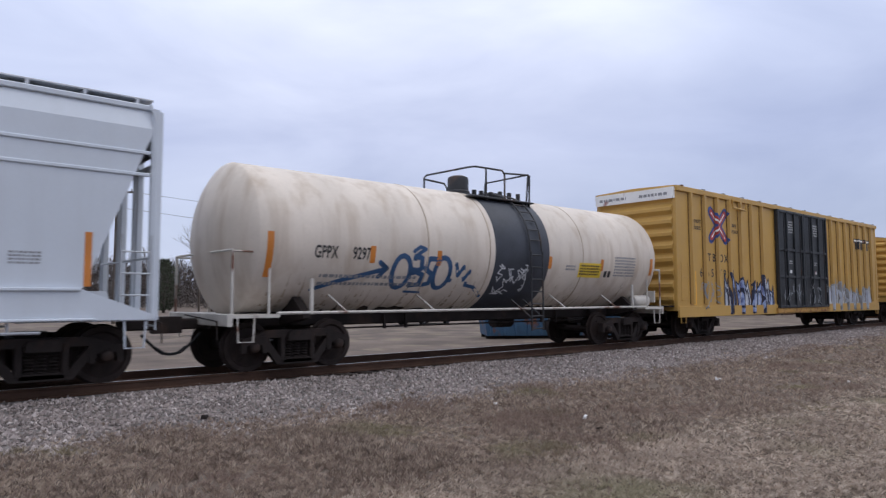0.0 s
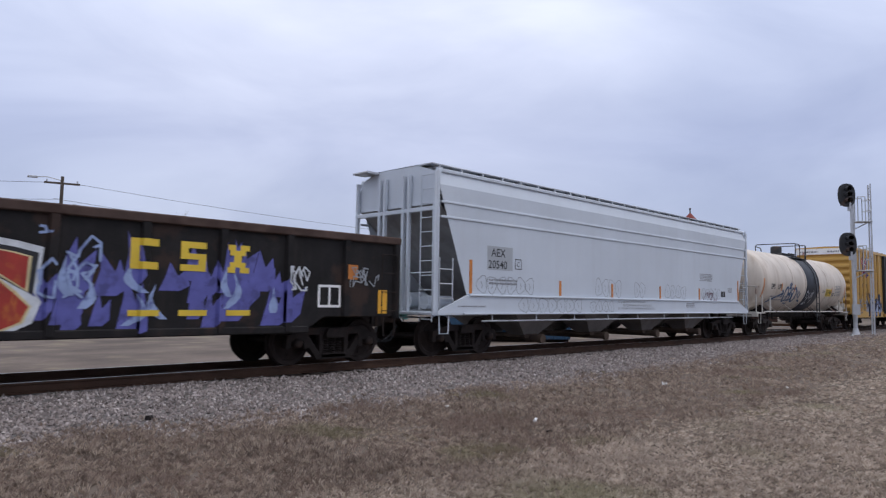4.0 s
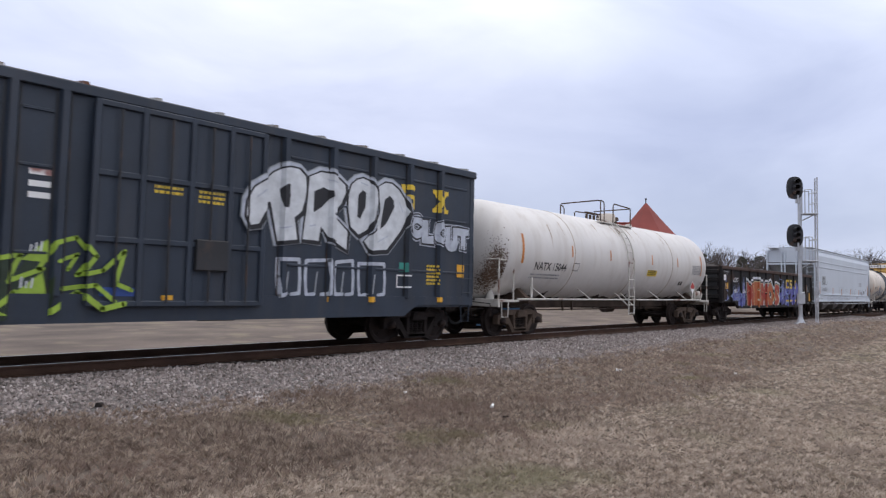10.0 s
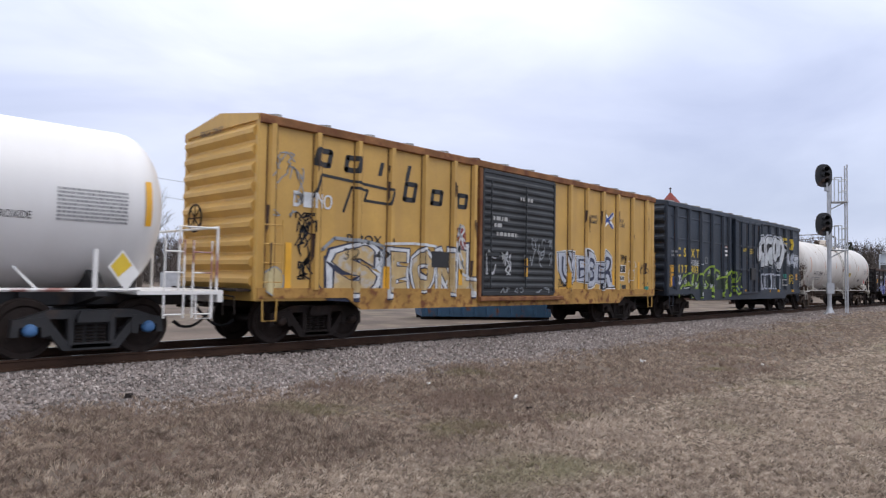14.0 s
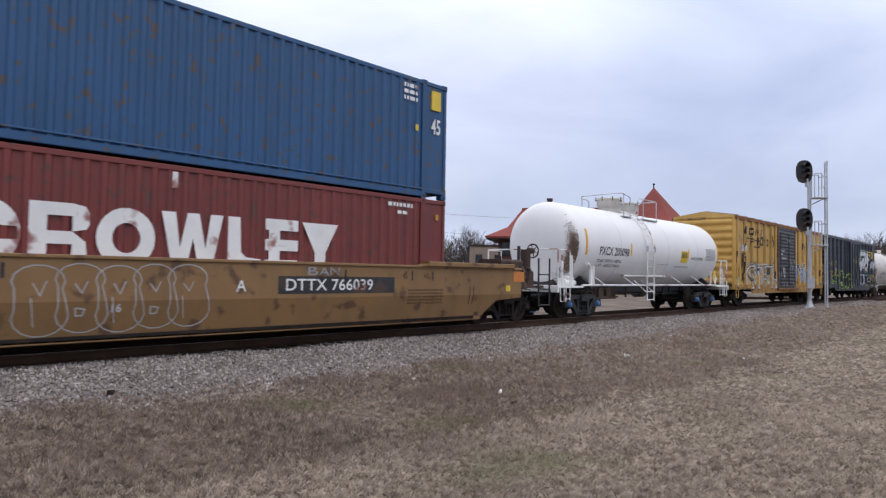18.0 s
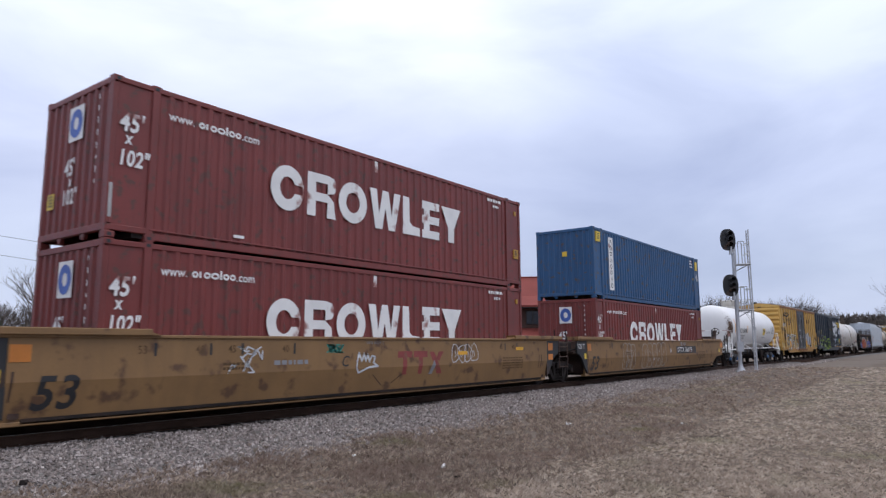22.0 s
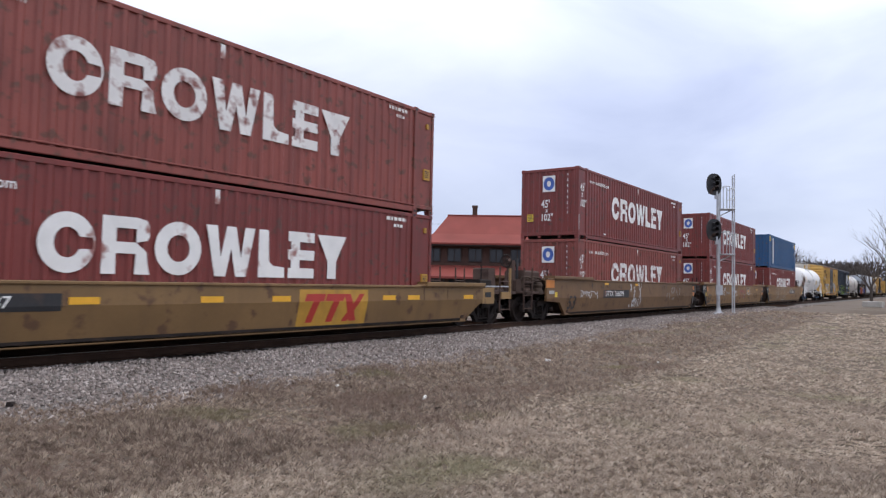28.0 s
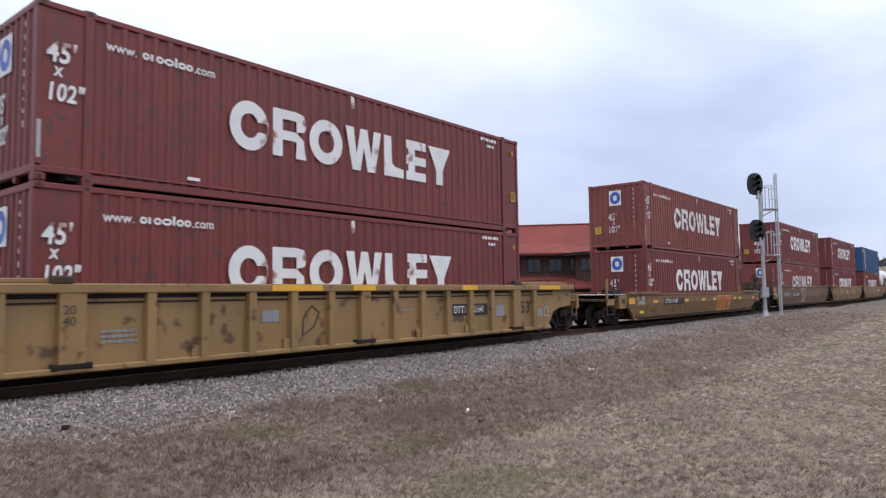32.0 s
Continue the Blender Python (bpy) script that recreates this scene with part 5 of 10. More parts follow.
def tank_one():
    u, r, zc = 11.8, 1.5, 2.5
    rng = random.Random(1)
    car, place = tank_car("cream-white tank car with a charcoal band and blue graffiti", u, 6.92, r, zc, 5.4, 6.9, CREAM, HANDRAIL,
                          [(x - u, lo, hi, 0.13) for x, lo, hi in ((5.6, -0.80, 0.06), (7.85, -0.45, -0.1), (9.62, -0.45, -0.12), (11.42, -0.45, -0.12), (13.35, -0.42, -0.1), (15.55, -0.42, -0.1), (18.0, -0.5, 0.0))], ORANGE,
                          (-2.5, -0.62, 2.9), IRON, dished=True)
    dust_runs(car, r, zc, -6.2, 6.2, 41, DUST, 64)
    m = M()
    m.lathe([(r + 0.004, -0.45), (r + 0.012, -0.44), (r + 0.012, 1.48), (r + 0.004, 1.5)], (0, 0, zc), "x", 64)
    part("painted_band", m, BAND, car, "charcoal-painted band round the tank", True)
    m = M()
    m.lathe([(0.0, 4.46), (0.16, 4.46), (0.25, 4.42), (0.27, 4.36), (0.27, 4.08), (0.30, 4.05), (0.30, 3.9)], (-0.28, 0, 0), "z", 22)
    part("dome_valve", m, BLACK, car, "black domed valve housing", True)
    m = M()
    for x in (0.35, 0.7, 1.05, 1.4, 0.1, 1.75):
        m.cyl((x, -0.2, 3.95), (x, -0.2, 4.12 + 0.05 * (x > 1)), 0.06, 8)
        m.cyl((x, 0.25, 3.95), (x, 0.25, 4.10), 0.05, 8)
    m.lathe([(0.0, 4.1), (0.32, 4.1), (0.34, 4.04), (0.34, 3.9)], (0.9, 0.05, 0), "z", 18)
    part("manway_fittings", m, BLACK, car, "", True)
    p = M()
    p.box(-0.7, 1.55, -0.95, -0.5, 3.80, 3.84, 0.01)
    p.box(-0.7, 1.55, 0.5, 0.95, 3.80, 3.84, 0.01)
    part("walkway_grating", p, BLACK, car)
    rails("platform_handrail", [
        [(0.5, -0.9, 3.75), (0.5, -0.9, 4.45), (0.42, -0.9, 4.56), (-0.5, -0.9, 4.55), (-0.62, -0.8, 4.54), (-0.66, 0.8, 4.55), (-0.66, 0.9, 4.5), (-0.66, 0.9, 3.75)],
        [(-0.16, -0.9, 3.75), (-0.16, -0.9, 4.56)],
        [(-0.66, 0.9, 4.46), (0.04, 0.9, 4.42), (0.14, 0.9, 4.3), (0.14, 0.9, 3.75)],
        [(1.3, -0.9, 3.7), (1.38, -0.9, 4.5), (1.45, -0.84, 4.58), (1.52, 0.84, 4.58), (1.52, 0.9, 3.75)],
        [(1.42, -0.9, 3.7), (1.44, -0.9, 4.55)], [(0.5, -0.9, 4.5), (1.4, -0.9, 4.56)]], 0.025, BLACK, car, "black tubular platform handrail")
    tank_ladder(car, 0.9, r, zc, BLACK)
    part("car_number", M().text("GPPX", place, -5.29, -0.38, 0.34, 0.02, sx=0.6).text("9297", place, -4.43, -0.38, 0.34, 0.02, sx=0.6), INK, car)
    m = M()
    fine_print(m, place, -5.1, -0.78, 1, 0.07, rng, 2.4)
    fine_print(m, place, -5.1, -0.95, 1, 0.07, rng, 2.6)
    fine_print(m, place, 2.2, -0.35, 2, 0.05, rng, 0.4)
    part("small_print", m, GREYINK, car)
    part("data_panel", fine_print(M(), place, 4.35, -0.05, 7, 0.05, rng, 1.0), GREYINK, car, "panel of faded grey print")
    part("warning_panel", curved_rect(M(), place, 2.75, 3.75, -0.62, -0.22), YELDEC, car, "yellow warning panel")
    place2 = lambda a, b: (a, -(radius2 + 0.010) * math.cos(b / radius2), zc + (radius2 + 0.010) * math.sin(b / radius2))
    radius2 = r
    part("warning_print", fine_print(M(), place2, 2.8, -0.32, 4, 0.045, rng, 0.85), INK, car)
    part("stencil_block", rect(rect(M(), place, 3.9, 4.02, -0.6, -0.42), place, 4.08, 4.2, -0.6, -0.42), INK, car)
    g = M()
    piece = lambda a, b: place(a * 1.06 + 0.5, b * 1.02 + 0.06)
    stroke(g, piece, [(-5.35, -1.1), (-4.8, -0.88), (-4.3, -0.74), (-3.82, -0.6), (-4.0, -0.48), (-3.82, -0.6), (-3.98, -0.78)], 0.10)
    for ax in (-3.45, -2.38):
        stroke(g, piece, [(ax + 0.22 * math.cos(t), -0.68 + 0.36 * math.sin(t)) for t in [i * math.pi / 8 for i in range(17)]], 0.11)
    stroke(g, piece, [(-3.15, -0.98), (-3.15, -0.32), (-2.98, -0.35), (-2.95, -0.58), (-3.12, -0.64), (-2.9, -0.72), (-2.92, -0.95), (-3.15, -0.98)], 0.11)
    stroke(g, piece, [(-2.6, -0.36), (-2.78, -0.36), (-2.84, -0.58), (-2.66, -0.7), (-2.66, -0.92), (-2.84, -0.96)], 0.11)
    stroke(g, piece, [(-2.1, -0.85), (-2.02, -0.45), (-1.92, -0.72), (-1.8, -0.5), (-1.72, -0.82), (-1.6, -0.6), (-1.62, -0.95), (-1.35, -1.0), (-1.0, -1.28)], 0.09)
    stroke(g, piece, [(-3.2, -1.14), (-2.8, -1.16)], 0.06)
    stroke(g, piece, [(-3.2, -0.22), (-3.05, -0.12), (-2.9, -0.16), (-3.1, -0.28)], 0.08)
    part("graffiti", g, SPRAY["blue"], car, "blue sprayed graffiti")
    placeb = lambda a, b: (a, -(r + 0.018) * math.cos(b / r), zc + (r + 0.018) * math.sin(b / r))
    part("scribble", scribble(M(), placeb, -0.3, 0.75, -1.15, -0.35, 14, 0.025, rng), SPRAY["white"], car, "white paint scribble")
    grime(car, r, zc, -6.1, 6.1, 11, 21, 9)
    hz = M().box(6.55, 6.6, -1.35, -0.95, 1.2, 1.55, 0.01)
    part("placard_holder", hz, HANDRAIL, car)
    part("air_reservoir", M().lathe([(0.001, 5.75), (0.12, 5.78), (0.17, 5.85), (0.17, 6.45), (0.12, 6.52), (0.001, 6.55)], (0, -1.1, 1.25), "x", 16), HANDRAIL, car, "", True)


def stroke(m, place, pts, w):
    """A painted line with round ends along the points."""
    for i in range(len(pts) - 1):
        (x0, y0), (x1, y1) = pts[i], pts[i + 1]
        d = math.hypot(x1 - x0, y1 - y0) or 1e-6
        k = max(1, int(d / 0.3))
        nx, ny = -(y1 - y0) / d * w / 2, (x1 - x0) / d * w / 2
        for j in range(k):
            a, b = j / k, (j + 1) / k
            p, q = (x0 + (x1 - x0) * a, y0 + (y1 - y0) * a), (x0 + (x1 - x0) * b, y0 + (y1 - y0) * b)
            m.add([place(p[0] + nx, p[1] + ny), place(q[0] + nx, q[1] + ny), place(q[0] - nx, q[1] - ny), place(p[0] - nx, p[1] - ny)], [(0, 3, 2, 1)])
    for x, y in pts:
        m.add([place(x + w / 2 * math.cos(t), y + w / 2 * math.sin(t)) for t in [k * math.pi / 4 for k in range(8)]], [tuple(range(8))])
    return m


def scribble(m, place, a0, a1, b0, b1, n, w, rng):
    for i in range(n):
        x, y = rng.uniform(a0, a1), rng.uniform(b0, b1)
        pts = [(x, y)]
        for _ in range(4):
            x = min(a1, max(a0, x + rng.uniform(-0.16, 0.18)))
            y = min(b1, max(b0, y + rng.uniform(-0.25, 0.25)))
            pts.append((x, y))
        stroke(m, place, pts, w)
    return m


def tank_two():
    u, r, zc = -41.4, 1.5, 2.52
    rng = random.Random(2)
    car, place = tank_car("white tank car with amber reflector strips and black car number", u, 7.95, r, zc, 6.3, 7.8, WHITE, HANDRAIL,
                          [(x - u, lo, hi, w) for x, lo, hi, w in ((-48.18, -0.4, 0.46, 0.11), (-45.46, -0.1, 0.26, 0.08), (-42.92, -0.1, 0.26, 0.08), (-39.6, -0.1, 0.26, 0.08), (-37.2, -0.1, 0.26, 0.08), (-34.65, -0.4, 0.46, 0.11))], ORANGE,
                          (-3.9, 0.25, 3.7), IRONLT, round_off=0.86)
    over = lambda a, b: tuple(np.array(place(a, b)) + np.array((0, -0.004, 0)))
    part("car_number", M().text("NATX 15044", place, -6.1, -0.57, 0.34, 0.012, sx=0.92), INK, car)
    part("class_box", stroke(M(), place, [(-3.94, -0.53), (-3.59, -0.53), (-3.59, -0.29), (-3.94, -0.29), (-3.94, -0.53)], 0.02), INK, car)
    part("small_print", fine_print(M(), place, -6.19, -0.75, 1, 0.05, rng, 1.6), GREYINK, car)
    part("small_print", fine_print(M(), place, -6.19, -0.86, 1, 0.05, rng, 1.6), GREYINK, car)
    part("warning_panel", curved_rect(M(), place, 1.47, 2.30, -0.55, -0.31), YELDEC, car, "yellow warning panel")
    part("warning_print", fine_print(M(), over, 1.53, -0.36, 3, 0.04, rng, 0.7), INK, car)
    part("data_panel", fine_print(M(), place, 5.75, -0.02, 6, 0.04, rng, 0.98), GREYINK, car, "panel of grey print")
    part("stencil_block", rect(M(), place, 4.7, 4.86, -0.88, -0.70), INK, car)
    part("stencil_block", rect(M(), place, 4.92, 5.08, -0.88, -0.70), INK, car)
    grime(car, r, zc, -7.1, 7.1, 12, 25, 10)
    head_stain(car, r, zc, 7.95, 0.86, 0, 68, 0.68, 0.98)
    # rust runs below the fittings and round the end nearest the hand brake
    for x, b0, ln, w in ((-0.6, 1.35, 0.55, 0.07), (-0.3, 1.3, 0.4, 0.05), (0.6, 1.4, 0.7, 0.06), (1.3, 1.35, 0.45, 0.05), (-2.0, 1.3, 0.5, 0.06), (-5.2, 0.9, 0.8, 0.05), (-4.4, 1.1, 0.5, 0.04), (3.3, 1.1, 0.4, 0.04)):
        m = M()
        n = 5
        for i in range(n):
            k0, k1 = w * (1 - i / n) * 0.5, w * (1 - (i + 1) / n) * 0.5 + 0.004
            y0, y1 = b0 - ln * i / n, b0 - ln * (i + 1) / n
            m.add([place(x - k1, y1), place(x + k1, y1), place(x + k0, y0), place(x - k0, y0)], [(0, 1, 2, 3)])
        part("rust_run", m, RUNOFF, car)
    tank_ladder(car, -0.15, r, zc, HANDRAIL)
    for y0, y1 in ((-0.86, -0.62), (0.62, 0.86)):
        part("walkway_grating", M().box(-1.1, 1.42, y0, y1, 3.83, 3.87, 0.01), HANDRAIL, car)
    rails("platform_handrail", [
        [(-0.73, -0.8, 3.8), (-0.73, -0.8, 4.5), (-0.78, -0.8, 4.6), (-0.95, -0.8, 4.63), (-1.06, -0.7, 4.63), (-1.12, 0.76, 4.6), (-1.12, 0.8, 4.56), (-1.12, 0.8, 3.85)],
        [(-1.0, -0.8, 3.8), (-1.0, -0.8, 4.62)],
        [(-1.12, 0.8, 4.56), (-0.92, 0.8, 4.52), (-0.86, 0.8, 4.42), (-0.86, 0.8, 3.85)],
        [(-0.05, -0.8, 3.8), (-0.05, -0.8, 4.5), (0.03, -0.8, 4.61), (1.3, -0.8, 4.57), (1.38, -0.72, 4.56), (1.42, 0.8, 4.56), (1.42, 0.8, 3.85)],
        [(1.34, -0.8, 3.74), (1.34, -0.8, 4.57)],
        [(-0.1, 0.8, 3.85), (-0.1, 0.8, 4.36), (0.0, 0.8, 4.42), (1.42, 0.8, 4.46)]], 0.024, IRONLT, car)
    m = M()
    m.lathe([(0.0, 4.36), (0.30, 4.36), (0.34, 4.31), (0.34, 4.08), (0.28, 4.03), (0.28, 3.9)], (0.93, 0, 0), "z", 22)
    part("protective_housing", m, CREAM, car, "weathered round valve housing", True)
    for x in (-0.77, -0.5, -0.22, 0.06):
        v = M()
        v.cyl((x, -0.1, 3.9), (x, -0.1, 4.2), 0.05, 8)
        v.lathe([(0.0, 4.28), (0.10, 4.28), (0.10, 4.23), (0.0, 4.23)], (x, -0.1, 0), "z", 10)
        part("valve", v, IRONLT, car, "", True)
    part("relief_valve", M().lathe([(0.0, 4.30), (0.11, 4.30), (0.14, 4.24), (0.14, 4.18), (0.08, 4.15), (0.08, 3.9)], (1.65, 0, 0), "z", 14), IRONLT, car, "", True)
    part("vent_cap", M().lathe([(0.0, 4.14), (0.12, 4.14), (0.16, 4.06), (0.16, 3.9)], (2.98, 0.1, 0), "z", 14), HANDRAIL, car, "", True)
    part("air_reservoir", M().lathe([(0.001, 6.55), (0.13, 6.58), (0.18, 6.66), (0.18, 7.45), (0.13, 7.52), (0.001, 7.55)], (0, -1.1, 1.3), "x", 16), HANDRAIL, car, "", True)
    part("end_fitting", M().lathe([(0.001, 1.55), (0.05, 1.52), (0.09, 1.4), (0.07, 1.25), (0.12, 1.15), (0.12, 1.05)], (-7.35, -0.75, 0), "z", 12), HANDRAIL, car, "", True)
    d = M()
    pf = face_near(1.415)
    d.add([pf(5.7, 1.62), pf(5.98, 1.9), pf(6.26, 1.62), pf(5.98, 1.34)], [(0, 1, 2, 3)])
    part("hazard_placard", d, LETTER, car, "white diamond hazard placard")
    pf2 = face_near(1.42)
    part("placard_flame", M().add([pf2(5.74, 1.62), pf2(5.98, 1.86), pf2(6.22, 1.62), pf2(6.12, 1.56), pf2(5.84, 1.56)], [(0, 1, 2, 3, 4)]), REDDEC, car)
    part("placard_post", M().box(5.94, 6.02, -1.41, -1.37, 1.06, 1.5), HANDRAIL, car)


def tank_three():
    u, r, zc = -91.33, 1.42, 2.43
    rng = random.Random(3)
    car, place = tank_car("clean white tank car with two round valve housings on top", u, 6.45, r, zc, 5.18, 7.2, TANK3, LETTER,
                          [(x - u, lo, hi, w) for x, lo, hi, w in ((-96.86, -0.35, 0.50, 0.13), (-93.76, -0.3, 0.14, 0.10), (-91.91, -0.26, 0.16, 0.10), (-88.68, -0.26, 0.14, 0.08), (-85.45, -0.3, 0.45, 0.10))], AMBER,
                          (-3.2, 0.73, 3.6), BLACK, CAPBLUE, 0.85)
    over = lambda a, b: tuple(np.array(place(a, b)) + np.array((0, -0.004, 0)))
    part("car_number", M().text("PXCX 200098", place, -4.68, -0.33, 0.40, 0.014, sx=0.86), INK, car)
    part("weight_data", M().text("LD LMT  202500 LB  91850 KG", place, -4.72, -0.58, 0.15, 0.004, sx=0.86), INK, car)
    part("weight_data", M().text("LT WT     60500 LB  27480 KG", place, -4.72, -0.76, 0.15, 0.004, sx=0.86), INK, car)
    part("contents_name", M().text("HYDROGEN PEROXIDE", place, 2.95, -0.30, 0.16, 0.005, sx=0.72), INK, car)
    part("warning_panel", curved_rect(M(), place, 1.92, 2.61, -0.44, 0.03), YELDEC, car, "yellow warning panel")
    part("warning_print", fine_print(M(), over, 1.99, -0.05, 6, 0.022, rng, 0.54), INK, car)
    part("data_panel", fine_print(M(), place, 4.5, 0.18, 9, 0.035, rng, 1.04), GREYINK, car, "panel of grey print")
    part("small_print", fine_print(M(), place, 1.4, -0.62, 2, 0.022, rng, 1.5), GREYINK, car)
    part("small_print", fine_print(M(), place, -0.1, -0.58, 1, 0.022, rng, 1.0), GREYINK, car)
    tank_ladder(car, -1.10, r, zc, LETTER, 0.57, 0.5)
    for x in (-1.1 - 0.5, -1.1 + 0.5):  # grab at mid height
        part("ladder_grab", M().box(-1.1 + (x + 1.1) * 0.6 - 0.02, -1.1 + (x + 1.1) * 0.6 + 0.02, -r - 0.16, -r - 0.08, zc - 0.12, zc + 0.1, 0.01), GALV, car)
    for x, top in ((-1.51, 4.36), (-0.12, 4.30)):
        m = M()
        m.lathe([(0.0, top), (0.47, top), (0.51, top - 0.02), (0.51, top - 0.07), (0.46, top - 0.10), (0.44, top - 0.30), (0.38, top - 0.36), (0.38, top - 0.42), (0.45, top - 0.44), (0.45, top - 0.50), (0.40, 3.7)], (x, 0, 0), "z", 32)
        h = part("valve_housing", m, HOUSING, car, "off-white round valve housing", True)
        for k in range(8):
            t = 2 * math.pi * k / 8
            part("housing_bolt", M().cyl((x + 0.5 * math.cos(t), 0.5 * math.sin(t), top - 0.12), (x + 0.5 * math.cos(t), 0.5 * math.sin(t), top + 0.03), 0.022, 6), IRONLT, h)
    rails("platform_handrail", [
        [(-1.43, -0.85, 3.55), (-1.43, -0.85, 4.28), (-1.5, -0.85, 4.37), (-2.05, -0.85, 4.46), (-2.14, -0.78, 4.46), (-2.14, 0.8, 4.44), (-2.05, 0.85, 4.4), (-2.0, 0.85, 3.6)],
        [(-1.95, -0.85, 3.55), (-1.95, -0.85, 4.44)],
        [(-2.1, 0.85, 4.36), (-1.62, 0.85, 4.34), (-1.52, 0.85, 4.25), (-1.52, 0.85, 3.6)],
        [(-0.8, -0.85, 3.55), (-0.8, -0.85, 4.3), (-0.72, -0.85, 4.38), (0.72, -0.85, 4.38), (0.82, -0.78, 4.38), (0.84, 0.8, 4.38), (0.8, 0.85, 3.6)],
        [(-0.35, -0.85, 3.55), (-0.35, -0.85, 4.38)], [(0.8, -0.85, 3.55), (0.8, -0.85, 4.37)]], 0.02, GALV, car)
    for a0, a1 in ((-2.1, -1.43), (-0.8, 0.8)):
        part("walkway_grating", M().box(a0, a1, -0.92, -0.78, 3.60, 3.63, 0.01), GALV, car)
    head_stain(car, r, zc, 6.45, 0.85, -20, 50, 0.80, 0.97)
    part("side_channel", M().box(-2.58, 1.01, -r * 0.80, -r * 0.77, 1.40, 1.46), LETTER, car)
    pf = face_near(1.43)
    part("hazard_placard", M().add([pf(5.26, 1.45), pf(5.48, 1.72), pf(5.75, 1.36), pf(5.55, 1.05)], [(0, 1, 2, 3)]), LETTER, car, "white and yellow diamond hazard placard")
    pf2 = face_near(1.435)
    part("placard_half", M().add([pf2(5.3, 1.46), pf2(5.48, 1.68), pf2(5.63, 1.48), pf2(5.42, 1.28)], [(0, 1, 2, 3)]), YELDEC, car)
    for x in (6.35, 6.85, -6.7):
        ladder(car, x, -1.41, 0.6, 1.95 if x > 0 else 1.1, LETTER, 0.34, 0.36, name="corner_steps")
    # bent grab bar and valve gear on the platform by the number end
    part("bent_grab", M().box(-5.25, -5.11, -1.40, -1.32, 1.06, 1.62, 0.02), LETTER, car)
    part("bent_grab", M().tube([(-5.18, -1.36, 1.6), (-5.3, -1.36, 1.75), (-5.42, -1.36, 1.78)], 0.05, 6), LETTER, car)
    for x, z in ((-6.0, 1.32), (-5.75, 1.28), (-6.25, 1.25)):
        part("valve_gear", M().lathe([(0.0, z + 0.06), (0.10, z + 0.05), (0.12, z), (0.09, z - 0.06), (0.06, 1.06)], (x, -0.95, 0), "z", 12), LETTER, car, "", True)
    part("valve_body", M().box(-6.3, -5.65, -1.1, -0.8, 1.06, 1.24, 0.05), LETTER, car)
    g = M().box(-3.55, -2.3, -0.75, 0.5, 0.58, 0.62, 0.01)
    part("brake_tray", g, IRONLT, car)
    part("brake_cylinder", M().cyl((-2.2, -0.3, 0.72), (-1.75, -0.3, 0.72), 0.15, 14), IRONLT, car, "", True)
    for a0, a1 in ((-3.5, -3.15), (-2.95, -2.6)):
        part("air_tank", M().box(a0, a1, -0.72, 0.4, 0.60, 0.98, 0.06), IRONLT, car)
    part("brake_rod", M().box(-4.3, -2.2, -0.8, -0.74, 0.62, 0.67), IRONLT, car)
    for x in (-4.1, -3.85, -1.6, -0.2, 0.9):
        part("hanger", M().box(x - 0.025, x + 0.025, -0.8, -0.74, 0.62, 1.0), IRONLT, car)
    for x, top in ((-6.95, 2.02), (-6.4, 2.02)):
        part("end_post", M().box(x - 0.04, x + 0.04, -1.41, -1.35, 1.06, top, 0.015), LETTER, car)


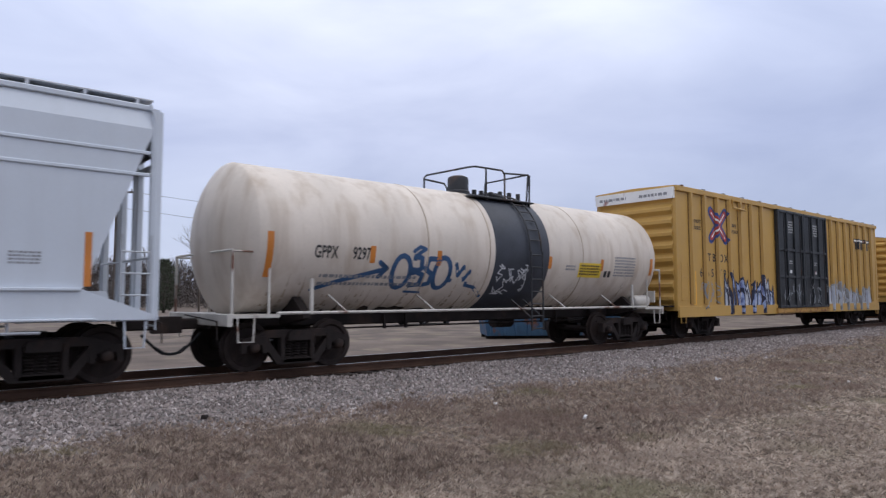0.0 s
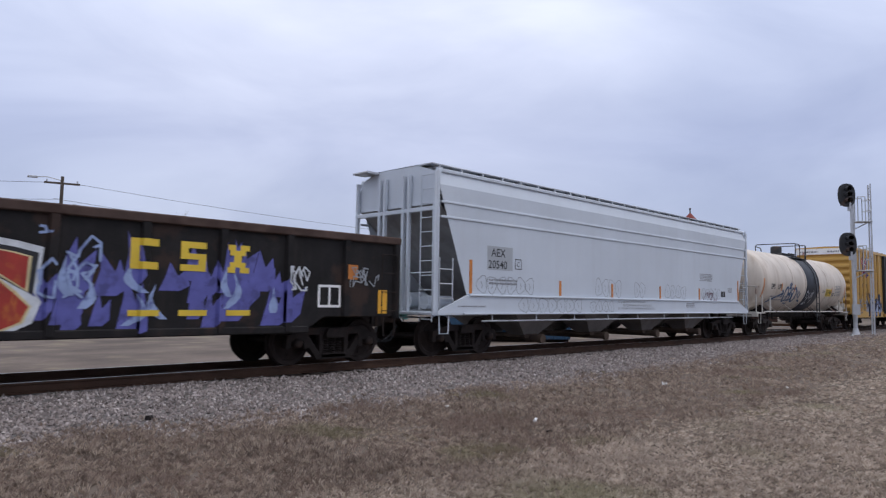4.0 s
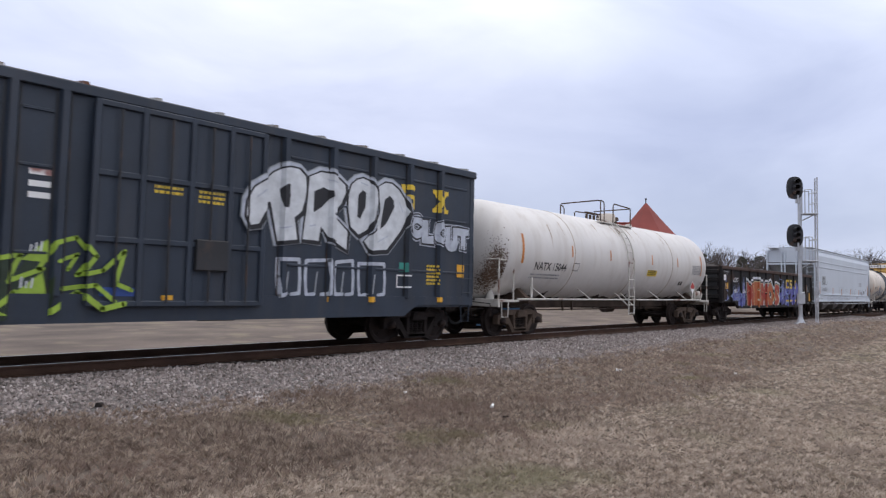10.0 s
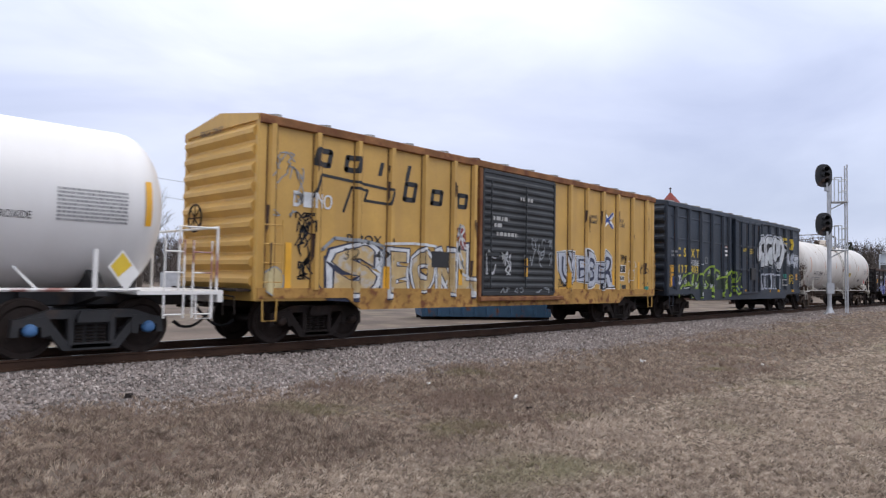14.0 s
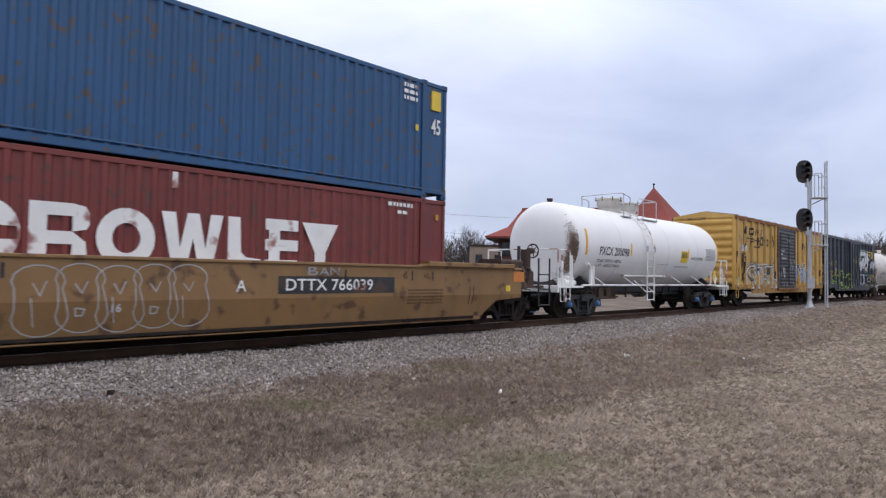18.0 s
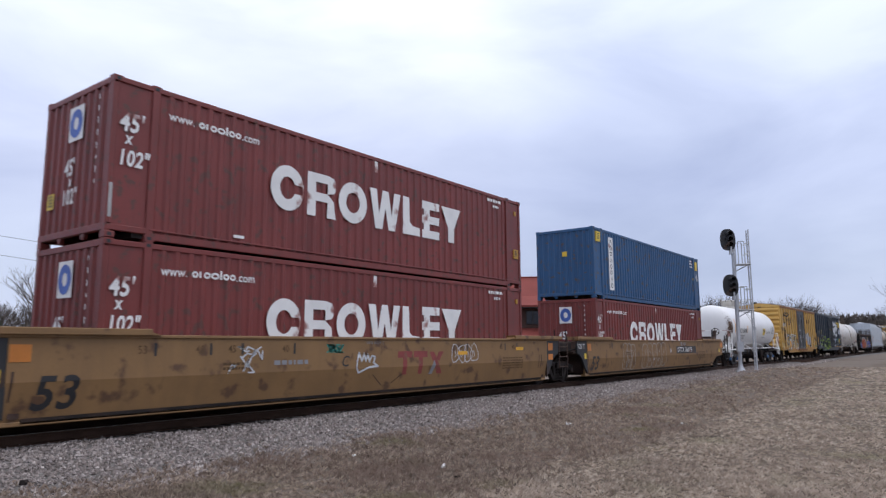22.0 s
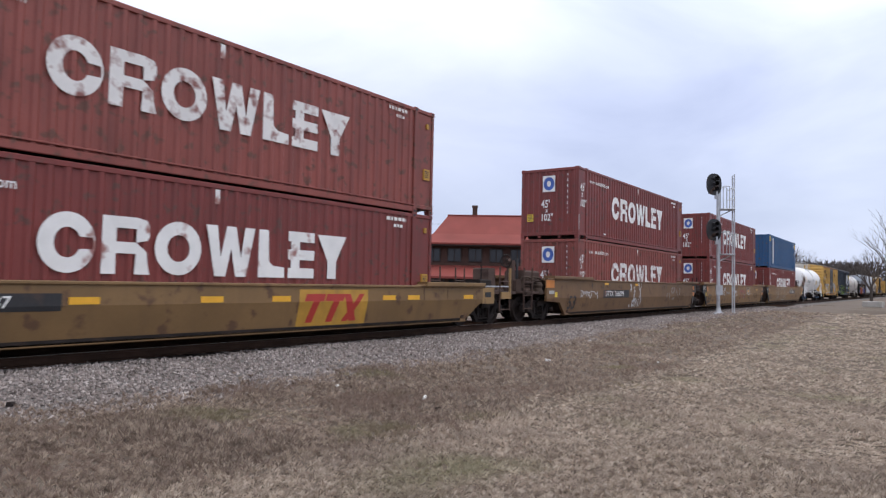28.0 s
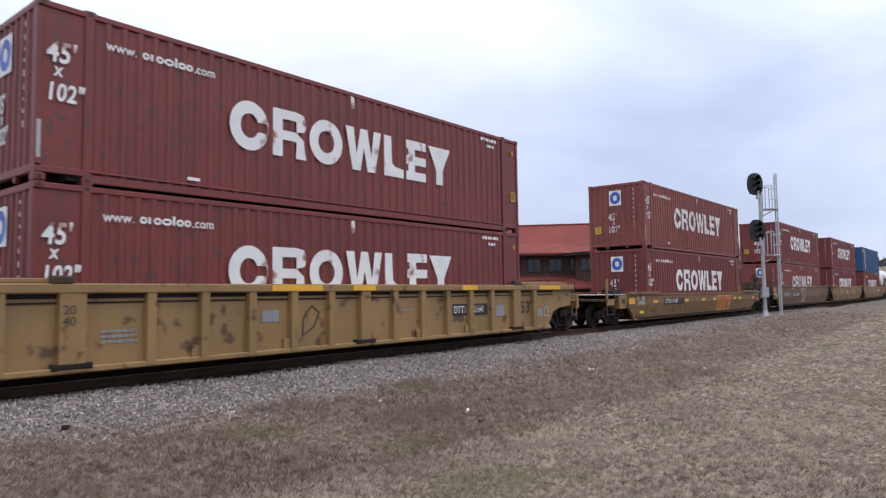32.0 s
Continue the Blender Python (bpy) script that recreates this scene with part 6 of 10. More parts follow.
# ---- covered hopper ----
def hopper_car():
    u, w, half = -5.6, 1.5, 9.22
    rng = random.Random(4)
    car = roll(thing("hopper_car", "pale grey covered hopper car with faint outline graffiti", "hopper car", "cars of the train"), u)
    zr, zs = 4.42, 1.5

    def section(x0, x1, inset=0.0):
        return [(-w + inset, zs), (-w + 0.0, 3.0), (-w + 0.02, zr - 0.35), (-w + 0.12, zr), (-0.75, zr + 0.22), (0.75, zr + 0.22), (w - 0.12, zr), (w - 0.02, zr - 0.35), (w, 3.0), (w - inset, zs)]
    # side sheets: trapezoid ends that slope in towards the hoppers
    prof = [(-w, zs), (-w, zr - 0.35), (-w + 0.12, zr), (-0.75, zr + 0.2), (0.75, zr + 0.2), (w - 0.12, zr), (w, zr - 0.35), (w, zs)]
    m = M()
    n = len(prof)
    x_at = lambda z: half - 0.08 if z > 3.62 else half - 0.08 - (3.62 - z) * 0.46
    vs = [(-x_at(z), y, z) for y, z in prof] + [(x_at(z), y, z) for y, z in prof]
    fs = [(i, i + 1, n + i + 1, n + i) for i in range(n - 1)]
    m.add(vs, fs)
    part("hull", m, HOPPER, car)
    for s in (-1, 1):
        e = M()
        x = s * (half - 0.10)
        e.prism([(-w + 0.02, 3.62), (-w + 0.02, zr - 0.35), (-w + 0.14, zr - 0.02), (-0.75, zr + 0.18), (0.75, zr + 0.18), (w - 0.14, zr - 0.02), (w - 0.02, zr - 0.35), (w - 0.02, 3.62)], x - 0.03, x + 0.03, "x")
        part("end_sheet", e, HOPPER, car)
        e = M()
        e.add([(x, -w + 0.03, 3.62), (x, w - 0.03, 3.62), (s * (half - 3.1), w - 0.03, 1.1), (s * (half - 3.1), -w + 0.03, 1.1)], [(0, 1, 2, 3)])
        e.add([(x - s * 0.05, -w + 0.03, 3.62), (x - s * 0.05, w - 0.03, 3.62), (s * (half - 3.15), w - 0.03, 1.1), (s * (half - 3.15), -w + 0.03, 1.1)], [(3, 2, 1, 0)])
        part("slope_sheet", e, HOPSLOPE, car)
        for y in (-w + 0.04, -0.55, -0.35, 0.35, 0.55, w - 0.04):
            part("end_post", M().box(s * half - 0.05, s * half + 0.05, y - 0.04, y + 0.04, 1.05, zr - 0.05, 0.01), HOPPER, car)
        part("end_beam", M().box(s * half - 0.04, s * half + 0.04, -w, w, 3.45, 3.55, 0.01), HOPPER, car)
        d = M()
        x0, x1 = sorted((s * (half + 0.06), s * (half - 1.9)))
        d.box(x0, x1, -w + 0.02, w - 0.02, 1.0, 1.08, 0.015)
        part("end_platform", d, HOPPER, car)
        ladder(car, s * (half + 0.03), -w + 0.28, 0.85, zr - 0.1, HOPPER, 0.42, 0.34, "y", "end_ladder")
        ladder(car, s * (half - 0.32), -w - 0.03, 1.0, 2.35, GREYRAIL, 0.44, 0.34, "x", "side_ladder")
        r = M()
        r.tube([(s * (half - 0.06), -w, 1.0), (s * (half - 0.06), -w, zr - 0.25), (s * (half - 0.16), -w, zr + 0.05)], 0.022, 6)
        r.tube([(s * (half - 0.06), w, 1.0), (s * (half - 0.06), w, zr - 0.25), (s * (half - 0.16), w, zr + 0.05)], 0.022, 6)
        r.tube([(s * (half - 0.06), -w, 2.0), (s * (half - 0.06), w, 2.0)], 0.02, 6)
        part("end_handrail", r, HOPPER, car)
        truck(car, s * 7.75)
        coupler(car, s * (half + 0.05), s)
        stirrup(car, s * (half - 0.3), -w, 1.0, HOPPER)
        b = M()
        b.cyl((s * (half - 0.7), 0.25, 1.35), (s * (half - 1.3), 0.25, 1.35), 0.2, 16)
        b.cyl((s * (half - 0.5), -0.6, 1.3), (s * (half - 1.4), -0.6, 1.3), 0.17, 16)
        part("brake_reservoir", b, HOPPER, car, "white brake reservoirs on the end platform", True)
        part("roof_end_step", M().box(*sorted((s * (half - 0.1), s * (half + 0.32))), 0.7, 1.3, 4.55, 4.60, 0.01), GALV, car)
        part("corner_tube", M().box(*sorted((s * (half - 0.12), s * (half + 0.0))), -w - 0.01, -w + 0.07, 1.02, zr - 0.02, 0.02), HOPPER, car)
    for s in (-1, 1):
        m = M()
        m.prism([(-half + 0.05, 1.02), (-half + 0.05, 1.1), (-half + 1.1, 1.5), (half - 1.1, 1.5), (half - 0.05, 1.1), (half - 0.05, 1.02)], *sorted((s * (w - 0.02), s * (w + 0.05))))
        m.box(-half + 0.9, half - 0.9, *sorted((s * (w - 0.03), s * (w + 0.10))), 1.02, 1.06, 0.01)
        m.box(-half + 1.1, half - 1.1, *sorted((s * (w - 0.03), s * (w + 0.09))), 1.46, 1.51, 0.01)
        part("side_sill", m, HOPPER, car)
        for z in (3.315, 3.67):
            part("side_rib", M().box(-half + 0.15, half - 0.15, *sorted((s * (w - 0.02), s * (w + 0.025))), z - 0.03, z + 0.03, 0.012), HOPPER, car)
        part("roof_rail", M().box(-half + 0.1, half - 0.1, *sorted((s * (w - 0.13), s * (w - 0.06))), zr - 0.04, zr + 0.05, 0.015), HOPPER, car)
        g = M()
        g.tube([(-half + 1.6, s * (w + 0.02), 0.86), (half - 1.6, s * (w + 0.02), 0.86)], 0.022, 5)
        for i in range(9):
            x = -half + 2 + (2 * half - 4) * i / 8
            g.tube([(x, s * (w + 0.02), 0.84), (x, s * w, 1.04)], 0.02, 5)
        part("pipe_run", g, GREYRAIL, car)
    rb = M()
    for y in (-1.05, 1.05):
        rb.box(-half + 0.05, half - 0.05, y - 0.24, y + 0.24, 4.58, 4.61, 0.008)
        for i in range(24):
            x = -half + 0.3 + (2 * half - 0.6) * i / 23
            rb.box(x - 0.025, x + 0.025, y - 0.24, y + 0.24, 4.4, 4.585)
    part("running_board", rb, GALV, car, "galvanised grating walkway along the roof")
    for i in range(8):
        x = -half + 1.3 + (2 * half - 2.6) * i / 7
        part("roof_hatch", M().lathe([(0.0, 4.78), (0.30, 4.76), (0.38, 4.70), (0.38, 4.58)], (x, 0, 0), "z", 18), HOPPER, car, "", True)
    for i in range(4):
        x = -4.9 + 9.8 * i / 3
        h = M()
        t, b0 = 1.15, 0.28
        for y0, y1 in ((-1.35, 0.0), (0.0, 1.35)):
            yc = (y0 + y1) / 2
            top = [(x - 1.25, y0, 1.12), (x + 1.25, y0, 1.12), (x + 1.25, y1, 1.12), (x - 1.25, y1, 1.12)]
            bot = [(x - 0.28, yc - 0.25, 0.42), (x + 0.28, yc - 0.25, 0.42), (x + 0.28, yc + 0.25, 0.42), (x - 0.28, yc + 0.25, 0.42)]
            h.add(top + bot, [(0, 1, 5, 4), (1, 2, 6, 5), (2, 3, 7, 6), (3, 0, 4, 7), (4, 5, 6, 7)])
        part("discharge_hopper", h, HOPDK, car)
        o = M()
        o.cyl((x, -1.25, 0.34), (x, 1.25, 0.34), 0.1, 12)
        o.box(x - 0.3, x + 0.3, -0.95, 0.95, 0.34, 0.46, 0.03)
        part("outlet_pipe", o, IRONLT, car, "", True)
        part("outlet_cap", M().cyl((x, -1.36, 0.34), (x, -1.25, 0.34), 0.13, 14), IRONLT, car, "dusty grey outlet cap", True)
    p = face_near(w + 0.004)
    part("grey_number_panel", rect(M(), p, -7.42, -6.42, 2.14, 2.74), HOPPATCH, car, "grey painted panel behind the car number")
    p2 = face_near(w + 0.008)
    part("car_number", M().text("AEX", p2, -7.27, 2.48, 0.29, 0.008).text("20540", p2, -7.38, 2.18, 0.29, 0.008), INK, car)
    part("class_box", stroke(M(), p2, [(-6.32, 2.2), (-6.06, 2.2), (-6.06, 2.45), (-6.32, 2.45), (-6.32, 2.2)], 0.02).text("C", p2, -6.26, 2.26, 0.18), INK, car)
    for x in (-13.62, -9.9, -7.15, -4.05, -1.0, 2.62):
        x = x - u
        hi = 2.35 if abs(x) > 7 else 1.95
        part("reflector_strip", M().box(x - 0.05, x + 0.05, -w - 0.008, -w + 0.002, 1.53, hi), ORANGE, car)
    sp = M()
    fine_print(sp, p, -12.95 - u, 1.86, 2, 0.05, rng, 1.1)
    fine_print(sp, p, -0.95 - u, 2.48, 5, 0.035, rng, 1.1)
    fine_print(sp, p, 1.6 - u, 2.0, 4, 0.03, rng, 0.4)
    part("small_print", sp, GREYINK, car)
    ps = face_near(w + 0.055)
    sl = M()
    sl.text("NOTE: THIS CAR HAS FOUR COMPARTMENTS", ps, -6.9 - u, 1.36, 0.085, 0.002)
    sl.text("CAR EQUIPPED WITH 2/10 PNEUMATIC OUTLETS", ps, -6.6 - u, 1.26, 0.085, 0.002)
    sl.text("CAUTION: REMOVE BOTH CAPS BEFORE OPERATING OUTLETS", ps, -6.9 - u, 1.16, 0.085, 0.002)
    fine_print(sl, ps, -2.2 - u, 1.36, 3, 0.035, rng, 0.7)
    fine_print(sl, ps, -14.1 - u, 1.2, 1, 0.035, rng, 1.0)
    part("sill_lettering", sl, GREYINK, car, "stencilled notes along the side sill")
    part("stencil_block", rect(rect(M(), p, 0.95 - u, 1.12 - u, 1.66, 1.88), p, 1.16 - u, 1.33 - u, 1.66, 1.88), INK, car)
    g = M()
    for a0, a1, lo, hi, kk in ((-13.4, -11.1, 1.55, 1.98, 6), (-8.1, -6.6, 1.55, 2.08, 4), (-5.8, -5.1, 1.56, 2.05, 2), (-3.7, -2.1, 1.55, 2.0, 4), (-0.8, 0.9, 1.55, 1.95, 5)):
        for i in range(kk):
            c = a0 + (a1 - a0) * (i + 0.5) / kk - u
            ww, hh = (a1 - a0) / kk * 0.5, (hi - lo) / 2
            bubble(g, p, c, (lo + hi) / 2, ww, hh, 0.018, rng)
    part("outline_graffiti", g, SPRAY["grey"], car, "thin outline graffiti letters")
    g = M()
    for i in range(7):
        bubble(g, ps, -11.6 - u + i * 0.42, 1.27, 0.2, 0.2, 0.016, rng)
    for i in range(4):
        bubble(g, ps, -8.3 - u + i * 0.34, 1.24, 0.16, 0.16, 0.016, rng)
    part("outline_graffiti", g, SPRAY["grey"], car)
    part("scribble", scribble(M(), face_near(w + 0.010), -0.7 - u, 0.55 - u, 1.53, 1.8, 9, 0.02, rng), SPRAY["maroon"], car, "purple paint scribble")


def bubble(m, place, a, b, rx, ry, w, rng):
    """One hollow, lumpy letter outline."""
    ph = rng.uniform(0, 6)
    pts = []
    for i in range(13):
        t = 2 * math.pi * i / 12
        k = 1 + 0.16 * math.sin(3 * t + ph)
        pts.append((a + rx * k * math.cos(t), b + ry * k * math.sin(t)))
    stroke(m, place, pts, w)
    stroke(m, place, [(a - rx * 0.2, b + ry * 0.3), (a + rx * 0.1, b - ry * 0.1), (a - rx * 0.1, b - ry * 0.45)], w)


# ---- gondola ----
def gondola():
    u, w, half, z0, z1 = -24.07, 1.50, 8.12, 0.70, 2.60
    rng = random.Random(5)
    car = roll(thing("gondola_car", "worn black gondola car with red and violet graffiti", "gondola car", "cars of the train"), u)
    for s in (-1, 1):
        m = M()
        m.prism([(-half, 1.0), (-half, z1), (half, z1), (half, 1.0), (half - 1.9, 1.0), (half - 2.4, z0), (-half + 2.4, z0), (-half + 1.9, 1.0)], *sorted((s * (w - 0.08), s * (w - 0.02))))
        part("side_sheet", m, GOND, car)
        t = M()
        t.box(-half - 0.02, half + 0.02, *sorted((s * (w - 0.12), s * (w + 0.06))), z1 - 0.06, z1 + 0.10, 0.02)
        part("top_chord", t, RUSTBROWN, car, "rusty, battered top chord")
        b = M()
        b.box(-half + 2.3, half - 2.3, *sorted((s * (w - 0.1), s * (w + 0.03))), z0 - 0.02, z0 + 0.12, 0.02)
        part("side_sill", b, GOND, car)
        for i in range(13):
            x = -half + 0.06 + (2 * half - 0.12) * i / 12
            zb = 1.0 if abs(x) > half - 2 else z0 + 0.02
            part("side_stake", M().prism([(x - 0.09, -w + 0.02), (x - 0.06, -w - 0.05), (x + 0.06, -w - 0.05), (x + 0.09, -w + 0.02)] if s < 0 else [(x - 0.09, w - 0.02), (x - 0.06, w + 0.05), (x + 0.06, w + 0.05), (x + 0.09, w - 0.02)], zb, z1 - 0.05, "z"), GOND, car)
        e = M()
        x = s * (half - 0.04)
        e.box(x - 0.03, x + 0.03, -w + 0.02, w - 0.02, 1.0, z1 + 0.05)
        part("end_wall", e, GOND, car)
        for z in (1.25, 1.65, 2.05, 2.42):
            part("end_rib", M().prism([(x + s * 0.02, z - 0.11), (x + s * 0.15, z - 0.07), (x + s * 0.15, z + 0.07), (x + s * 0.02, z + 0.11)], -w + 0.1, w - 0.1), GOND, car)
        for y in (-w - 0.03, w - 0.1):
            part("corner_post", M().box(x - 0.08, x + 0.08, y, y + 0.13, 0.95, z1 + 0.06, 0.02), GOND, car)
        truck(car, s * 6.75, IRON)
        coupler(car, s * half, s)
        stirrup(car, s * (half - 0.25), -w, 1.0, IRON)
        ladder(car, s * (half - 0.3), -w - 0.07, 1.05, 2.3, IRON, 0.42, 0.4, "x", "grab_iron_set", 0.012)
    fl = M()
    fl.box(-half + 0.05, half - 0.05, -w + 0.07, w - 0.07, 0.98, 1.05)
    fl.box(-half, half, -0.32, 0.32, 0.72, 0.98, 0.02)
    part("floor_and_sill", fl, IRON, car)
    # scrap load seen above the side
    lump = M()
    for i in range(70):
        x, y = rng.uniform(-half + 0.6, half - 0.6), rng.uniform(-1.2, 1.2)
        z = 2.18 + rng.uniform(-0.1, 0.45)
        a, l2 = rng.uniform(0, 3.1), rng.uniform(0.2, 0.9)
        dx, dy = math.cos(a) * l2, math.sin(a) * min(0.4, l2)
        if abs(x + dx) < half - 0.3 and abs(x - dx) < half - 0.3:
            lump.tube([(x - dx, max(-1.3, min(1.3, y - dy)), z - 0.25), (x + dx, max(-1.3, min(1.3, y + dy)), z + rng.uniform(-0.15, 0.1))], rng.uniform(0.05, 0.12), 5)
    lump.box(-half + 0.2, half - 0.2, -w + 0.1, w - 0.1, 1.05, 2.15)
    lump.prism([(-26.9 - u, 2.5), (-26.75 - u, 2.92), (-26.5 - u, 2.95), (-26.2 - u, 2.5)], -0.9, -0.84)
    lump.prism([(-22.5 - u, 2.4), (-22.4 - u, 2.75), (-21.1 - u, 2.62), (-20.4 - u, 2.4)], -1.2, -1.12)
    part("scrap_load", lump, IRONLT, car, "rusty scrap metal load")
    side = Side(car, [-half + 0.06 + (2 * half - 0.12) * i / 12 for i in range(13)], w - 0.02, w + 0.05, 0.06, 0.09)
    pt = side.on
    # curling flames left of the big letters, a violet field under and beyond them
    spots = [(rng.uniform(-6.6, -4.7), rng.uniform(0.75, 1.5), rng.uniform(0.10, 0.2), rng.uniform(0.45, 0.8), rng.uniform(-0.3, 0.3)) for _ in range(17)]
    spots += [(-7.25, 1.5, 0.12, 0.75, -0.25), (-7.5, 1.0, 0.22, 0.3, 0.35), (-4.95, 1.4, 0.16, 0.95, 0.05), (-4.75, 1.3, 0.14, 0.7, -0.1)]
    spots = [(x, max(y, 1.06) if x < -half + 2.35 else y, w2, h2, k) for x, y, w2, h2, k in spots]
    for i in range(16):
        field = flame(M(), pt(0), rng.uniform(-5.6, -4.75), rng.uniform(0.85, 1.25), rng.uniform(0.12, 0.3), rng.uniform(0.12, 0.3), rng)
        side.put("violet_field", field, SPRAY["violet"], "violet sprayed background")
    for i in range(30):
        field = flame(M(), pt(0), rng.uniform(1.2, 5.6), rng.uniform(0.95, 2.0), rng.uniform(0.15, 0.34), rng.uniform(0.2, 0.5), rng)
        side.put("violet_field", field, SPRAY["violet"])
    for x, y, w2, h2, k in spots:
        side.put("flame", lick(M(), pt(1), x, y, w2, h2, k), SPRAY["pale"], "pale blue sprayed flame")
        side.put("flame_core", lick(M(), pt(2), x, y + 0.04, w2 * 0.55, h2 * 0.8, k), SPRAY["violet"])
    for i in range(8):
        x = rng.uniform(1.3, 5.4)
        side.put("flame", lick(M(), pt(1), x, rng.uniform(0.8, 1.5), 0.12, rng.uniform(0.4, 0.7), rng.uniform(-0.3, 0.3)), SPRAY["pale"])
    # five big sprayed block letters with white tops
    x0, x1 = -4.5, 1.1
    wd = (x1 - x0) / 5
    for k, ch in enumerate("MEMOS"):
        a0, a1 = x0 + wd * k + 0.05, x0 + wd * (k + 1) - 0.03
        b0, b1 = 0.74, 1.98 + 0.05 * (k % 2)
        for bold, name, mt, lay, up in ((0.15, "graffiti_glow", SPRAY["white"], 3, 0.10), (0.125, "graffiti_edge", SPRAY["black"], 4, 0.03), (0.09, "graffiti_line", SPRAY["cream"], 5, 0.0), (0.072, "graffiti_letter", SPRAY["red" if k in (0, 2, 4) else "orange"], 6, 0.0)):
            m = sprayed(M(), ch, pt(lay), a0, a1, b0 + up * 0.5, b1 + up, bold, 0.072, 3 + k, 0.05, 0.04 * (k - 2))
            m.v = [(x, y, max(0.70, z)) for x, y, z in m.v]
            side.put(name, m, mt)
        m = M()
        for j in range(3):  # orange fade
            flame(m, pt(7), a0 + (a1 - a0) * (0.2 + 0.3 * j), 1.0 + 0.3 * rng.random(), 0.05, 0.22, rng)
        side.put("graffiti_fade", m, SPRAY["orange"])
    for i in range(3):  # the road's big yellow mark, as plain blocks
        a = 2.45 + i * 0.82
        lg = M()
        blocks = (((0, 0.5, 0.38, 0.5), (0, 0.16, 0.12, 0.38), (0, 0.5, 0, 0.12)), ((0, 0.5, 0.39, 0.5), (0, 0.15, 0.30, 0.39), (0, 0.5, 0.2, 0.30), (0.35, 0.5, 0.11, 0.2), (0, 0.5, 0, 0.11)), ((0, 0.2, 0.40, 0.5), (0.3, 0.5, 0.40, 0.5), (0.08, 0.25, 0.31, 0.40), (0.25, 0.42, 0.31, 0.40), (0.17, 0.33, 0.19, 0.31), (0.08, 0.25, 0.1, 0.19), (0.25, 0.42, 0.1, 0.19), (0, 0.2, 0, 0.1), (0.3, 0.5, 0, 0.1)))[i]
        for x0, x1, lo, hi in blocks:
            rect(lg, pt(3), a + x0 * 0.9, a + x1 * 0.9, 1.78 + lo, 1.78 + hi)
        side.put("yellow_emblem", lg, YELDEC, "blocky yellow painted emblem")
        side.put("yellow_bar", rect(M(), pt(3), a, a + 0.5, 1.02, 1.12), YELDEC)
    for body, a, b, s in (("CSXT", -6.54, 1.96, 1.0), ("486", -6.39, 1.44, 1.0), ("266", -5.17, 1.44, 1.0)):
        side.put("car_number", M().text(body, pt(8), a, b, 0.30, 0.016, sx=s), LETTER)
    side.put("small_print", M().text("INSIDE HEIGHT", pt(3), -7.78, 2.40, 0.11, 0.002), PALEINK)
    side.put("small_print", M().text("5-6", pt(3), -7.4, 2.28, 0.11, 0.002), PALEINK)
    side.put("small_print", M().text("LD LMT", pt(8), -6.2, 1.18, 0.11, 0.002), PALEINK)
    side.put("small_print", M().text("LT WT", pt(8), -6.2, 1.02, 0.11, 0.002), PALEINK)
    side.put("white_patch", rect(M(), pt(2), -7.86, -7.44, 2.02, 2.29), LETTER)
    side.put("amber_plate", rect(M(), pt(2), -7.53, -7.19, 1.62, 1.90), AMBER)
    side.put("amber_plate", rect(M(), pt(2), -8.0, -7.76, 1.06, 1.46), AMBER)
    side.put("amber_plate", rect(M(), pt(2), 7.57, 7.82, 1.05, 1.55), AMBER)
    side.put("amber_plate", rect(M(), pt(2), 6.72, 7.02, 1.75, 2.05), ORANGE)
    sq = M()
    stroke(sq, pt(3), [(6.07, 1.2), (6.57, 1.2), (6.57, 1.6), (6.07, 1.6), (6.07, 1.2)], 0.05)
    stroke(sq, pt(3), [(6.32, 1.2), (6.32, 1.6)], 0.05)
    side.put("stencil_frame", sq, LETTER)
    side.put("scribble", scribble(M(), pt(7), 1.15, 2.0, 1.3, 2.35, 10, 0.04, rng), SPRAY["pale"])
    side.put("scribble", scribble(M(), pt(7), 5.37, 5.87, 1.5, 1.95, 7, 0.03, rng), SPRAY["white"])
    side.put("scribble", scribble(M(), pt(7), 6.77, 7.57, 1.6, 2.0, 7, 0.025, rng), SPRAY["grey"])
    for z in (1.45, 1.85, 2.25):
        for y0, y1 in ((-1.3, -0.75), (0.75, 1.3)):
            part("end_pocket", M().box(-half - 0.005, -half + 0.03, y0, y1, z - 0.12, z + 0.12), BLACK, car)


def flame(m, place, a, b, w, h, rng):
    t = rng.uniform(-0.5, 0.5)
    pts = [(a - w, b - h), (a - w * 0.6, b + h * 0.2), (a - w * 0.3 + t * w, b + h * 1.1), (a + w * 0.1, b + h * 0.1), (a + w * 0.7 + t * w, b + h * 0.7), (a + w * 0.8, b - h * 0.6), (a + w * 0.2, b - h)]
    lim = [(x, min(2.5, max(0.74, y))) for x, y in pts]
    return m.add([place(x, y) for x, y in lim], [tuple(range(7))])
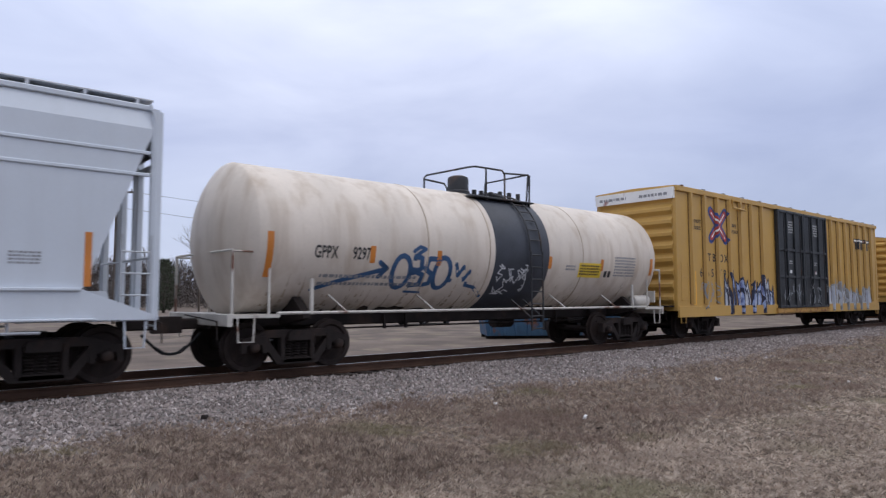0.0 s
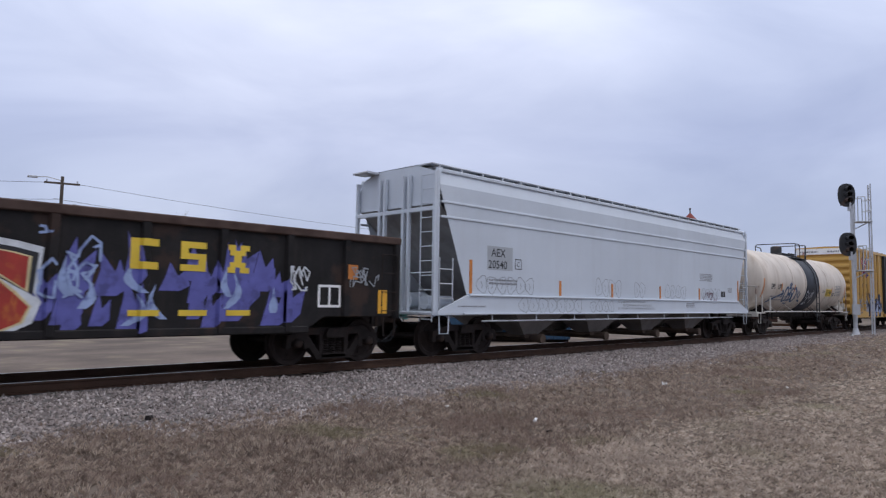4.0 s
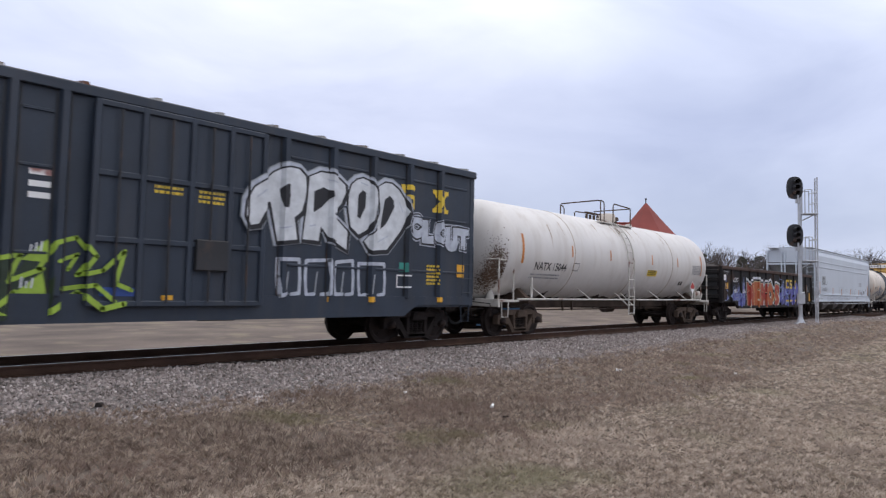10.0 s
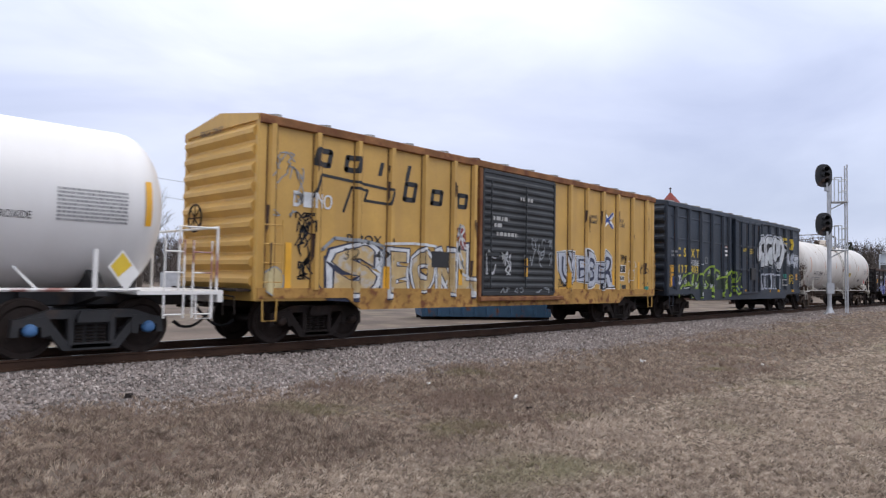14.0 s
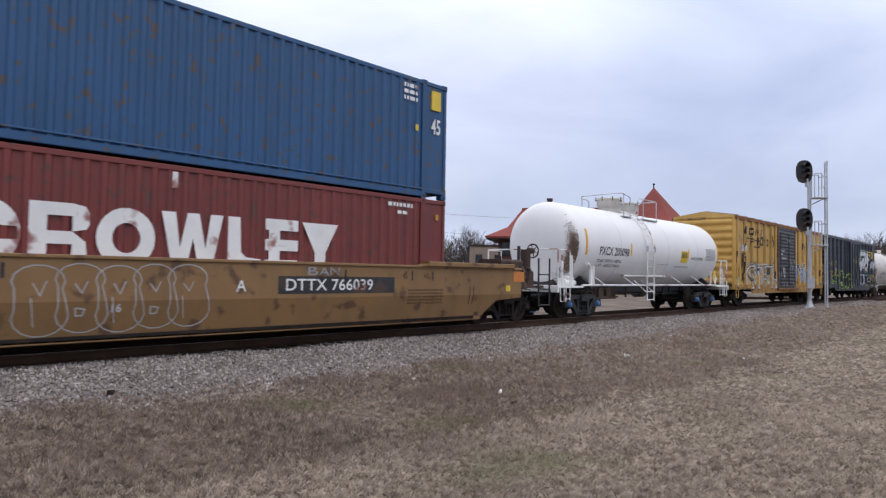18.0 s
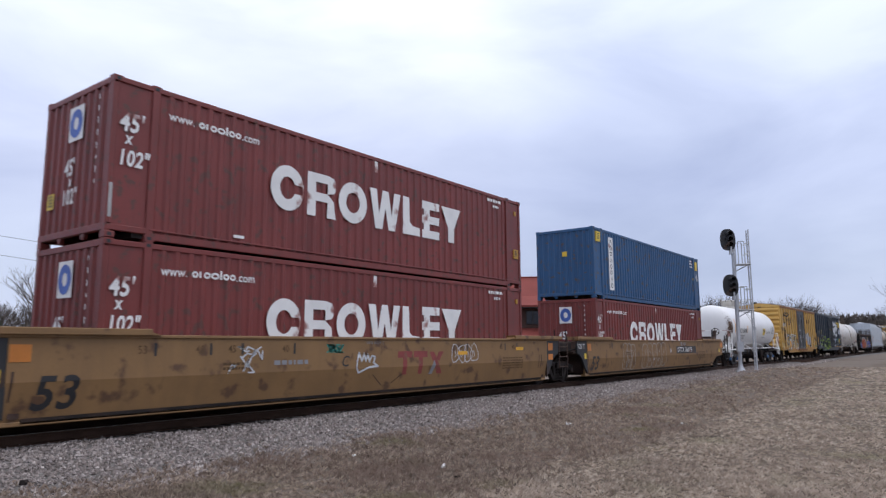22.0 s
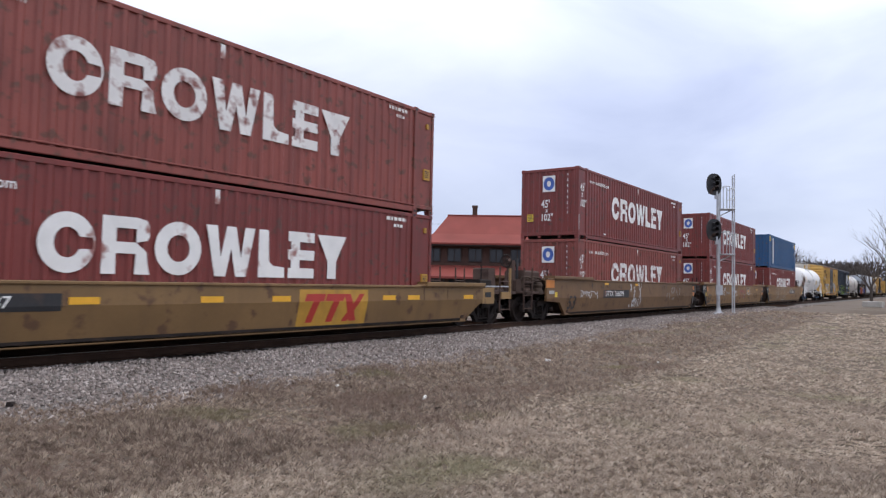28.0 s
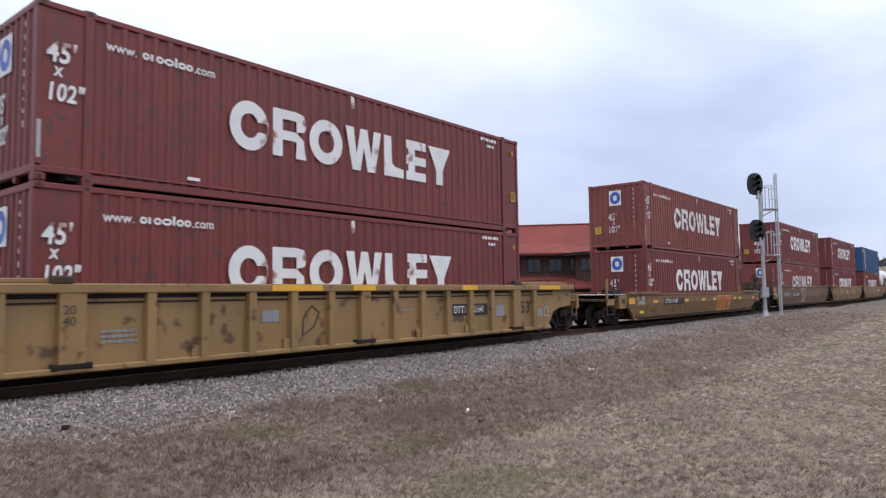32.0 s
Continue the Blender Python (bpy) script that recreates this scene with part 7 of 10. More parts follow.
# ---- boxcars ----
def boxcar(label, u, half, z0, z1, paint, post_paint, top_paint, door, posts, truck_at, end_paint=None, ridge=0.28, w=1.50, iron=None, post_d=0.085, drop=True, sill_paint=None, shade_line_paint=None):
    car = roll(thing("boxcar", label, "boxcar", "cars of the train"), u)
    end_paint = end_paint or paint
    body = M()
    body.box(-half, half, -w + 0.02, w - 0.02, z0 + 0.2, z1)
    part("body_shell", body, paint, car)
    r = M()
    r.prism([(-w - 0.03, z1 - 0.02), (-w - 0.03, z1 + 0.04), (0, z1 + ridge), (w + 0.03, z1 + 0.04), (w + 0.03, z1 - 0.02)], -half - 0.02, half + 0.02, "x")
    part("roof", r, ROOF, car, "galvanised ridged steel roof")
    for i in range(14):
        x = -half + 0.35 + (2 * half - 0.7) * i / 13
        part("roof_seam", M().prism([(-w - 0.05, z1 + 0.02), (-w - 0.05, z1 + 0.075), (0, z1 + ridge + 0.04), (w + 0.05, z1 + 0.075), (w + 0.05, z1 + 0.02), (0, z1 + ridge - 0.01)], x - 0.05, x + 0.05, "x"), ROOF, car)
    for s in (-1, 1):
        t = M()
        t.box(-half - 0.03, half + 0.03, *sorted((s * (w - 0.05), s * (w + 0.06))), z1 - 0.14, z1 + 0.03, 0.015)
        part("top_chord", t, top_paint, car)
        b = M()
        if drop:
            b.prism([(-half, z0 + 0.25), (-half, z0 + 0.45), (half, z0 + 0.45), (half, z0 + 0.25), (half - 2.1, z0 + 0.25), (half - 2.5, z0), (-half + 2.5, z0), (-half + 2.1, z0 + 0.25)], *sorted((s * (w - 0.03), s * (w + 0.03))))
        else:
            b.box(-half, half, *sorted((s * (w - 0.03), s * (w + 0.03))), z0, z0 + 0.35, 0.01)
        part("side_sill", b, sill_paint or paint, car)
        for x in posts:
            x = x - u
            y = s * w
            pr = [(x - 0.10, y - s * 0.03), (x - 0.05, y + s * post_d), (x + 0.05, y + s * post_d), (x + 0.10, y - s * 0.03)]
            part("side_post", M().prism(pr, z0 + 0.42, z1 - 0.12, "z"), post_paint, car)
            # Strips beside each post paint in its shadow; rust too on yellow cars.
            if shade_line_paint and s < 0:
                for k in (-1, 1):
                    part("post_seam", M().box(x + k * 0.105 - 0.012, x + k * 0.105 + 0.012, y - 0.001, y + 0.03, z0 + 0.42, z1 - 0.14), shade_line_paint, car)
        x = s * half
        n = 9
        hh = (z1 - z0 - 0.5) / n
        for i in range(n):
            zb = z0 + 0.4 + i * hh
            part("end_rib", M().prism([(x - s * 0.02, zb), (x + s * 0.02, zb + hh * 0.12), (x + s * 0.11, zb + hh * 0.38), (x + s * 0.11, zb + hh * 0.62), (x + s * 0.02, zb + hh * 0.88), (x - s * 0.02, zb + hh)], -w + 0.12, w - 0.12), end_paint, car)
        part("end_gable", M().prism([(-w + 0.02, z1 - 0.08), (-w + 0.02, z1 + 0.04), (0, z1 + ridge), (w - 0.02, z1 + 0.04), (w - 0.02, z1 - 0.08)], *sorted((x, x + s * 0.05)), "x"), end_paint, car)
        for y in (-w, w - 0.14):
            part("corner_post", M().box(*sorted((x - s * 0.14, x + s * 0.04)), y, y + 0.14, z0 + 0.22, z1, 0.02), end_paint, car)
        k = M()
        k.box(*sorted((x - s * 0.05, x + s * 0.32)), -w + 0.15, w - 0.15, 1.05, 1.10, 0.01)
        part("crossover_step", k, IRON, car)
        truck(car, s * truck_at, iron)
        coupler(car, s * (half + 0.15), s)
        stirrup(car, s * (half - 0.28), -w, z0 + 0.25, end_paint)
        ladder(car, s * (half - 0.28), -w - 0.075, z0 + 0.5, z0 + 1.75, post_paint, 0.42, 0.36, "x", "grab_iron_set", 0.012)
    bw = M()
    bw.tube([(-half - 0.24, 0.55 + 0.28 * math.cos(t), 2.5 + 0.28 * math.sin(t)) for t in [i * math.pi / 8 for i in range(17)]], 0.02, 6)
    for i in range(4):
        t = i * math.pi / 4
        bw.tube([(-half - 0.24, 0.55 - 0.28 * math.cos(t), 2.5 - 0.28 * math.sin(t)), (-half - 0.24, 0.55 + 0.28 * math.cos(t), 2.5 + 0.28 * math.sin(t))], 0.014, 5)
    part("brake_wheel", bw, IRON, car)
    un = M()
    un.box(-half + 0.3, half - 0.3, -0.3, 0.3, 0.72, z0 + 0.25, 0.02)
    un.cyl((1.4, 0.5, 0.72), (2.2, 0.5, 0.72), 0.18, 14)
    for i in range(9):
        x = -half + 2.9 + (2 * half - 5.8) * i / 8
        un.box(x - 0.05, x + 0.05, -w + 0.1, w - 0.1, z0 + 0.08, z0 + 0.22)
    part("underframe", un, IRON, car)
    return car


def door_ribbed(car, a0, a1, z0, z1, paint, n, w=1.5, out=0.09, frame_paint=None, label=""):
    d = part("door", M().box(a0, a1, -w - 0.06, -w, z0, z1), paint, car, label)
    hh = (z1 - z0 - 0.2) / n
    for i in range(n):
        zb = z0 + 0.1 + i * hh
        part("door_rib", M().prism([(-w - 0.055, zb), (-w - out - 0.04, zb + hh * 0.3), (-w - out - 0.04, zb + hh * 0.6), (-w - 0.055, zb + hh * 0.9)], a0 + 0.05, a1 - 0.05, "x"), paint, d)
    f = M()
    for x in (a0, a1):
        f.box(x - 0.04, x + 0.04, -w - out - 0.05, -w, z0, z1, 0.01)
    f.box(a0, a1, -w - out - 0.04, -w, z0 - 0.06, z0 + 0.05, 0.01)
    f.box(a0, a1, -w - out - 0.04, -w, z1 - 0.05, z1 + 0.05, 0.01)
    part("door_frame", f, frame_paint or paint, d)
    r = M()
    for k in range(2):
        x = a0 + (0.25 if k == 0 else (a1 - a0) * 0.55)
        r.tube([(x, -w - out - 0.09, z0 + 0.15), (x, -w - out - 0.09, z1 - 0.25)], 0.022, 6)
    r.box(a0 + 0.12, a0 + 0.55, -w - out - 0.11, -w - out - 0.03, z0 + 0.95, z0 + 1.05, 0.01)
    part("lock_bar", r, frame_paint or paint, d)
    return d


def yellow_tbox():
    u, half = 28.95, 9.45
    rng = random.Random(6)
    spots = [-8.59, -7.72, -6.86, -6.0, -5.16, -4.3, -3.43, 3.43, 4.3, 5.16, 6.0, 6.86, 7.72, 8.59]
    car = boxcar("bright yellow high boxcar with twin black doors", u, half, 0.72, 4.88, YELBR, YELBR, YELBR, None, [x + u for x in spots], 7.2, ridge=0.09, drop=False, shade_line_paint=RUSTSHADE)
    side = Side(car, spots, 1.48, 1.585)
    p = side.on
    for a0, a1 in ((-2.26, 0.16), (0.22, 2.62)):
        d = part("door", M().box(a0, a1, -1.58, -1.5, 0.95, 4.75), DOORBLK, car, "black plug door")
        for x in (a0 + 0.04, a0 + 0.85, a1 - 0.85, a1 - 0.04):
            part("door_stile", M().box(x - 0.05, x + 0.05, -1.65, -1.57, 0.95, 4.75, 0.015), DOORBLK, d)
        for z in (0.99, 2.15, 3.2, 4.71):
            part("door_rail", M().box(a0, a1, -1.635, -1.57, z - 0.05, z + 0.05, 0.015), DOORBLK, d)
        for x in (a0 + 0.45, a1 - 0.45):
            part("lock_rod", M().tube([(x, -1.67, 1.0), (x, -1.67, 4.65)], 0.022, 6), BLACK, d)
        part("door_print", fine_print(M(), face_near(1.585), a0 + 0.95, 4.3, 5, 0.06, rng, 0.6), PALEINK, d)
        part("door_print", fine_print(M(), face_near(1.585), a0 + 1.0, 2.75, 2, 0.05, rng, 0.35), PALEINK, d)
        part("door_label", rect(M(), face_near(1.585), a0 + 1.1, a0 + 1.3, 2.3, 2.42), LETTER, d)
        part("scribble", scribble(M(), face_near(1.66), a0 + 0.2, a1 - 0.2, 1.1, 1.9, 9, 0.03, rng), SPRAY["grey"], d)
    part("door_sill", M().box(-2.4, 2.8, -1.60, -1.5, 0.74, 0.93, 0.02), SILLRUST, car)
    part("end_fascia", M().box(-half - 0.13, -half - 0.04, -1.48, 1.48, 4.50, 4.86), LETTER, car, "white fascia across the top of the end")
    for a0 in (-1.3, 0.25):
        part("fascia_print", fine_print(M(), face_rear(-half - 0.135), a0, 4.62, 1, 0.09, rng, 1.05), GREYINK, car)
    a, b = -6.73, 3.8
    for s in (-1, 1):
        for lay, wd, k, mt in ((1, 0.36, 1.0, BLUEDEC), (2, 0.2, 0.95, REDDEC), (3, 0.05, 0.9, LETTER)):
            q = [(a - 0.5 * k, b - s * 0.46 * k), (a + 0.5 * k, b + s * 0.46 * k)]
            side.put("emblem_cross", stroke(M(), p(lay), q, wd), mt, "blue and red cross emblem")
    for body, x, z in (("next", -8.34, 3.8), ("load", -8.34, 3.58), ("any", -5.72, 3.82), ("road", -5.76, 3.6)):
        side.put("slogan", M().text(body, p(1), x, z, 0.24, 0.006), INK)
    for body, x, z in (("T", -7.5, 2.56), ("B", -7.18, 2.56), ("O", -6.72, 2.56), ("X", -6.36, 2.56), ("6", -8.05, 2.04), ("6", -7.62, 2.04), ("5", -7.3, 2.04), ("7", -6.76, 2.04), ("9", -6.44, 2.04), ("4", -5.86, 2.04)):
        side.put("car_number", M().text(body, p(1), x, z, 0.38, 0.012), INK)
    for i, (x, w) in enumerate(((6.4, 0.6), (7.1, 0.6), (7.85, 0.65))):
        side.put("emblem_block", rect(rect(M(), p(1), x, x + w, 3.92, 4.1), p(1), x + w * 0.3, x + w * 0.7, 3.6, 3.92), INK, "black blocky emblem")
        side.put("emblem_glint", rect(M(), p(2), x + 0.05, x + w - 0.05, 3.97, 4.05), LETTER)
    # bent pipe of the door gear
    part("gear_pipe", M().tube([(-5.9, -1.62, 4.8), (-5.9, -1.62, 4.5), (-4.9, -1.62, 4.45), (-4.85, -1.62, 4.7)], 0.035, 6), YELBR, car)
    for x0, x1, n, fill, edge, label in ((-6.5, -2.45, 8, "pale", "navy", "pale blue and grey sprayed lettering"), (2.9, 8.3, 7, "greyed", "grey", "faded grey sprayed lettering")):
        wd = (x1 - x0) / n
        for i in range(n):
            a0 = x0 + wd * i
            j = [rng.uniform(-0.14, 0.14) for _ in range(8)]
            hi = 1.75 + rng.uniform(0, 0.35)
            box = [(a0 + j[0], 0.8), (a0 + wd * 0.9, 0.8), (a0 + wd * 1.05 + j[1], 1.3 + j[2]), (a0 + wd * 0.8 + j[3], hi), (a0 + wd * 0.4 + j[4], hi - 0.25), (a0 + wd * 0.1 + j[5], hi + j[6])]
            side.put("graffiti_fill", M().shape(box, p(3)), SPRAY[fill if i % 3 else "pearl"], label)
            side.put("graffiti_edge", stroke(M(), p(4), box + box[:1], 0.06), SPRAY[edge])
            c = [(x * 0.5 + (a0 + wd / 2) * 0.5, z * 0.5 + 0.62) for x, z in box]
            side.put("graffiti_core", stroke(M(), p(5), c, 0.09), SPRAY["navy" if fill == "pale" else "pearl"])
            side.put("graffiti_glint", stroke(M(), p(6), [(a0 + wd * 0.3, 0.95), (a0 + wd * 0.45, 1.5)], 0.05), SPRAY["white"])
    side.put("scribble", scribble(M(), p(3), -8.2, -6.8, 0.95, 1.85, 12, 0.03, rng), SPRAY["grey"])
    for x0, x1, z0, z1 in ((-8.45, -8.3, 1.1, 2.2), (7.9, 8.05, 1.0, 2.0)):
        side.put("amber_strip", rect(M(), p(4), x0, x1, z0, z1), AMBER)
    return car


def yellow_neighbour():
    u = 48.6
    posts = [39.9 + 1.02 * i for i in range(1, 17)]
    boxcar("yellow boxcar coupled ahead of the twin-door boxcar", u, 8.2, 0.9, 4.35, YELLOW, YELLOW, YELRUST, None, posts, 6.2)


def grown(poly, d):
    """The outline moved outwards by d, corners cut so that no spike grows."""
    n = len(poly)
    turn = 1 if sum(poly[i][0] * poly[(i + 1) % n][1] - poly[(i + 1) % n][0] * poly[i][1] for i in range(n)) > 0 else -1
    out = []
    for i in range(n):
        (ax, ay), (bx, by), (cx, cy) = poly[i - 1], poly[i], poly[(i + 1) % n]
        e, f = math.hypot(bx - ax, by - ay), math.hypot(cx - bx, cy - by)
        nx, ny = turn * ((by - ay) / e + (cy - by) / f), -turn * ((bx - ax) / e + (cx - bx) / f)
        k = d * min(1.0, 1 / max(0.3, math.hypot(nx, ny) / 2)) / max(0.3, math.hypot(nx, ny))
        out.append((bx + nx * k, by + ny * k))
    return out


def navy_boxcar():
    u, half = -58.43, 7.93
    rng = random.Random(7)
    posts = [-65.7, -64.55, -63.42, -62.3, -61.15, -60.45, -56.4, -55.2, -54.05, -52.9, -51.8]
    car = boxcar("dark blue boxcar covered with white and green graffiti", u, half, 0.68, 4.37, NAVY, NAVY, NAVY, None, posts, 6.33, ridge=0.26, shade_line_paint=BLACK)
    a0, a1 = -60.0 - u, -56.95 - u
    d = part("door", M().box(a0, a1, -1.60, -1.5, 0.95, 4.2), NAVY, car, "dark blue plug door with steel frames")
    f = M()
    for x in (a0, a0 + 0.75, a0 + 1.6, a0 + 2.35, a1):
        f.box(x - 0.05, x + 0.05, -1.655, -1.59, 0.95, 4.2, 0.015)
    for z in (0.98, 2.0, 3.05, 4.16):
        f.box(a0, a1, -1.645, -1.59, z - 0.05, z + 0.05, 0.015)
    part("door_frame", f, NAVY, d)
    for x in (a0 + 0.35, a0 + 1.2, a0 + 1.95, a0 + 2.7):
        part("lock_rod", M().tube([(x, -1.68, 1.0), (x, -1.68, 4.1)], 0.02, 6), BLACK, d)
    part("lock_gear", M().box(a0 + 1.7, a0 + 2.3, -1.70, -1.60, 1.55, 2.1, 0.02), BLACK, d)
    part("door_print", fine_print(fine_print(M(), face_near(1.606), a0 + 0.95, 3.0, 3, 0.05, rng, 0.5), face_near(1.606), a0 + 1.75, 3.0, 4, 0.05, rng, 0.5), YELDEC, d)
    side = Side(car, [x - u for x in posts], 1.48, 1.585, door=(a0 - 0.05, a1 + 0.05, 1.655))
    p = side.on
    edges = [-half + 0.14] + [x - u for x in posts] + [half - 0.14]
    for x0, x1 in zip(edges, edges[1:]):
        if x0 < a1 and x1 > a0:
            continue
        for z in (1.75, 3.05, 3.9):  # pressed ledges between the posts
            part("panel_ledge", M().prism([(-1.47, z - 0.04), (-1.505, z - 0.03), (-1.505, z), (-1.47, z + 0.03)], x0 + 0.14, x1 - 0.14, "x"), NAVY, car)
    for body, a, b in (("C", -7.12, 2.38), ("S", -6.55, 2.38), ("X", -5.86, 2.38), ("T", -5.38, 2.38), ("1", -7.06, 1.72), ("3", -6.80, 1.72), ("7", -6.46, 1.72), ("8", -5.92, 1.72), ("0", -5.66, 1.72), ("3", -5.40, 1.72)):
        side.put("car_number", M().text(body, p(1), a, b, 0.47, 0.022, sx=0.92), YELDEC)
    side.put("amber_plate", rect(M(), p(2), -7.74, -7.42, 1.62, 2.02), AMBER)
    side.put("amber_plate", rect(M(), p(2), -7.75, -7.54, 1.22, 1.62), AMBER)
    side.put("blue_patch", rect(M(), p(2), -7.53, -7.36, 1.25, 1.60), BLUEDEC)
    lg = M()
    for x0, x1, lo, hi in ((5.28, 5.72, 3.64, 3.76), (5.28, 5.42, 3.52, 3.64), (5.28, 5.72, 3.42, 3.52), (5.58, 5.72, 3.32, 3.42), (5.28, 5.72, 3.20, 3.32)):
        rect(lg, p(1), x0, x1, lo, hi)
    side.put("yellow_emblem", lg, YELDEC, "blocky yellow painted emblem")
    lg = M()
    rect(lg, p(1), 6.36, 6.60, 3.66, 3.76)
    rect(lg, p(1), 6.70, 6.94, 3.66, 3.76)
    rect(lg, p(1), 6.36, 6.60, 3.20, 3.30)
    rect(lg, p(1), 6.70, 6.94, 3.20, 3.30)
    lg.shape([(6.42, 3.66), (6.58, 3.66), (6.88, 3.30), (6.72, 3.30)], p(1))
    lg.shape([(6.72, 3.66), (6.88, 3.66), (6.58, 3.30), (6.42, 3.30)], p(1.4))
    side.put("yellow_emblem", lg, YELDEC, "blocky yellow painted emblem")
    # big white bubble letters with dark edges that run into each other, a pale glow round all
    bubbles = (
        ("tail", [(1.85, 3.48), (1.51, 3.33), (1.25, 3.16), (1.11, 2.91), (1.09, 2.62), (1.19, 2.44), (1.36, 2.48), (1.46, 2.67), (1.67, 2.94), (1.85, 2.9)], None),
        ("stem_loop", [(1.6, 3.37), (1.76, 3.52), (1.94, 3.62), (2.16, 3.68), (2.36, 3.67), (2.52, 3.55), (2.55, 3.34), (2.53, 3.1), (2.45, 2.83), (2.28, 2.69), (2.36, 2.25), (1.89, 2.19), (1.76, 2.74)],
         [(1.9, 3.2), (2.0, 3.32), (2.14, 3.33), (2.17, 3.1), (2.05, 2.86), (1.97, 2.86)]),
        ("kicked_loop", [(2.62, 3.56), (2.9, 3.69), (3.14, 3.69), (3.38, 3.61), (3.56, 3.5), (3.58, 3.34), (3.47, 3.1), (3.23, 2.84), (3.66, 2.51), (3.64, 2.12), (3.15, 2.35), (2.94, 2.57), (2.89, 2.26), (2.49, 2.27), (2.57, 2.91)],
         [(2.74, 3.27), (2.97, 3.38), (3.18, 3.33), (3.2, 3.22), (2.95, 2.97), (2.74, 2.84)]),
        ("hoop", [(3.74, 3.54), (3.88, 3.66), (4.06, 3.72), (4.24, 3.68), (4.4, 3.5), (4.44, 3.25), (4.38, 2.9), (4.22, 2.6), (3.97, 2.47), (3.74, 2.63), (3.66, 3.02), (3.67, 3.32)],
         [(3.93, 3.34), (4.06, 3.46), (4.16, 3.4), (4.14, 3.08), (4.0, 2.82), (3.92, 2.86)]),
        ("belly", [(4.54, 3.6), (4.74, 3.71), (4.95, 3.71), (5.16, 3.6), (5.36, 3.4), (5.48, 3.12), (5.4, 2.88), (5.24, 2.63), (4.83, 2.19), (4.32, 2.14), (4.14, 2.34), (4.42, 2.59), (4.6, 3.03)],
         [(4.72, 3.32), (4.88, 3.43), (5.0, 3.34), (5.03, 3.17), (4.78, 2.77), (4.6, 2.64)]))
    for k, (_, poly, eye) in enumerate(bubbles):
        lay = 0.3 * k
        side.put("graffiti_halo", M().shape(grown(poly, 0.13), p(2 + lay)), SPRAY["grey"], "soft pale sprayed glow")
        side.put("graffiti_halo", M().shape(grown(poly, 0.105), p(4 + lay)), SPRAY["pearl"])
        side.put("graffiti_edge", M().shape([(x + 0.02, z - 0.03) for x, z in grown(poly, 0.07)], p(6 + lay)), SPRAY["black"])
        side.put("graffiti_letter", M().shape(poly, p(9 + lay)), SPRAY["white"])
        if eye:
            side.put("graffiti_eye", M().shape(eye, p(12)), SPRAY["black"])
    for pts in ([(1.95, 2.45), (2.2, 2.5)], [(2.66, 2.55), (2.8, 2.58)], [(3.1, 3.56), (3.3, 3.5)], [(4.0, 3.62), (4.2, 3.58)], [(4.55, 2.35), (4.85, 2.5)], [(1.3, 2.98), (1.5, 3.14)], [(5.2, 3.3), (5.3, 3.1)]):
        side.put("graffiti_glint", stroke(M(), p(12), pts, 0.03), SPRAY["pearl"])
    for k, ch in enumerate("CLOUT"):
        q0, q1 = 5.54 + k * 0.44, 5.98 + k * 0.44
        dz = -0.05 * (k % 2) - 0.05 * k
        for bold, name, mt, lay in ((0.20, "graffiti_halo", SPRAY["pearl"], 6), (0.165, "graffiti_edge", SPRAY["black"], 7), (0.105, "graffiti_letter", SPRAY["pearl"], 8)):
            side.put(name, sprayed(M(), ch, p(lay), q0, q1, 2.52 + dz, 3.08 + dz, bold, 0.105, 40 + k, 0.05), mt)
    for q0, q1 in ((1.94, 2.44), (2.62, 3.18), (3.36, 3.84), (4.04, 4.78)):  # open outlined blocks below
        j = rng.uniform(-0.03, 0.03)
        side.put("graffiti_frame", stroke(M(), p(2), [(q0 + 0.22, 1.17), (q0 + 0.02, 1.15 + j), (q0 - 0.02, 1.5), (q0 + j, 1.84), (q1, 1.88 + j), (q1 + 0.03, 1.5), (q1 + 0.02, 1.18), (q1 - 0.16, 1.16)], 0.075), SPRAY["pearl"], "white outlined block shape")
        side.put("graffiti_frame", stroke(M(), p(3), [((q0 + q1) / 2 - 0.05, 1.2), ((q0 + q1) / 2, 1.62 + j)], 0.035), SPRAY["grey"])
    # wild-style piece: dark cloud, lime blades and outlines, pale drips
    cloud = M()
    for i in range(34):
        flame(cloud, p(2), rng.uniform(-5.9, -2.2), rng.uniform(0.85, 1.55), rng.uniform(0.2, 0.4), rng.uniform(0.15, 0.4), rng)
    cloud.v = [(x, y, min(1.95, z)) for x, y, z in cloud.v]
    side.put("graffiti_cloud", cloud, SPRAY["dkgreen"], "dark sprayed cloud behind the lime piece")
    for pts, wd in (([(-6.68, 1.5), (-6.55, 1.7), (-6.5, 1.6), (-5.95, 1.84)], 0.06), ([(-6.95, 0.8), (-6.9, 1.1), (-6.6, 1.3)], 0.07), ([(-5.3, 1.5), (-5.2, 1.72), (-4.9, 1.75), (-4.93, 1.4), (-4.55, 1.85), (-4.2, 2.0), (-3.92, 2.07)], 0.09),
                    ([(-3.87, 2.07), (-3.65, 1.5), (-3.5, 1.95), (-3.1, 1.88), (-3.0, 1.72), (-3.3, 1.55)], 0.09), ([(-2.95, 1.6), (-2.5, 1.7), (-2.66, 1.3), (-2.2, 1.5)], 0.07), ([(-4.5, 1.45), (-4.2, 1.3), (-4.45, 1.15)], 0.06), ([(-2.9, 0.85), (-2.55, 1.15), (-2.3, 0.9)], 0.08)):
        side.put("lime_outline", stroke(M(), p(4), pts, wd), SPRAY["green"], "lime green sprayed outline")
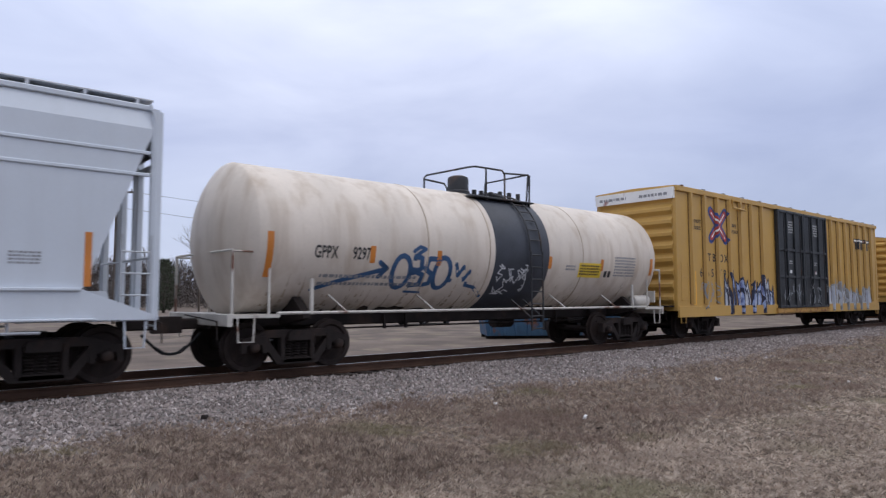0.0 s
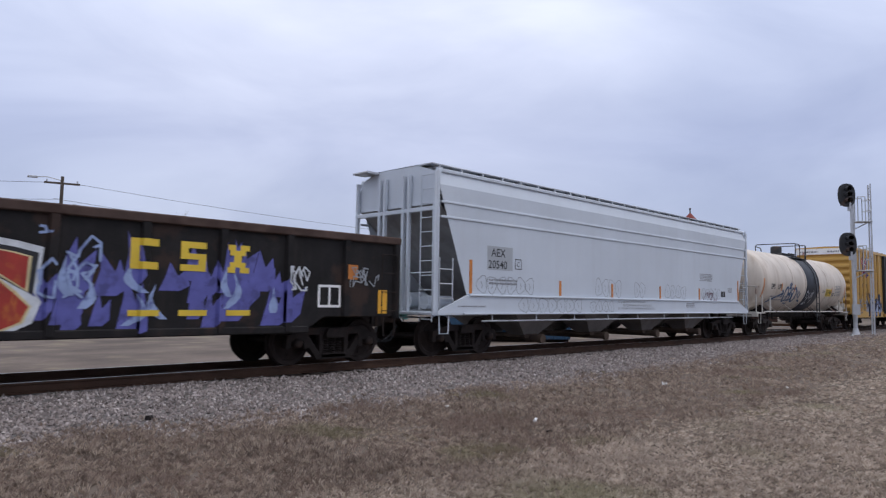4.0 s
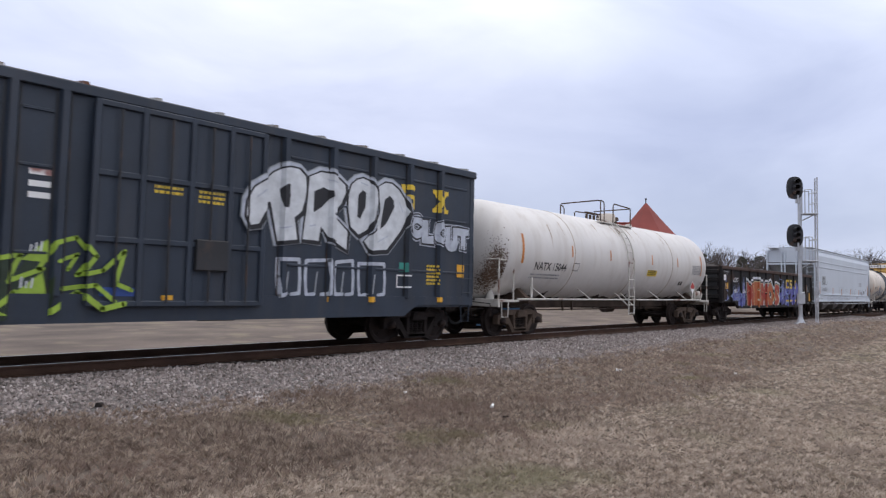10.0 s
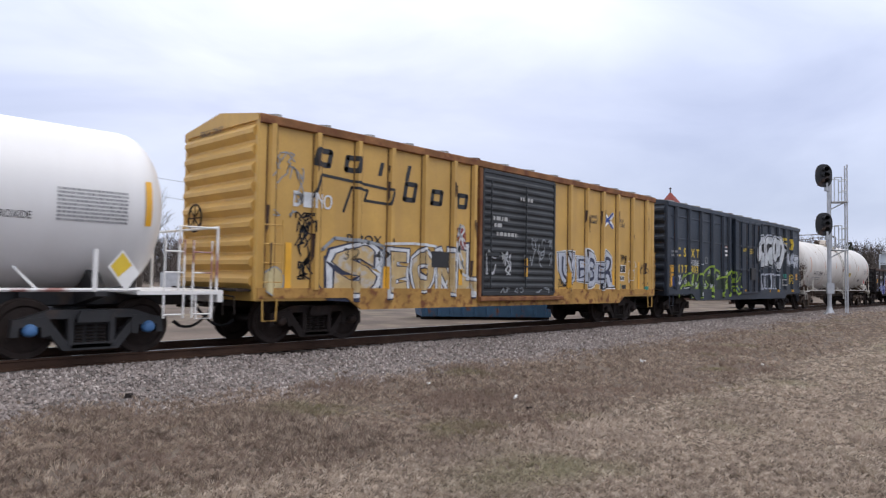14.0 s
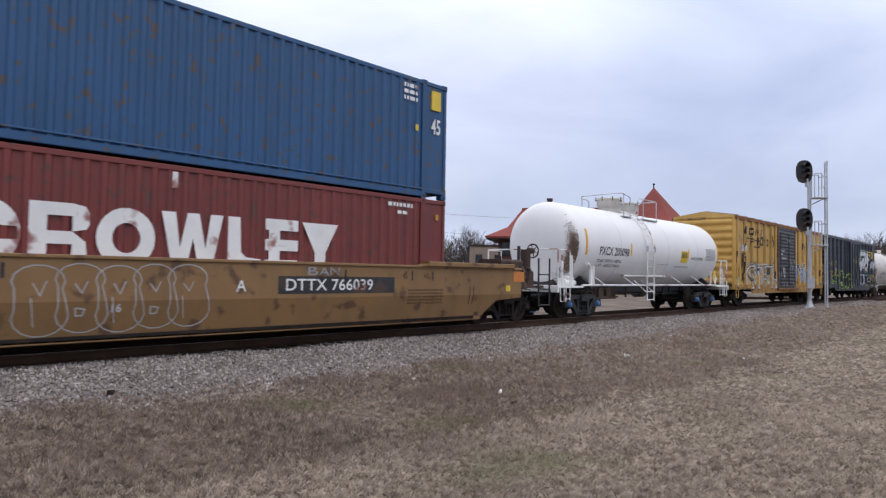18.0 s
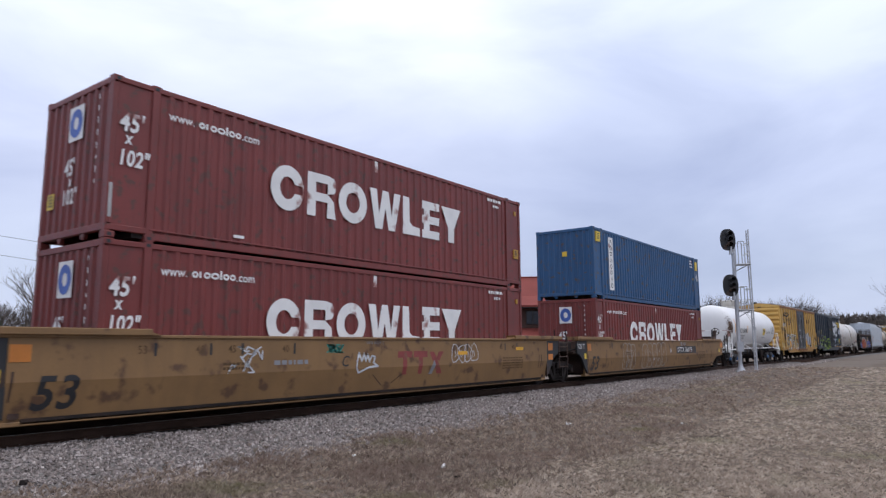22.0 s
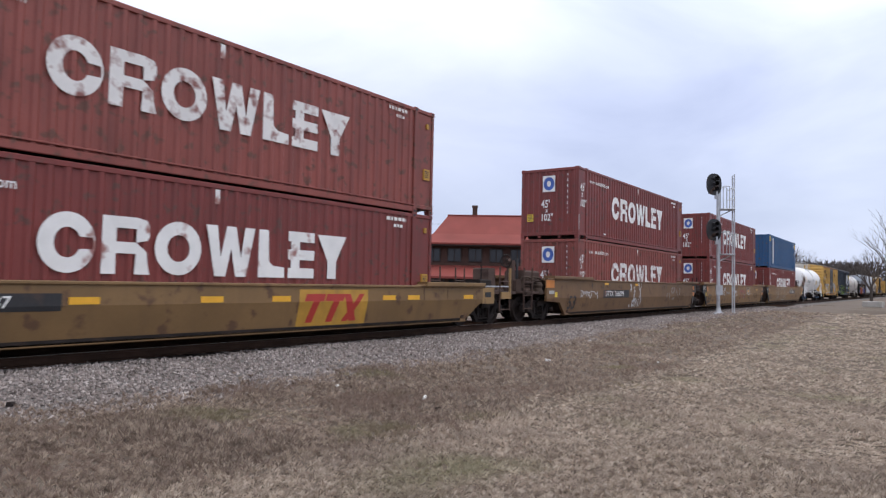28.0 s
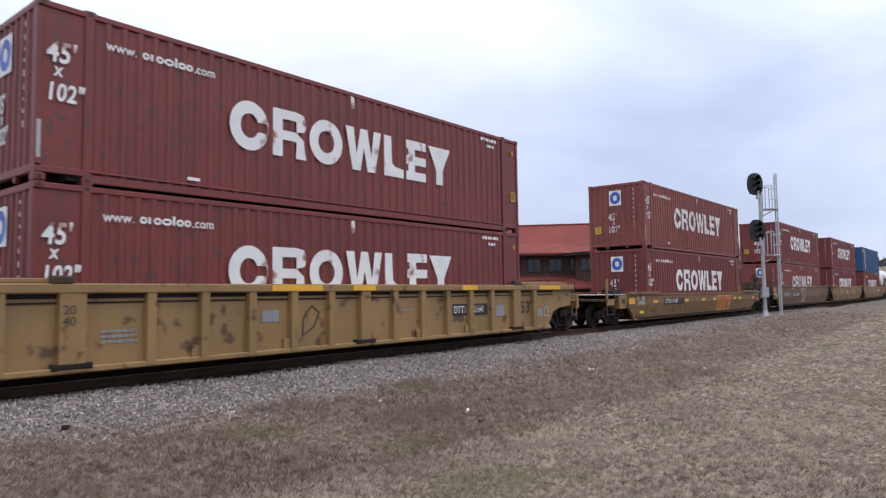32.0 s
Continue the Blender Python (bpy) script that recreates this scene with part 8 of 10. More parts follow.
    blades = [[(-5.97, 1.15), (-5.68, 1.78), (-5.58, 1.75), (-5.72, 1.28)], [(-5.6, 1.08), (-5.15, 1.38), (-5.25, 1.1)], [(-4.75, 1.05), (-4.55, 1.25), (-4.42, 1.1)], [(-4.15, 1.08), (-3.9, 1.28), (-3.78, 0.98)],
              [(-5.15, 0.76), (-4.5, 0.98), (-4.2, 0.98), (-3.55, 0.74), (-4.3, 0.84), (-4.7, 0.80)], [(-3.4, 0.78), (-3.0, 0.98), (-2.6, 0.80), (-3.0, 0.85)], [(-5.9, 0.8), (-5.3, 0.84), (-5.25, 0.76)], [(-6.6, 1.22), (-6.2, 1.42), (-6.15, 1.25)],
              [(-3.45, 1.5), (-3.1, 1.75), (-3.05, 1.55)], [(-2.6, 1.1), (-2.2, 1.45), (-2.12, 1.05)], [(-4.35, 1.65), (-4.0, 1.95), (-4.0, 1.7)], [(-2.5, 1.62), (-2.15, 1.95), (-2.12, 1.6)]]
    for poly in blades:
        side.put("lime_blade", M().shape(poly, p(5)), SPRAY["green"])
        x, y = poly[0]
        g = M()
        for j in range(3):
            stroke(g, p(6), [(x + 0.12 + 0.07 * j, y + 0.12), (x + 0.13 + 0.07 * j, y + rng.uniform(0.2, 0.32))], 0.028)
        side.put("pale_drip", g, SPRAY["white"])
    for pts, wd in (([(-2.25, 1.5), (-2.05, 1.9), (-1.75, 2.0), (-1.5, 1.72), (-1.72, 1.42), (-1.4, 1.5), (-1.08, 1.82), (-1.2, 1.3), (-0.95, 1.2)], 0.07), ([(-2.1, 0.85), (-1.7, 1.15), (-1.38, 0.9), (-1.05, 0.98)], 0.09), ([(-1.95, 1.2), (-1.5, 1.27), (-1.2, 1.02)], 0.07), ([(-2.0, 1.62), (-1.72, 1.74), (-1.85, 1.5)], 0.06)):
        side.put("lime_outline", stroke(M(), p(4), pts, wd), SPRAY["green"], "lime green sprayed outline")
    for body, a0, a1, b0, b1 in (("J", -6.02, -5.86, 2.08, 2.3), ("O", -5.82, -5.62, 2.06, 2.26), ("B", -5.58, -5.38, 2.05, 2.26), ("E", -5.34, -5.14, 2.06, 2.26)):
        side.put("tag_letter", sprayed(M(), body, p(6), a0, a1, b0, b1, 0.0, 0.0, 5, 0.05), SPRAY["white"])
    side.put("tag_arrow", stroke(M(), p(6), [(-5.05, 2.12), (-4.75, 2.14), (-4.85, 2.3), (-4.7, 2.12), (-4.85, 1.98)], 0.028), SPRAY["white"])
    for i, ch in enumerate("POD"):
        side.put("tag_letter", sprayed(M(), ch, p(6), -7.2 + 0.13 * i, -7.05 + 0.13 * i, 1.3, 1.66, 0.03, 0.03, 7 + i, 0.06), SPRAY["white"])
    side.put("tag_letter", stroke(M(), p(6), [(-6.75, 1.15), (-6.72, 0.92), (-6.7, 1.04), (-6.55, 1.05), (-6.5, 1.2), (-6.55, 0.88), (-6.45, 1.16), (-6.2, 1.18), (-6.45, 0.95), (-6.25, 0.94)], 0.03), SPRAY["white"])
    side.put("class_box", stroke(M(), p(1), [(-4.5, 2.18), (-4.26, 2.18), (-4.26, 2.4), (-4.5, 2.4), (-4.5, 2.18)], 0.02), PALEINK)
    side.put("small_print", fine_print(M(), p(1), -7.62, 2.5, 2, 0.08, rng, 0.3), GREYINK)
    for b in (2.9, 2.72, 2.55):
        side.put("stencil_patch", rect(M(), p(1), -2.45, -2.15, b, b + 0.09), LETTER)
    fr = M()
    stroke(fr, p(1), [(5.2, 1.35), (5.62, 1.35), (5.62, 1.62), (5.2, 1.62), (5.2, 1.35)], 0.035)
    side.put("stencil_frame", fr, LETTER)
    side.put("teal_patch", rect(M(), p(1), 5.26, 5.48, 1.7, 1.92), SPRAY["teal"])
    side.put("yellow_print", fine_print(M(), p(1), 6.2, 1.85, 6, 0.05, rng, 0.38), YELDEC)
    for x0, x1, lo, hi in ((2.62, 3.16, 1.0, 1.12), (4.25, 4.72, 1.0, 1.12), (6.14, 7.06, 1.0, 1.12), (7.32, 7.60, 1.63, 1.95)):
        side.put("amber_plate", rect(M(), p(3), x0, x1, lo, hi), AMBER)
    part("blue_patch", rect(M(), face_near(1.606), -1.42, -0.87, 1.1, 1.24), BLUEDEC, d)
    part("amber_plate", rect(M(), face_near(1.606), -0.42, -0.22, 1.04, 1.12), AMBER, d)


def yellow_railbox():
    u, half = -75.48, 7.97
    rng = random.Random(8)
    posts = [-83.2, -82.15, -81.1, -80.15, -79.1, -78.1, -77.35, -72.95, -72.0, -71.05, -70.1, -69.1, -68.1]
    car = boxcar("rust-streaked yellow boxcar with a black ribbed door and graffiti", u, half, 0.67, 4.36, YELLOW, YELLOW, YELRUST, None, posts, 6.28, ridge=0.26, post_d=0.075, sill_paint=SILLRUST, shade_line_paint=RUSTSHADE)
    a0, a1 = -77.05 - u, -73.88 - u
    door_ribbed(car, a0, a1, 1.0, 4.15, DOORBLK, 16, out=0.045, frame_paint=DOORBLK, label="black door with horizontal ribs")
    part("door_track", M().box(a0 - 0.15, a1 + 0.4, -1.66, -1.5, 0.80, 0.92, 0.02), YELRUST, car, "rusty lower door track")
    part("door_post", M().box(a0 - 0.16, a0 - 0.05, -1.60, -1.48, 0.9, 4.2, 0.02), YELRUST, car, "rusty door post")
    pd = face_near(1.612)
    dp = M()
    for a, b, w in ((0.35, 2.9, 0.65), (0.4, 2.72, 0.3), (0.5, 2.5, 0.9), (1.5, 3.5, 0.6)):
        fine_print(dp, pd, a0 + a, b, 1, 0.1, rng, w)
    part("door_print", dp, PALEINK, car)
    part("scribble", scribble(M(), pd, a0 + 0.1, a0 + 1.1, 1.5, 2.1, 10, 0.035, rng), SPRAY["white"], car)
    part("scribble", scribble(M(), pd, a0 + 1.7, a0 + 3.0, 1.7, 2.5, 12, 0.03, rng), SPRAY["grey"], car)
    part("scribble", scribble(M(), pd, a0 + 0.7, a0 + 2.9, 1.02, 1.15, 8, 0.025, rng), SPRAY["grey"], car)
    for b0, b1 in ((1.45, 1.7), (1.75, 1.95)):
        part("yellow_tape", rect(M(), pd, a0 + 1.72, a0 + 1.86, b0, b1), AMBER, car)
    side = Side(car, [x - u for x in posts], 1.48, 1.575)
    p = side.on
    for a, w, b, h in ((-6.75, 0.40, 3.62, 0.28), (-5.97, 0.36, 3.60, 0.26), (-5.06, 0.2, 3.58, 0.30), (-4.25, 0.2, 3.56, 0.36), (-4.29, 0.36, 3.14, 0.36), (-3.40, 0.36, 3.14, 0.28), (-2.50, 0.36, 3.14, 0.28)):
        m = M()
        k = h * 0.25
        if w > 0.3:  # slanted open block
            stroke(m, p(1), [(a + 0.03, b), (a + k, b + h), (a + w + k - 0.05, b + h), (a + w - 0.03, b), (a + 0.03, b)], 0.11)
        else:
            m.shape([(a, b), (a + 0.11, b), (a + 0.11 + k, b + h), (a + k, b + h)], p(1))
        side.put("emblem_block", m, INK, "black slanted emblem block")
    side.put("emblem_line", stroke(M(), p(1), [(-6.75, 2.95), (-6.6, 3.42), (-4.62, 3.3), (-4.72, 2.98), (-5.42, 3.0), (-5.34, 3.22), (-5.78, 3.24), (-5.98, 2.72)], 0.06), INK)
    for body, a, b, sz, sx in (("R BOX", -5.9, 2.06, 0.28, 1.15), ("32", -5.98, 1.72, 0.34, 1.15), ("497", -5.1, 1.72, 0.34, 1.1)):
        side.put("car_number", M().text(body, p(5), a, b, sz, 0.012, sx=sx), INK)
    for body, a, b in (("next", 3.68, 3.34), ("load", 3.70, 3.18), ("any", 5.48, 3.34), ("road", 5.45, 3.18)):
        side.put("slogan", M().text(body, p(1), a, b, 0.22, 0.008, sx=1.05, shear=0.2), INK)
    a, b = 4.81, 3.35
    for lay, w, k, mt in ((1, 0.17, 1.0, LETTER), (2, 0.08, 0.97, BLUEDEC)):
        for s in (-1, 1):
            dy = 0.045 * s if lay == 2 else 0
            side.put("emblem_cross", stroke(M(), p(lay), [(a - 0.27 * k, b - s * 0.19 * k + dy), (a + 0.27 * k, b + s * 0.19 * k + dy)], w), mt)
    for a0, a1, b0, b1 in ((2.40, 2.51, 1.16, 1.60), (5.06, 5.17, 1.25, 1.69), (6.80, 6.92, 1.13, 2.05)):
        side.put("amber_strip", rect(M(), p(6), a0, a1, b0, b1), AMBER)
    for a0, a1, b0, b1 in ((5.48, 5.93, 1.67, 1.91), (5.56, 5.85, 1.40, 1.55)):
        side.put("stencil_panel", rect(M(), p(2), a0, a1, b0, b1), INK, "black stencil panel with a white frame")
        side.put("panel_frame", stroke(M(), p(3), [(a0, b0), (a1, b0), (a1, b1), (a0, b1), (a0, b0)], 0.02), LETTER)
        side.put("panel_frame", stroke(M(), p(3), [((a0 + a1) / 2, b0 + 0.03), ((a0 + a1) / 2, b1 - 0.03)], 0.03), LETTER)
    side.put("green_patch", rect(M(), p(2), 5.42, 5.63, 1.13, 1.29), SPRAY["teal"])
    side.put("green_patch", rect(M(), p(2), 7.25, 7.45, 1.1, 1.22), SPRAY["teal"])
    side.put("dark_plate", rect(M(), p(2), 5.7, 5.98, 1.13, 1.26), INK)
    for x0, x1, y0, y1, mt in ((6.14, 6.72, 1.2, 2.05, "white"), (6.98, 7.5, 1.65, 1.98, "black"), (5.4, 6.0, 1.95, 2.25, "black"), (1.95, 2.4, 1.1, 1.4, "black"), (5.5, 5.9, 0.98, 1.1, "black")):
        side.put("scribble", scribble(M(), p(4), x0, x1, y0, y1, 6, 0.02, rng), SPRAY[mt])
    # rust runs down the posts
    for x in side.posts:
        for k in range(3):
            z0 = rng.uniform(1.4, 4.0)
            ln, w2 = rng.uniform(0.15, 0.6), rng.uniform(0.012, 0.03)
            dx = rng.choice((-0.085, -0.02, 0.04, 0.085))
            side.put("rust_run", M().shape([(x + dx - w2, z0), (x + dx - w2 * 0.4, z0 - ln), (x + dx + w2 * 0.5, z0 - ln * 0.8), (x + dx + w2, z0)], p(5)), RUSTBROWN)
    for a, b, w, h in ((-7.37, 1.0, 0.14, 1.0), (-4.87, 1.1, 0.14, 0.5), (-2.4, 1.2, 0.14, 0.4)):
        side.put("amber_strip", rect(M(), p(6), a, a + w, b, b + h), AMBER)
    # crowded pale piece low on the long end, blue-violet edges
    for k, (ch, a0, a1, b0, b1) in enumerate((("S", -6.25, -5.0, 1.0, 2.0), ("E", -4.72, -4.12, 1.0, 1.95), ("O", -4.0, -3.25, 1.05, 2.0), ("N", -3.15, -2.6, 1.0, 2.0), ("L", -2.42, -1.75, 1.0, 2.1))):
        for bold, name, mt, lay in ((0.17, "graffiti_edge", SPRAY["navy"], 2), (0.14, "graffiti_outline", SPRAY["white"], 3), (0.075, "graffiti_edge", SPRAY["navy"], 4), (0.055, "graffiti_fill", SPRAY["tan"], 5)):
            side.put(name, sprayed(M(), ch, p(lay), a0, a1, b0, b1, bold, 0.075, 80 + k, 0.06, 0.05 * (-1) ** k), mt)
    for pts, wd, mt in (([(-6.5, 1.9), (-6.2, 2.15), (-5.3, 2.12), (-4.9, 2.05)], 0.07, "grey"), ([(-4.8, 2.1), (-3.9, 2.15), (-3.2, 2.12)], 0.06, "white"), ([(-2.5, 2.3), (-2.3, 1.5), (-1.7, 1.28)], 0.06, "white"), ([(-2.55, 0.95), (-2.1, 1.05), (-1.65, 0.98)], 0.08, "white"),
                        ([(-6.6, 1.2), (-6.35, 0.9), (-5.6, 0.86), (-5.2, 0.94)], 0.06, "navy"), ([(-3.3, 0.9), (-2.9, 1.1), (-2.8, 1.3)], 0.05, "white"), ([(-4.9, 0.98), (-4.85, 2.05)], 0.05, "grey")):
        side.put("graffiti_line", stroke(M(), p(6), pts, wd), SPRAY[mt])
    side.put("scribble", scribble(M(), p(4), -6.1, -1.9, 0.9, 1.9, 12, 0.025, rng), SPRAY["grey"])
    for z in (2.45, 2.28, 2.1):
        side.put("red_smear", scribble(M(), p(5), -2.55, -2.15, z, z + 0.14, 5, 0.04, rng), SPRAY["maroon2"])
    for k, (ch, a0, a1, b0, b1) in enumerate((("U", 2.0, 2.85, 1.25, 2.2), ("E", 2.95, 3.48, 1.36, 2.12), ("B", 3.45, 4.1, 1.2, 2.28), ("E", 4.05, 4.5, 1.3, 1.95), ("R", 4.42, 5.25, 1.18, 2.3))):
        for bold, name, mt, lay in ((0.17, "graffiti_halo", SPRAY["white"], 2), (0.14, "graffiti_edge", SPRAY["black"], 3), (0.115, "graffiti_letter", SPRAY["pearl"], 4), (0.0, "graffiti_core", SPRAY["navy"], 5)):
            side.put(name, sprayed(M(), ch, p(lay), a0, a1, b0, b1, bold, 0.115, 60 + k, 0.07, -0.12 + 0.06 * k), mt)
    for i, ch in enumerate("DINO"):
        side.put("tag_letter", sprayed(M(), ch, p(4), -7.22 + 0.24 * i, -7.0 + 0.24 * i, 2.72, 3.02, 0.02, 0.02, 30 + i, 0.06), SPRAY["white"])
    side.put("scribble", scribble(M(), p(4), -7.75, -7.0, 2.5, 3.75, 12, 0.025, rng), SPRAY["grey"], "grey marker scrawls")
    side.put("scribble", scribble(M(), p(4), -7.15, -6.72, 1.3, 2.6, 20, 0.03, rng), SPRAY["black"], "dark scrawled doodle")
    side.put("scribble", scribble(M(), p(6), -2.55, -2.2, 1.6, 2.7, 6, 0.05, rng), SPRAY["white"])
    side.put("dark_patch", rect(M(), p(6), -3.35, -2.75, 1.62, 2.0), INK)
    side.put("end_stencil", M().text("XAF 20 A", p(2), 7.1, 1.28, 0.10, 0.002), INK)
    ring = [(-7.62 + 0.24 * math.cos(t), 1.25 + 0.28 * math.sin(t)) for t in [i * math.pi / 8 for i in range(16)]]
    side.put("white_stain", M().shape(ring, p(1)), SPRAY["cream"])
    side.put("stain_ring", stroke(M(), p(2), ring + ring[:1], 0.025), SPRAY["grey"])
    part("end_print", M().text("RBOX 32497", face_rear(-half - 0.055), -0.8, 4.22, 0.17, 0.004), INK, car)


# ---- containers ----
def corrugated(m, a0, a1, z0, z1, y, depth, pitch, axis="x", sgn=1):
    """A trapezoid-wave wall between a0 and a1."""
    n = max(1, round((a1 - a0) / pitch))
    p = (a1 - a0) / n
    prof = []
    for i in range(n):
        a = a0 + i * p
        prof += [(a, 0), (a + p * 0.26, 0), (a + p * 0.40, 1), (a + p * 0.86, 1)]
    prof.append((a1, 0))
    vs = []
    for a, d in prof:
        q = y + sgn * depth * d
        for z in (z0, z1):
            vs.append((a, q, z) if axis == "x" else (q, a, z))
    fs = [(2 * i, 2 * i + 2, 2 * i + 3, 2 * i + 1) for i in range(len(prof) - 1)]
    m.add(vs, fs)


def container(label, u, z, paint, style, seed):
    L, W, Hc = 6.858, 1.2955, 2.896
    rng = random.Random(seed)
    c = roll(thing("shipping_container", label, "container", "stacked containers"), u)
    c.location.z = z
    px = 6.06
    for s in (-1, 1):
        m = M()
        corrugated(m, -px, px, 0.16, Hc - 0.10, s * (W - 0.004), 0.036, 0.276, "x", -s)
        part("side_wall", m, paint, c)
        for e in (-1, 1):
            part("side_end_panel", M().box(*sorted((e * px, e * L)), *sorted((s * (W - 0.05), s * (W - 0.028))), 0.2, Hc - 0.1), paint, c)
            part("corner_post", M().box(*sorted((e * (L - 0.10), e * L)), *sorted((s * (W - 0.12), s * W)), 0.1, Hc - 0.05, 0.012), paint, c)
            part("lifting_post", M().box(*sorted((e * (px - 0.075), e * (px + 0.075))), *sorted((s * (W - 0.06), s * (W + 0.006))), 0.0, Hc, 0.012), paint, c)
            for zz in (0.0, Hc - 0.12):
                part("corner_casting", M().box(*sorted((e * (px - 0.09), e * (px + 0.09))), *sorted((s * (W - 0.16), s * (W + 0.006))), zz, zz + 0.12, 0.012), paint, c)
                for cx, hw in ((px, 0.04), (L - 0.085, 0.035)):
                    part("casting_hole", M().box(e * cx - hw, e * cx + hw, *sorted((s * (W - 0.02), s * (W + 0.0085))), zz + 0.03, zz + 0.09), INK, c)
                part("corner_casting", M().box(*sorted((e * (L - 0.17), e * (L + 0.004))), *sorted((s * (W - 0.16), s * (W + 0.006))), zz + 0.004, zz + 0.116, 0.012), paint, c)
        part("bottom_rail", M().box(-px, px, *sorted((s * (W - 0.06), s * (W + 0.001))), 0.03, 0.17, 0.012), paint, c)
        part("rail_lip", M().box(-px, px, *sorted((s * (W - 0.05), s * (W + 0.016))), 0.20, 0.235, 0.008), paint, c)
        for e in (-1, 1):
            part("end_bottom_rail", M().box(*sorted((e * px, e * L)), *sorted((s * (W - 0.06), s * (W + 0.003))), 0.13, 0.24, 0.012), paint, c)
        part("top_rail", M().box(-L, L, *sorted((s * (W - 0.06), s * (W + 0.001))), Hc - 0.12, Hc - 0.02, 0.012), paint, c)
        e = M()
        corrugated(e, -W + 0.12, W - 0.12, 0.16, Hc - 0.12, s * (L - 0.01), 0.04, 0.25, "y", -s)
        part("end_wall", e, paint, c)
        part("end_sill", M().box(*sorted((s * (L - 0.10), s * L)), -W, W, 0.13, 0.26, 0.012), paint, c)
        for y in (-0.45, 0.45):
            part("sill_bracket", M().prism([(y - 0.09, 0.14), (y + 0.09, 0.14), (y + 0.03, 0.03), (y - 0.03, 0.03)], *sorted((s * (L - 0.09), s * (L - 0.02))), "x"), paint, c)
        part("end_header", M().box(*sorted((s * (L - 0.10), s * L)), -W, W, Hc - 0.14, Hc - 0.02, 0.012), paint, c)
    r = M()
    corrugated(r, -L + 0.05, L - 0.05, -W + 0.03, W - 0.03, 0, 0.02, 0.28)
    r.v = [(a, zz, Hc - 0.05 + yy) for a, yy, zz in r.v]
    part("roof_sheet", r, paint, c)
    part("floor_frame", M().box(-L + 0.5, L - 0.5, -W + 0.06, W - 0.06, 0.05, 0.16), IRON, c)
    p = face_near(W + 0.004)
    pr = face_rear(-L - 0.004)
    if style == "blue":
        part("white_panel", rect(M(), p, -5.40, -4.93, 0.40, 2.62), LETTER, c, "tall white panel with grey marks")
        pm = face_near(W + 0.008)
        for i in range(8):  # eight upright marks, one over another
            z = 0.52 + 0.262 * i
            m = M()
            if i % 3 == 0:
                stroke(m, pm, [(-5.165 + 0.085 * math.cos(t), z + 0.08 + 0.085 * math.sin(t)) for t in [k * math.pi / 6 for k in range(13)]], 0.03)
            elif i % 3 == 1:
                stroke(m, pm, [(-5.25, z), (-5.165, z + 0.17), (-5.08, z)], 0.03)
            else:
                stroke(m, pm, [(-5.25, z), (-5.25, z + 0.17), (-5.1, z + 0.15), (-5.1, z + 0.05), (-5.25, z + 0.02)], 0.03)
            part("panel_mark", m, INK, c)
        part("yellow_plate", M().box(-6.62, -6.20, -W - 0.012, -W + 0.03, 2.32, 2.72), YELDEC, c, "yellow height warning plate")
        part("yellow_plate", M().box(6.3, 6.62, -W - 0.012, -W + 0.03, 2.2, 2.68), YELDEC, c)
        part("plate_print", fine_print(M(), face_near(W + 0.016), -6.52, 2.62, 4, 0.04, rng, 0.22), INK, c)
        part("yellow_mark", rect(M(), pr, -0.1, 0.12, 1.75, 1.95), YELDEC, c)
        part("length_number", M().text("45", p, 6.3, 1.62, 0.52, 0.02, sx=0.62), LETTER, c)
        part("small_print", fine_print(M(), p, 5.35, 2.6, 3, 0.09, rng, 0.45), LETTER, c)
        part("yellow_mark", rect(M(), p, 5.75, 5.85, 1.6, 1.75), YELDEC, c)
        return c
    ink = LETWORN if style == "worn" else LETTER
    emblem_row(c, p, -3.43, 1.06, 1.0, ink)
    part("web_mark", M().text("www.", p, -5.80, 2.33, 0.24, 0.012, sx=0.92), ink, c)
    x = -5.17
    for k, wd in enumerate((0.12, 0.08, 0.13, 0.17, 0.05, 0.13, 0.12)):  # the owner's name as plain small blocks
        m = M()
        if k in (1, 4):
            rect(m, p, x, x + 0.045, 2.335, 2.335 + (0.17 if k == 4 else 0.12))
        else:
            hoop(m, p, x + wd / 2, 2.395, wd / 2 + 0.008, 0.065, 0.04)
        part("web_block", m, ink, c)
        x += wd + 0.025
    part("web_mark", M().text(".com", p, x, 2.33, 0.24, 0.012, sx=0.92), ink, c)
    for body, dz, sz in (("45'", 1.92, 0.47), ("x", 1.69, 0.32), ("102\"", 1.30, 0.40)):
        part("size_mark", M().text(body, p, -6.72 + 0.12 * (body == "x"), dz, sz, 0.026, sx=0.74, shear=0.12), ink, c)
    part("emblem_panel", rect(M(), pr, -0.30, 0.26, 1.92, 2.58), LETTER, c, "white square emblem panel")
    pe = face_rear(-L - 0.010)
    part("emblem_ring", stroke(M(), pe, [(-0.02 + 0.17 * math.cos(t), 2.25 + 0.20 * math.sin(t)) for t in [i * math.pi / 8 for i in range(17)]], 0.15), LOGOBLUE, c, "blue ring emblem")
    for body, a, b, sz in (("45'", -0.36, 1.28, 0.44), ("x", -0.16, 1.08, 0.28), ("102\"", -0.38, 0.74, 0.40)):
        part("size_mark", M().text(body, pr, a, b, sz, 0.02, sx=0.72), ink, c)
    v = M()
    z0 = 2.62
    while z0 > 0.9:
        h = rng.uniform(0.05, 0.12)
        rect(v, pr, 0.80, 0.83, z0 - h, z0)
        z0 -= h + 0.12
    part("end_print", v, ink, c)
    part("yellow_plate", rect(M(), pr, -1.0, -0.72, 0.72, 1.02), YELDEC, c)
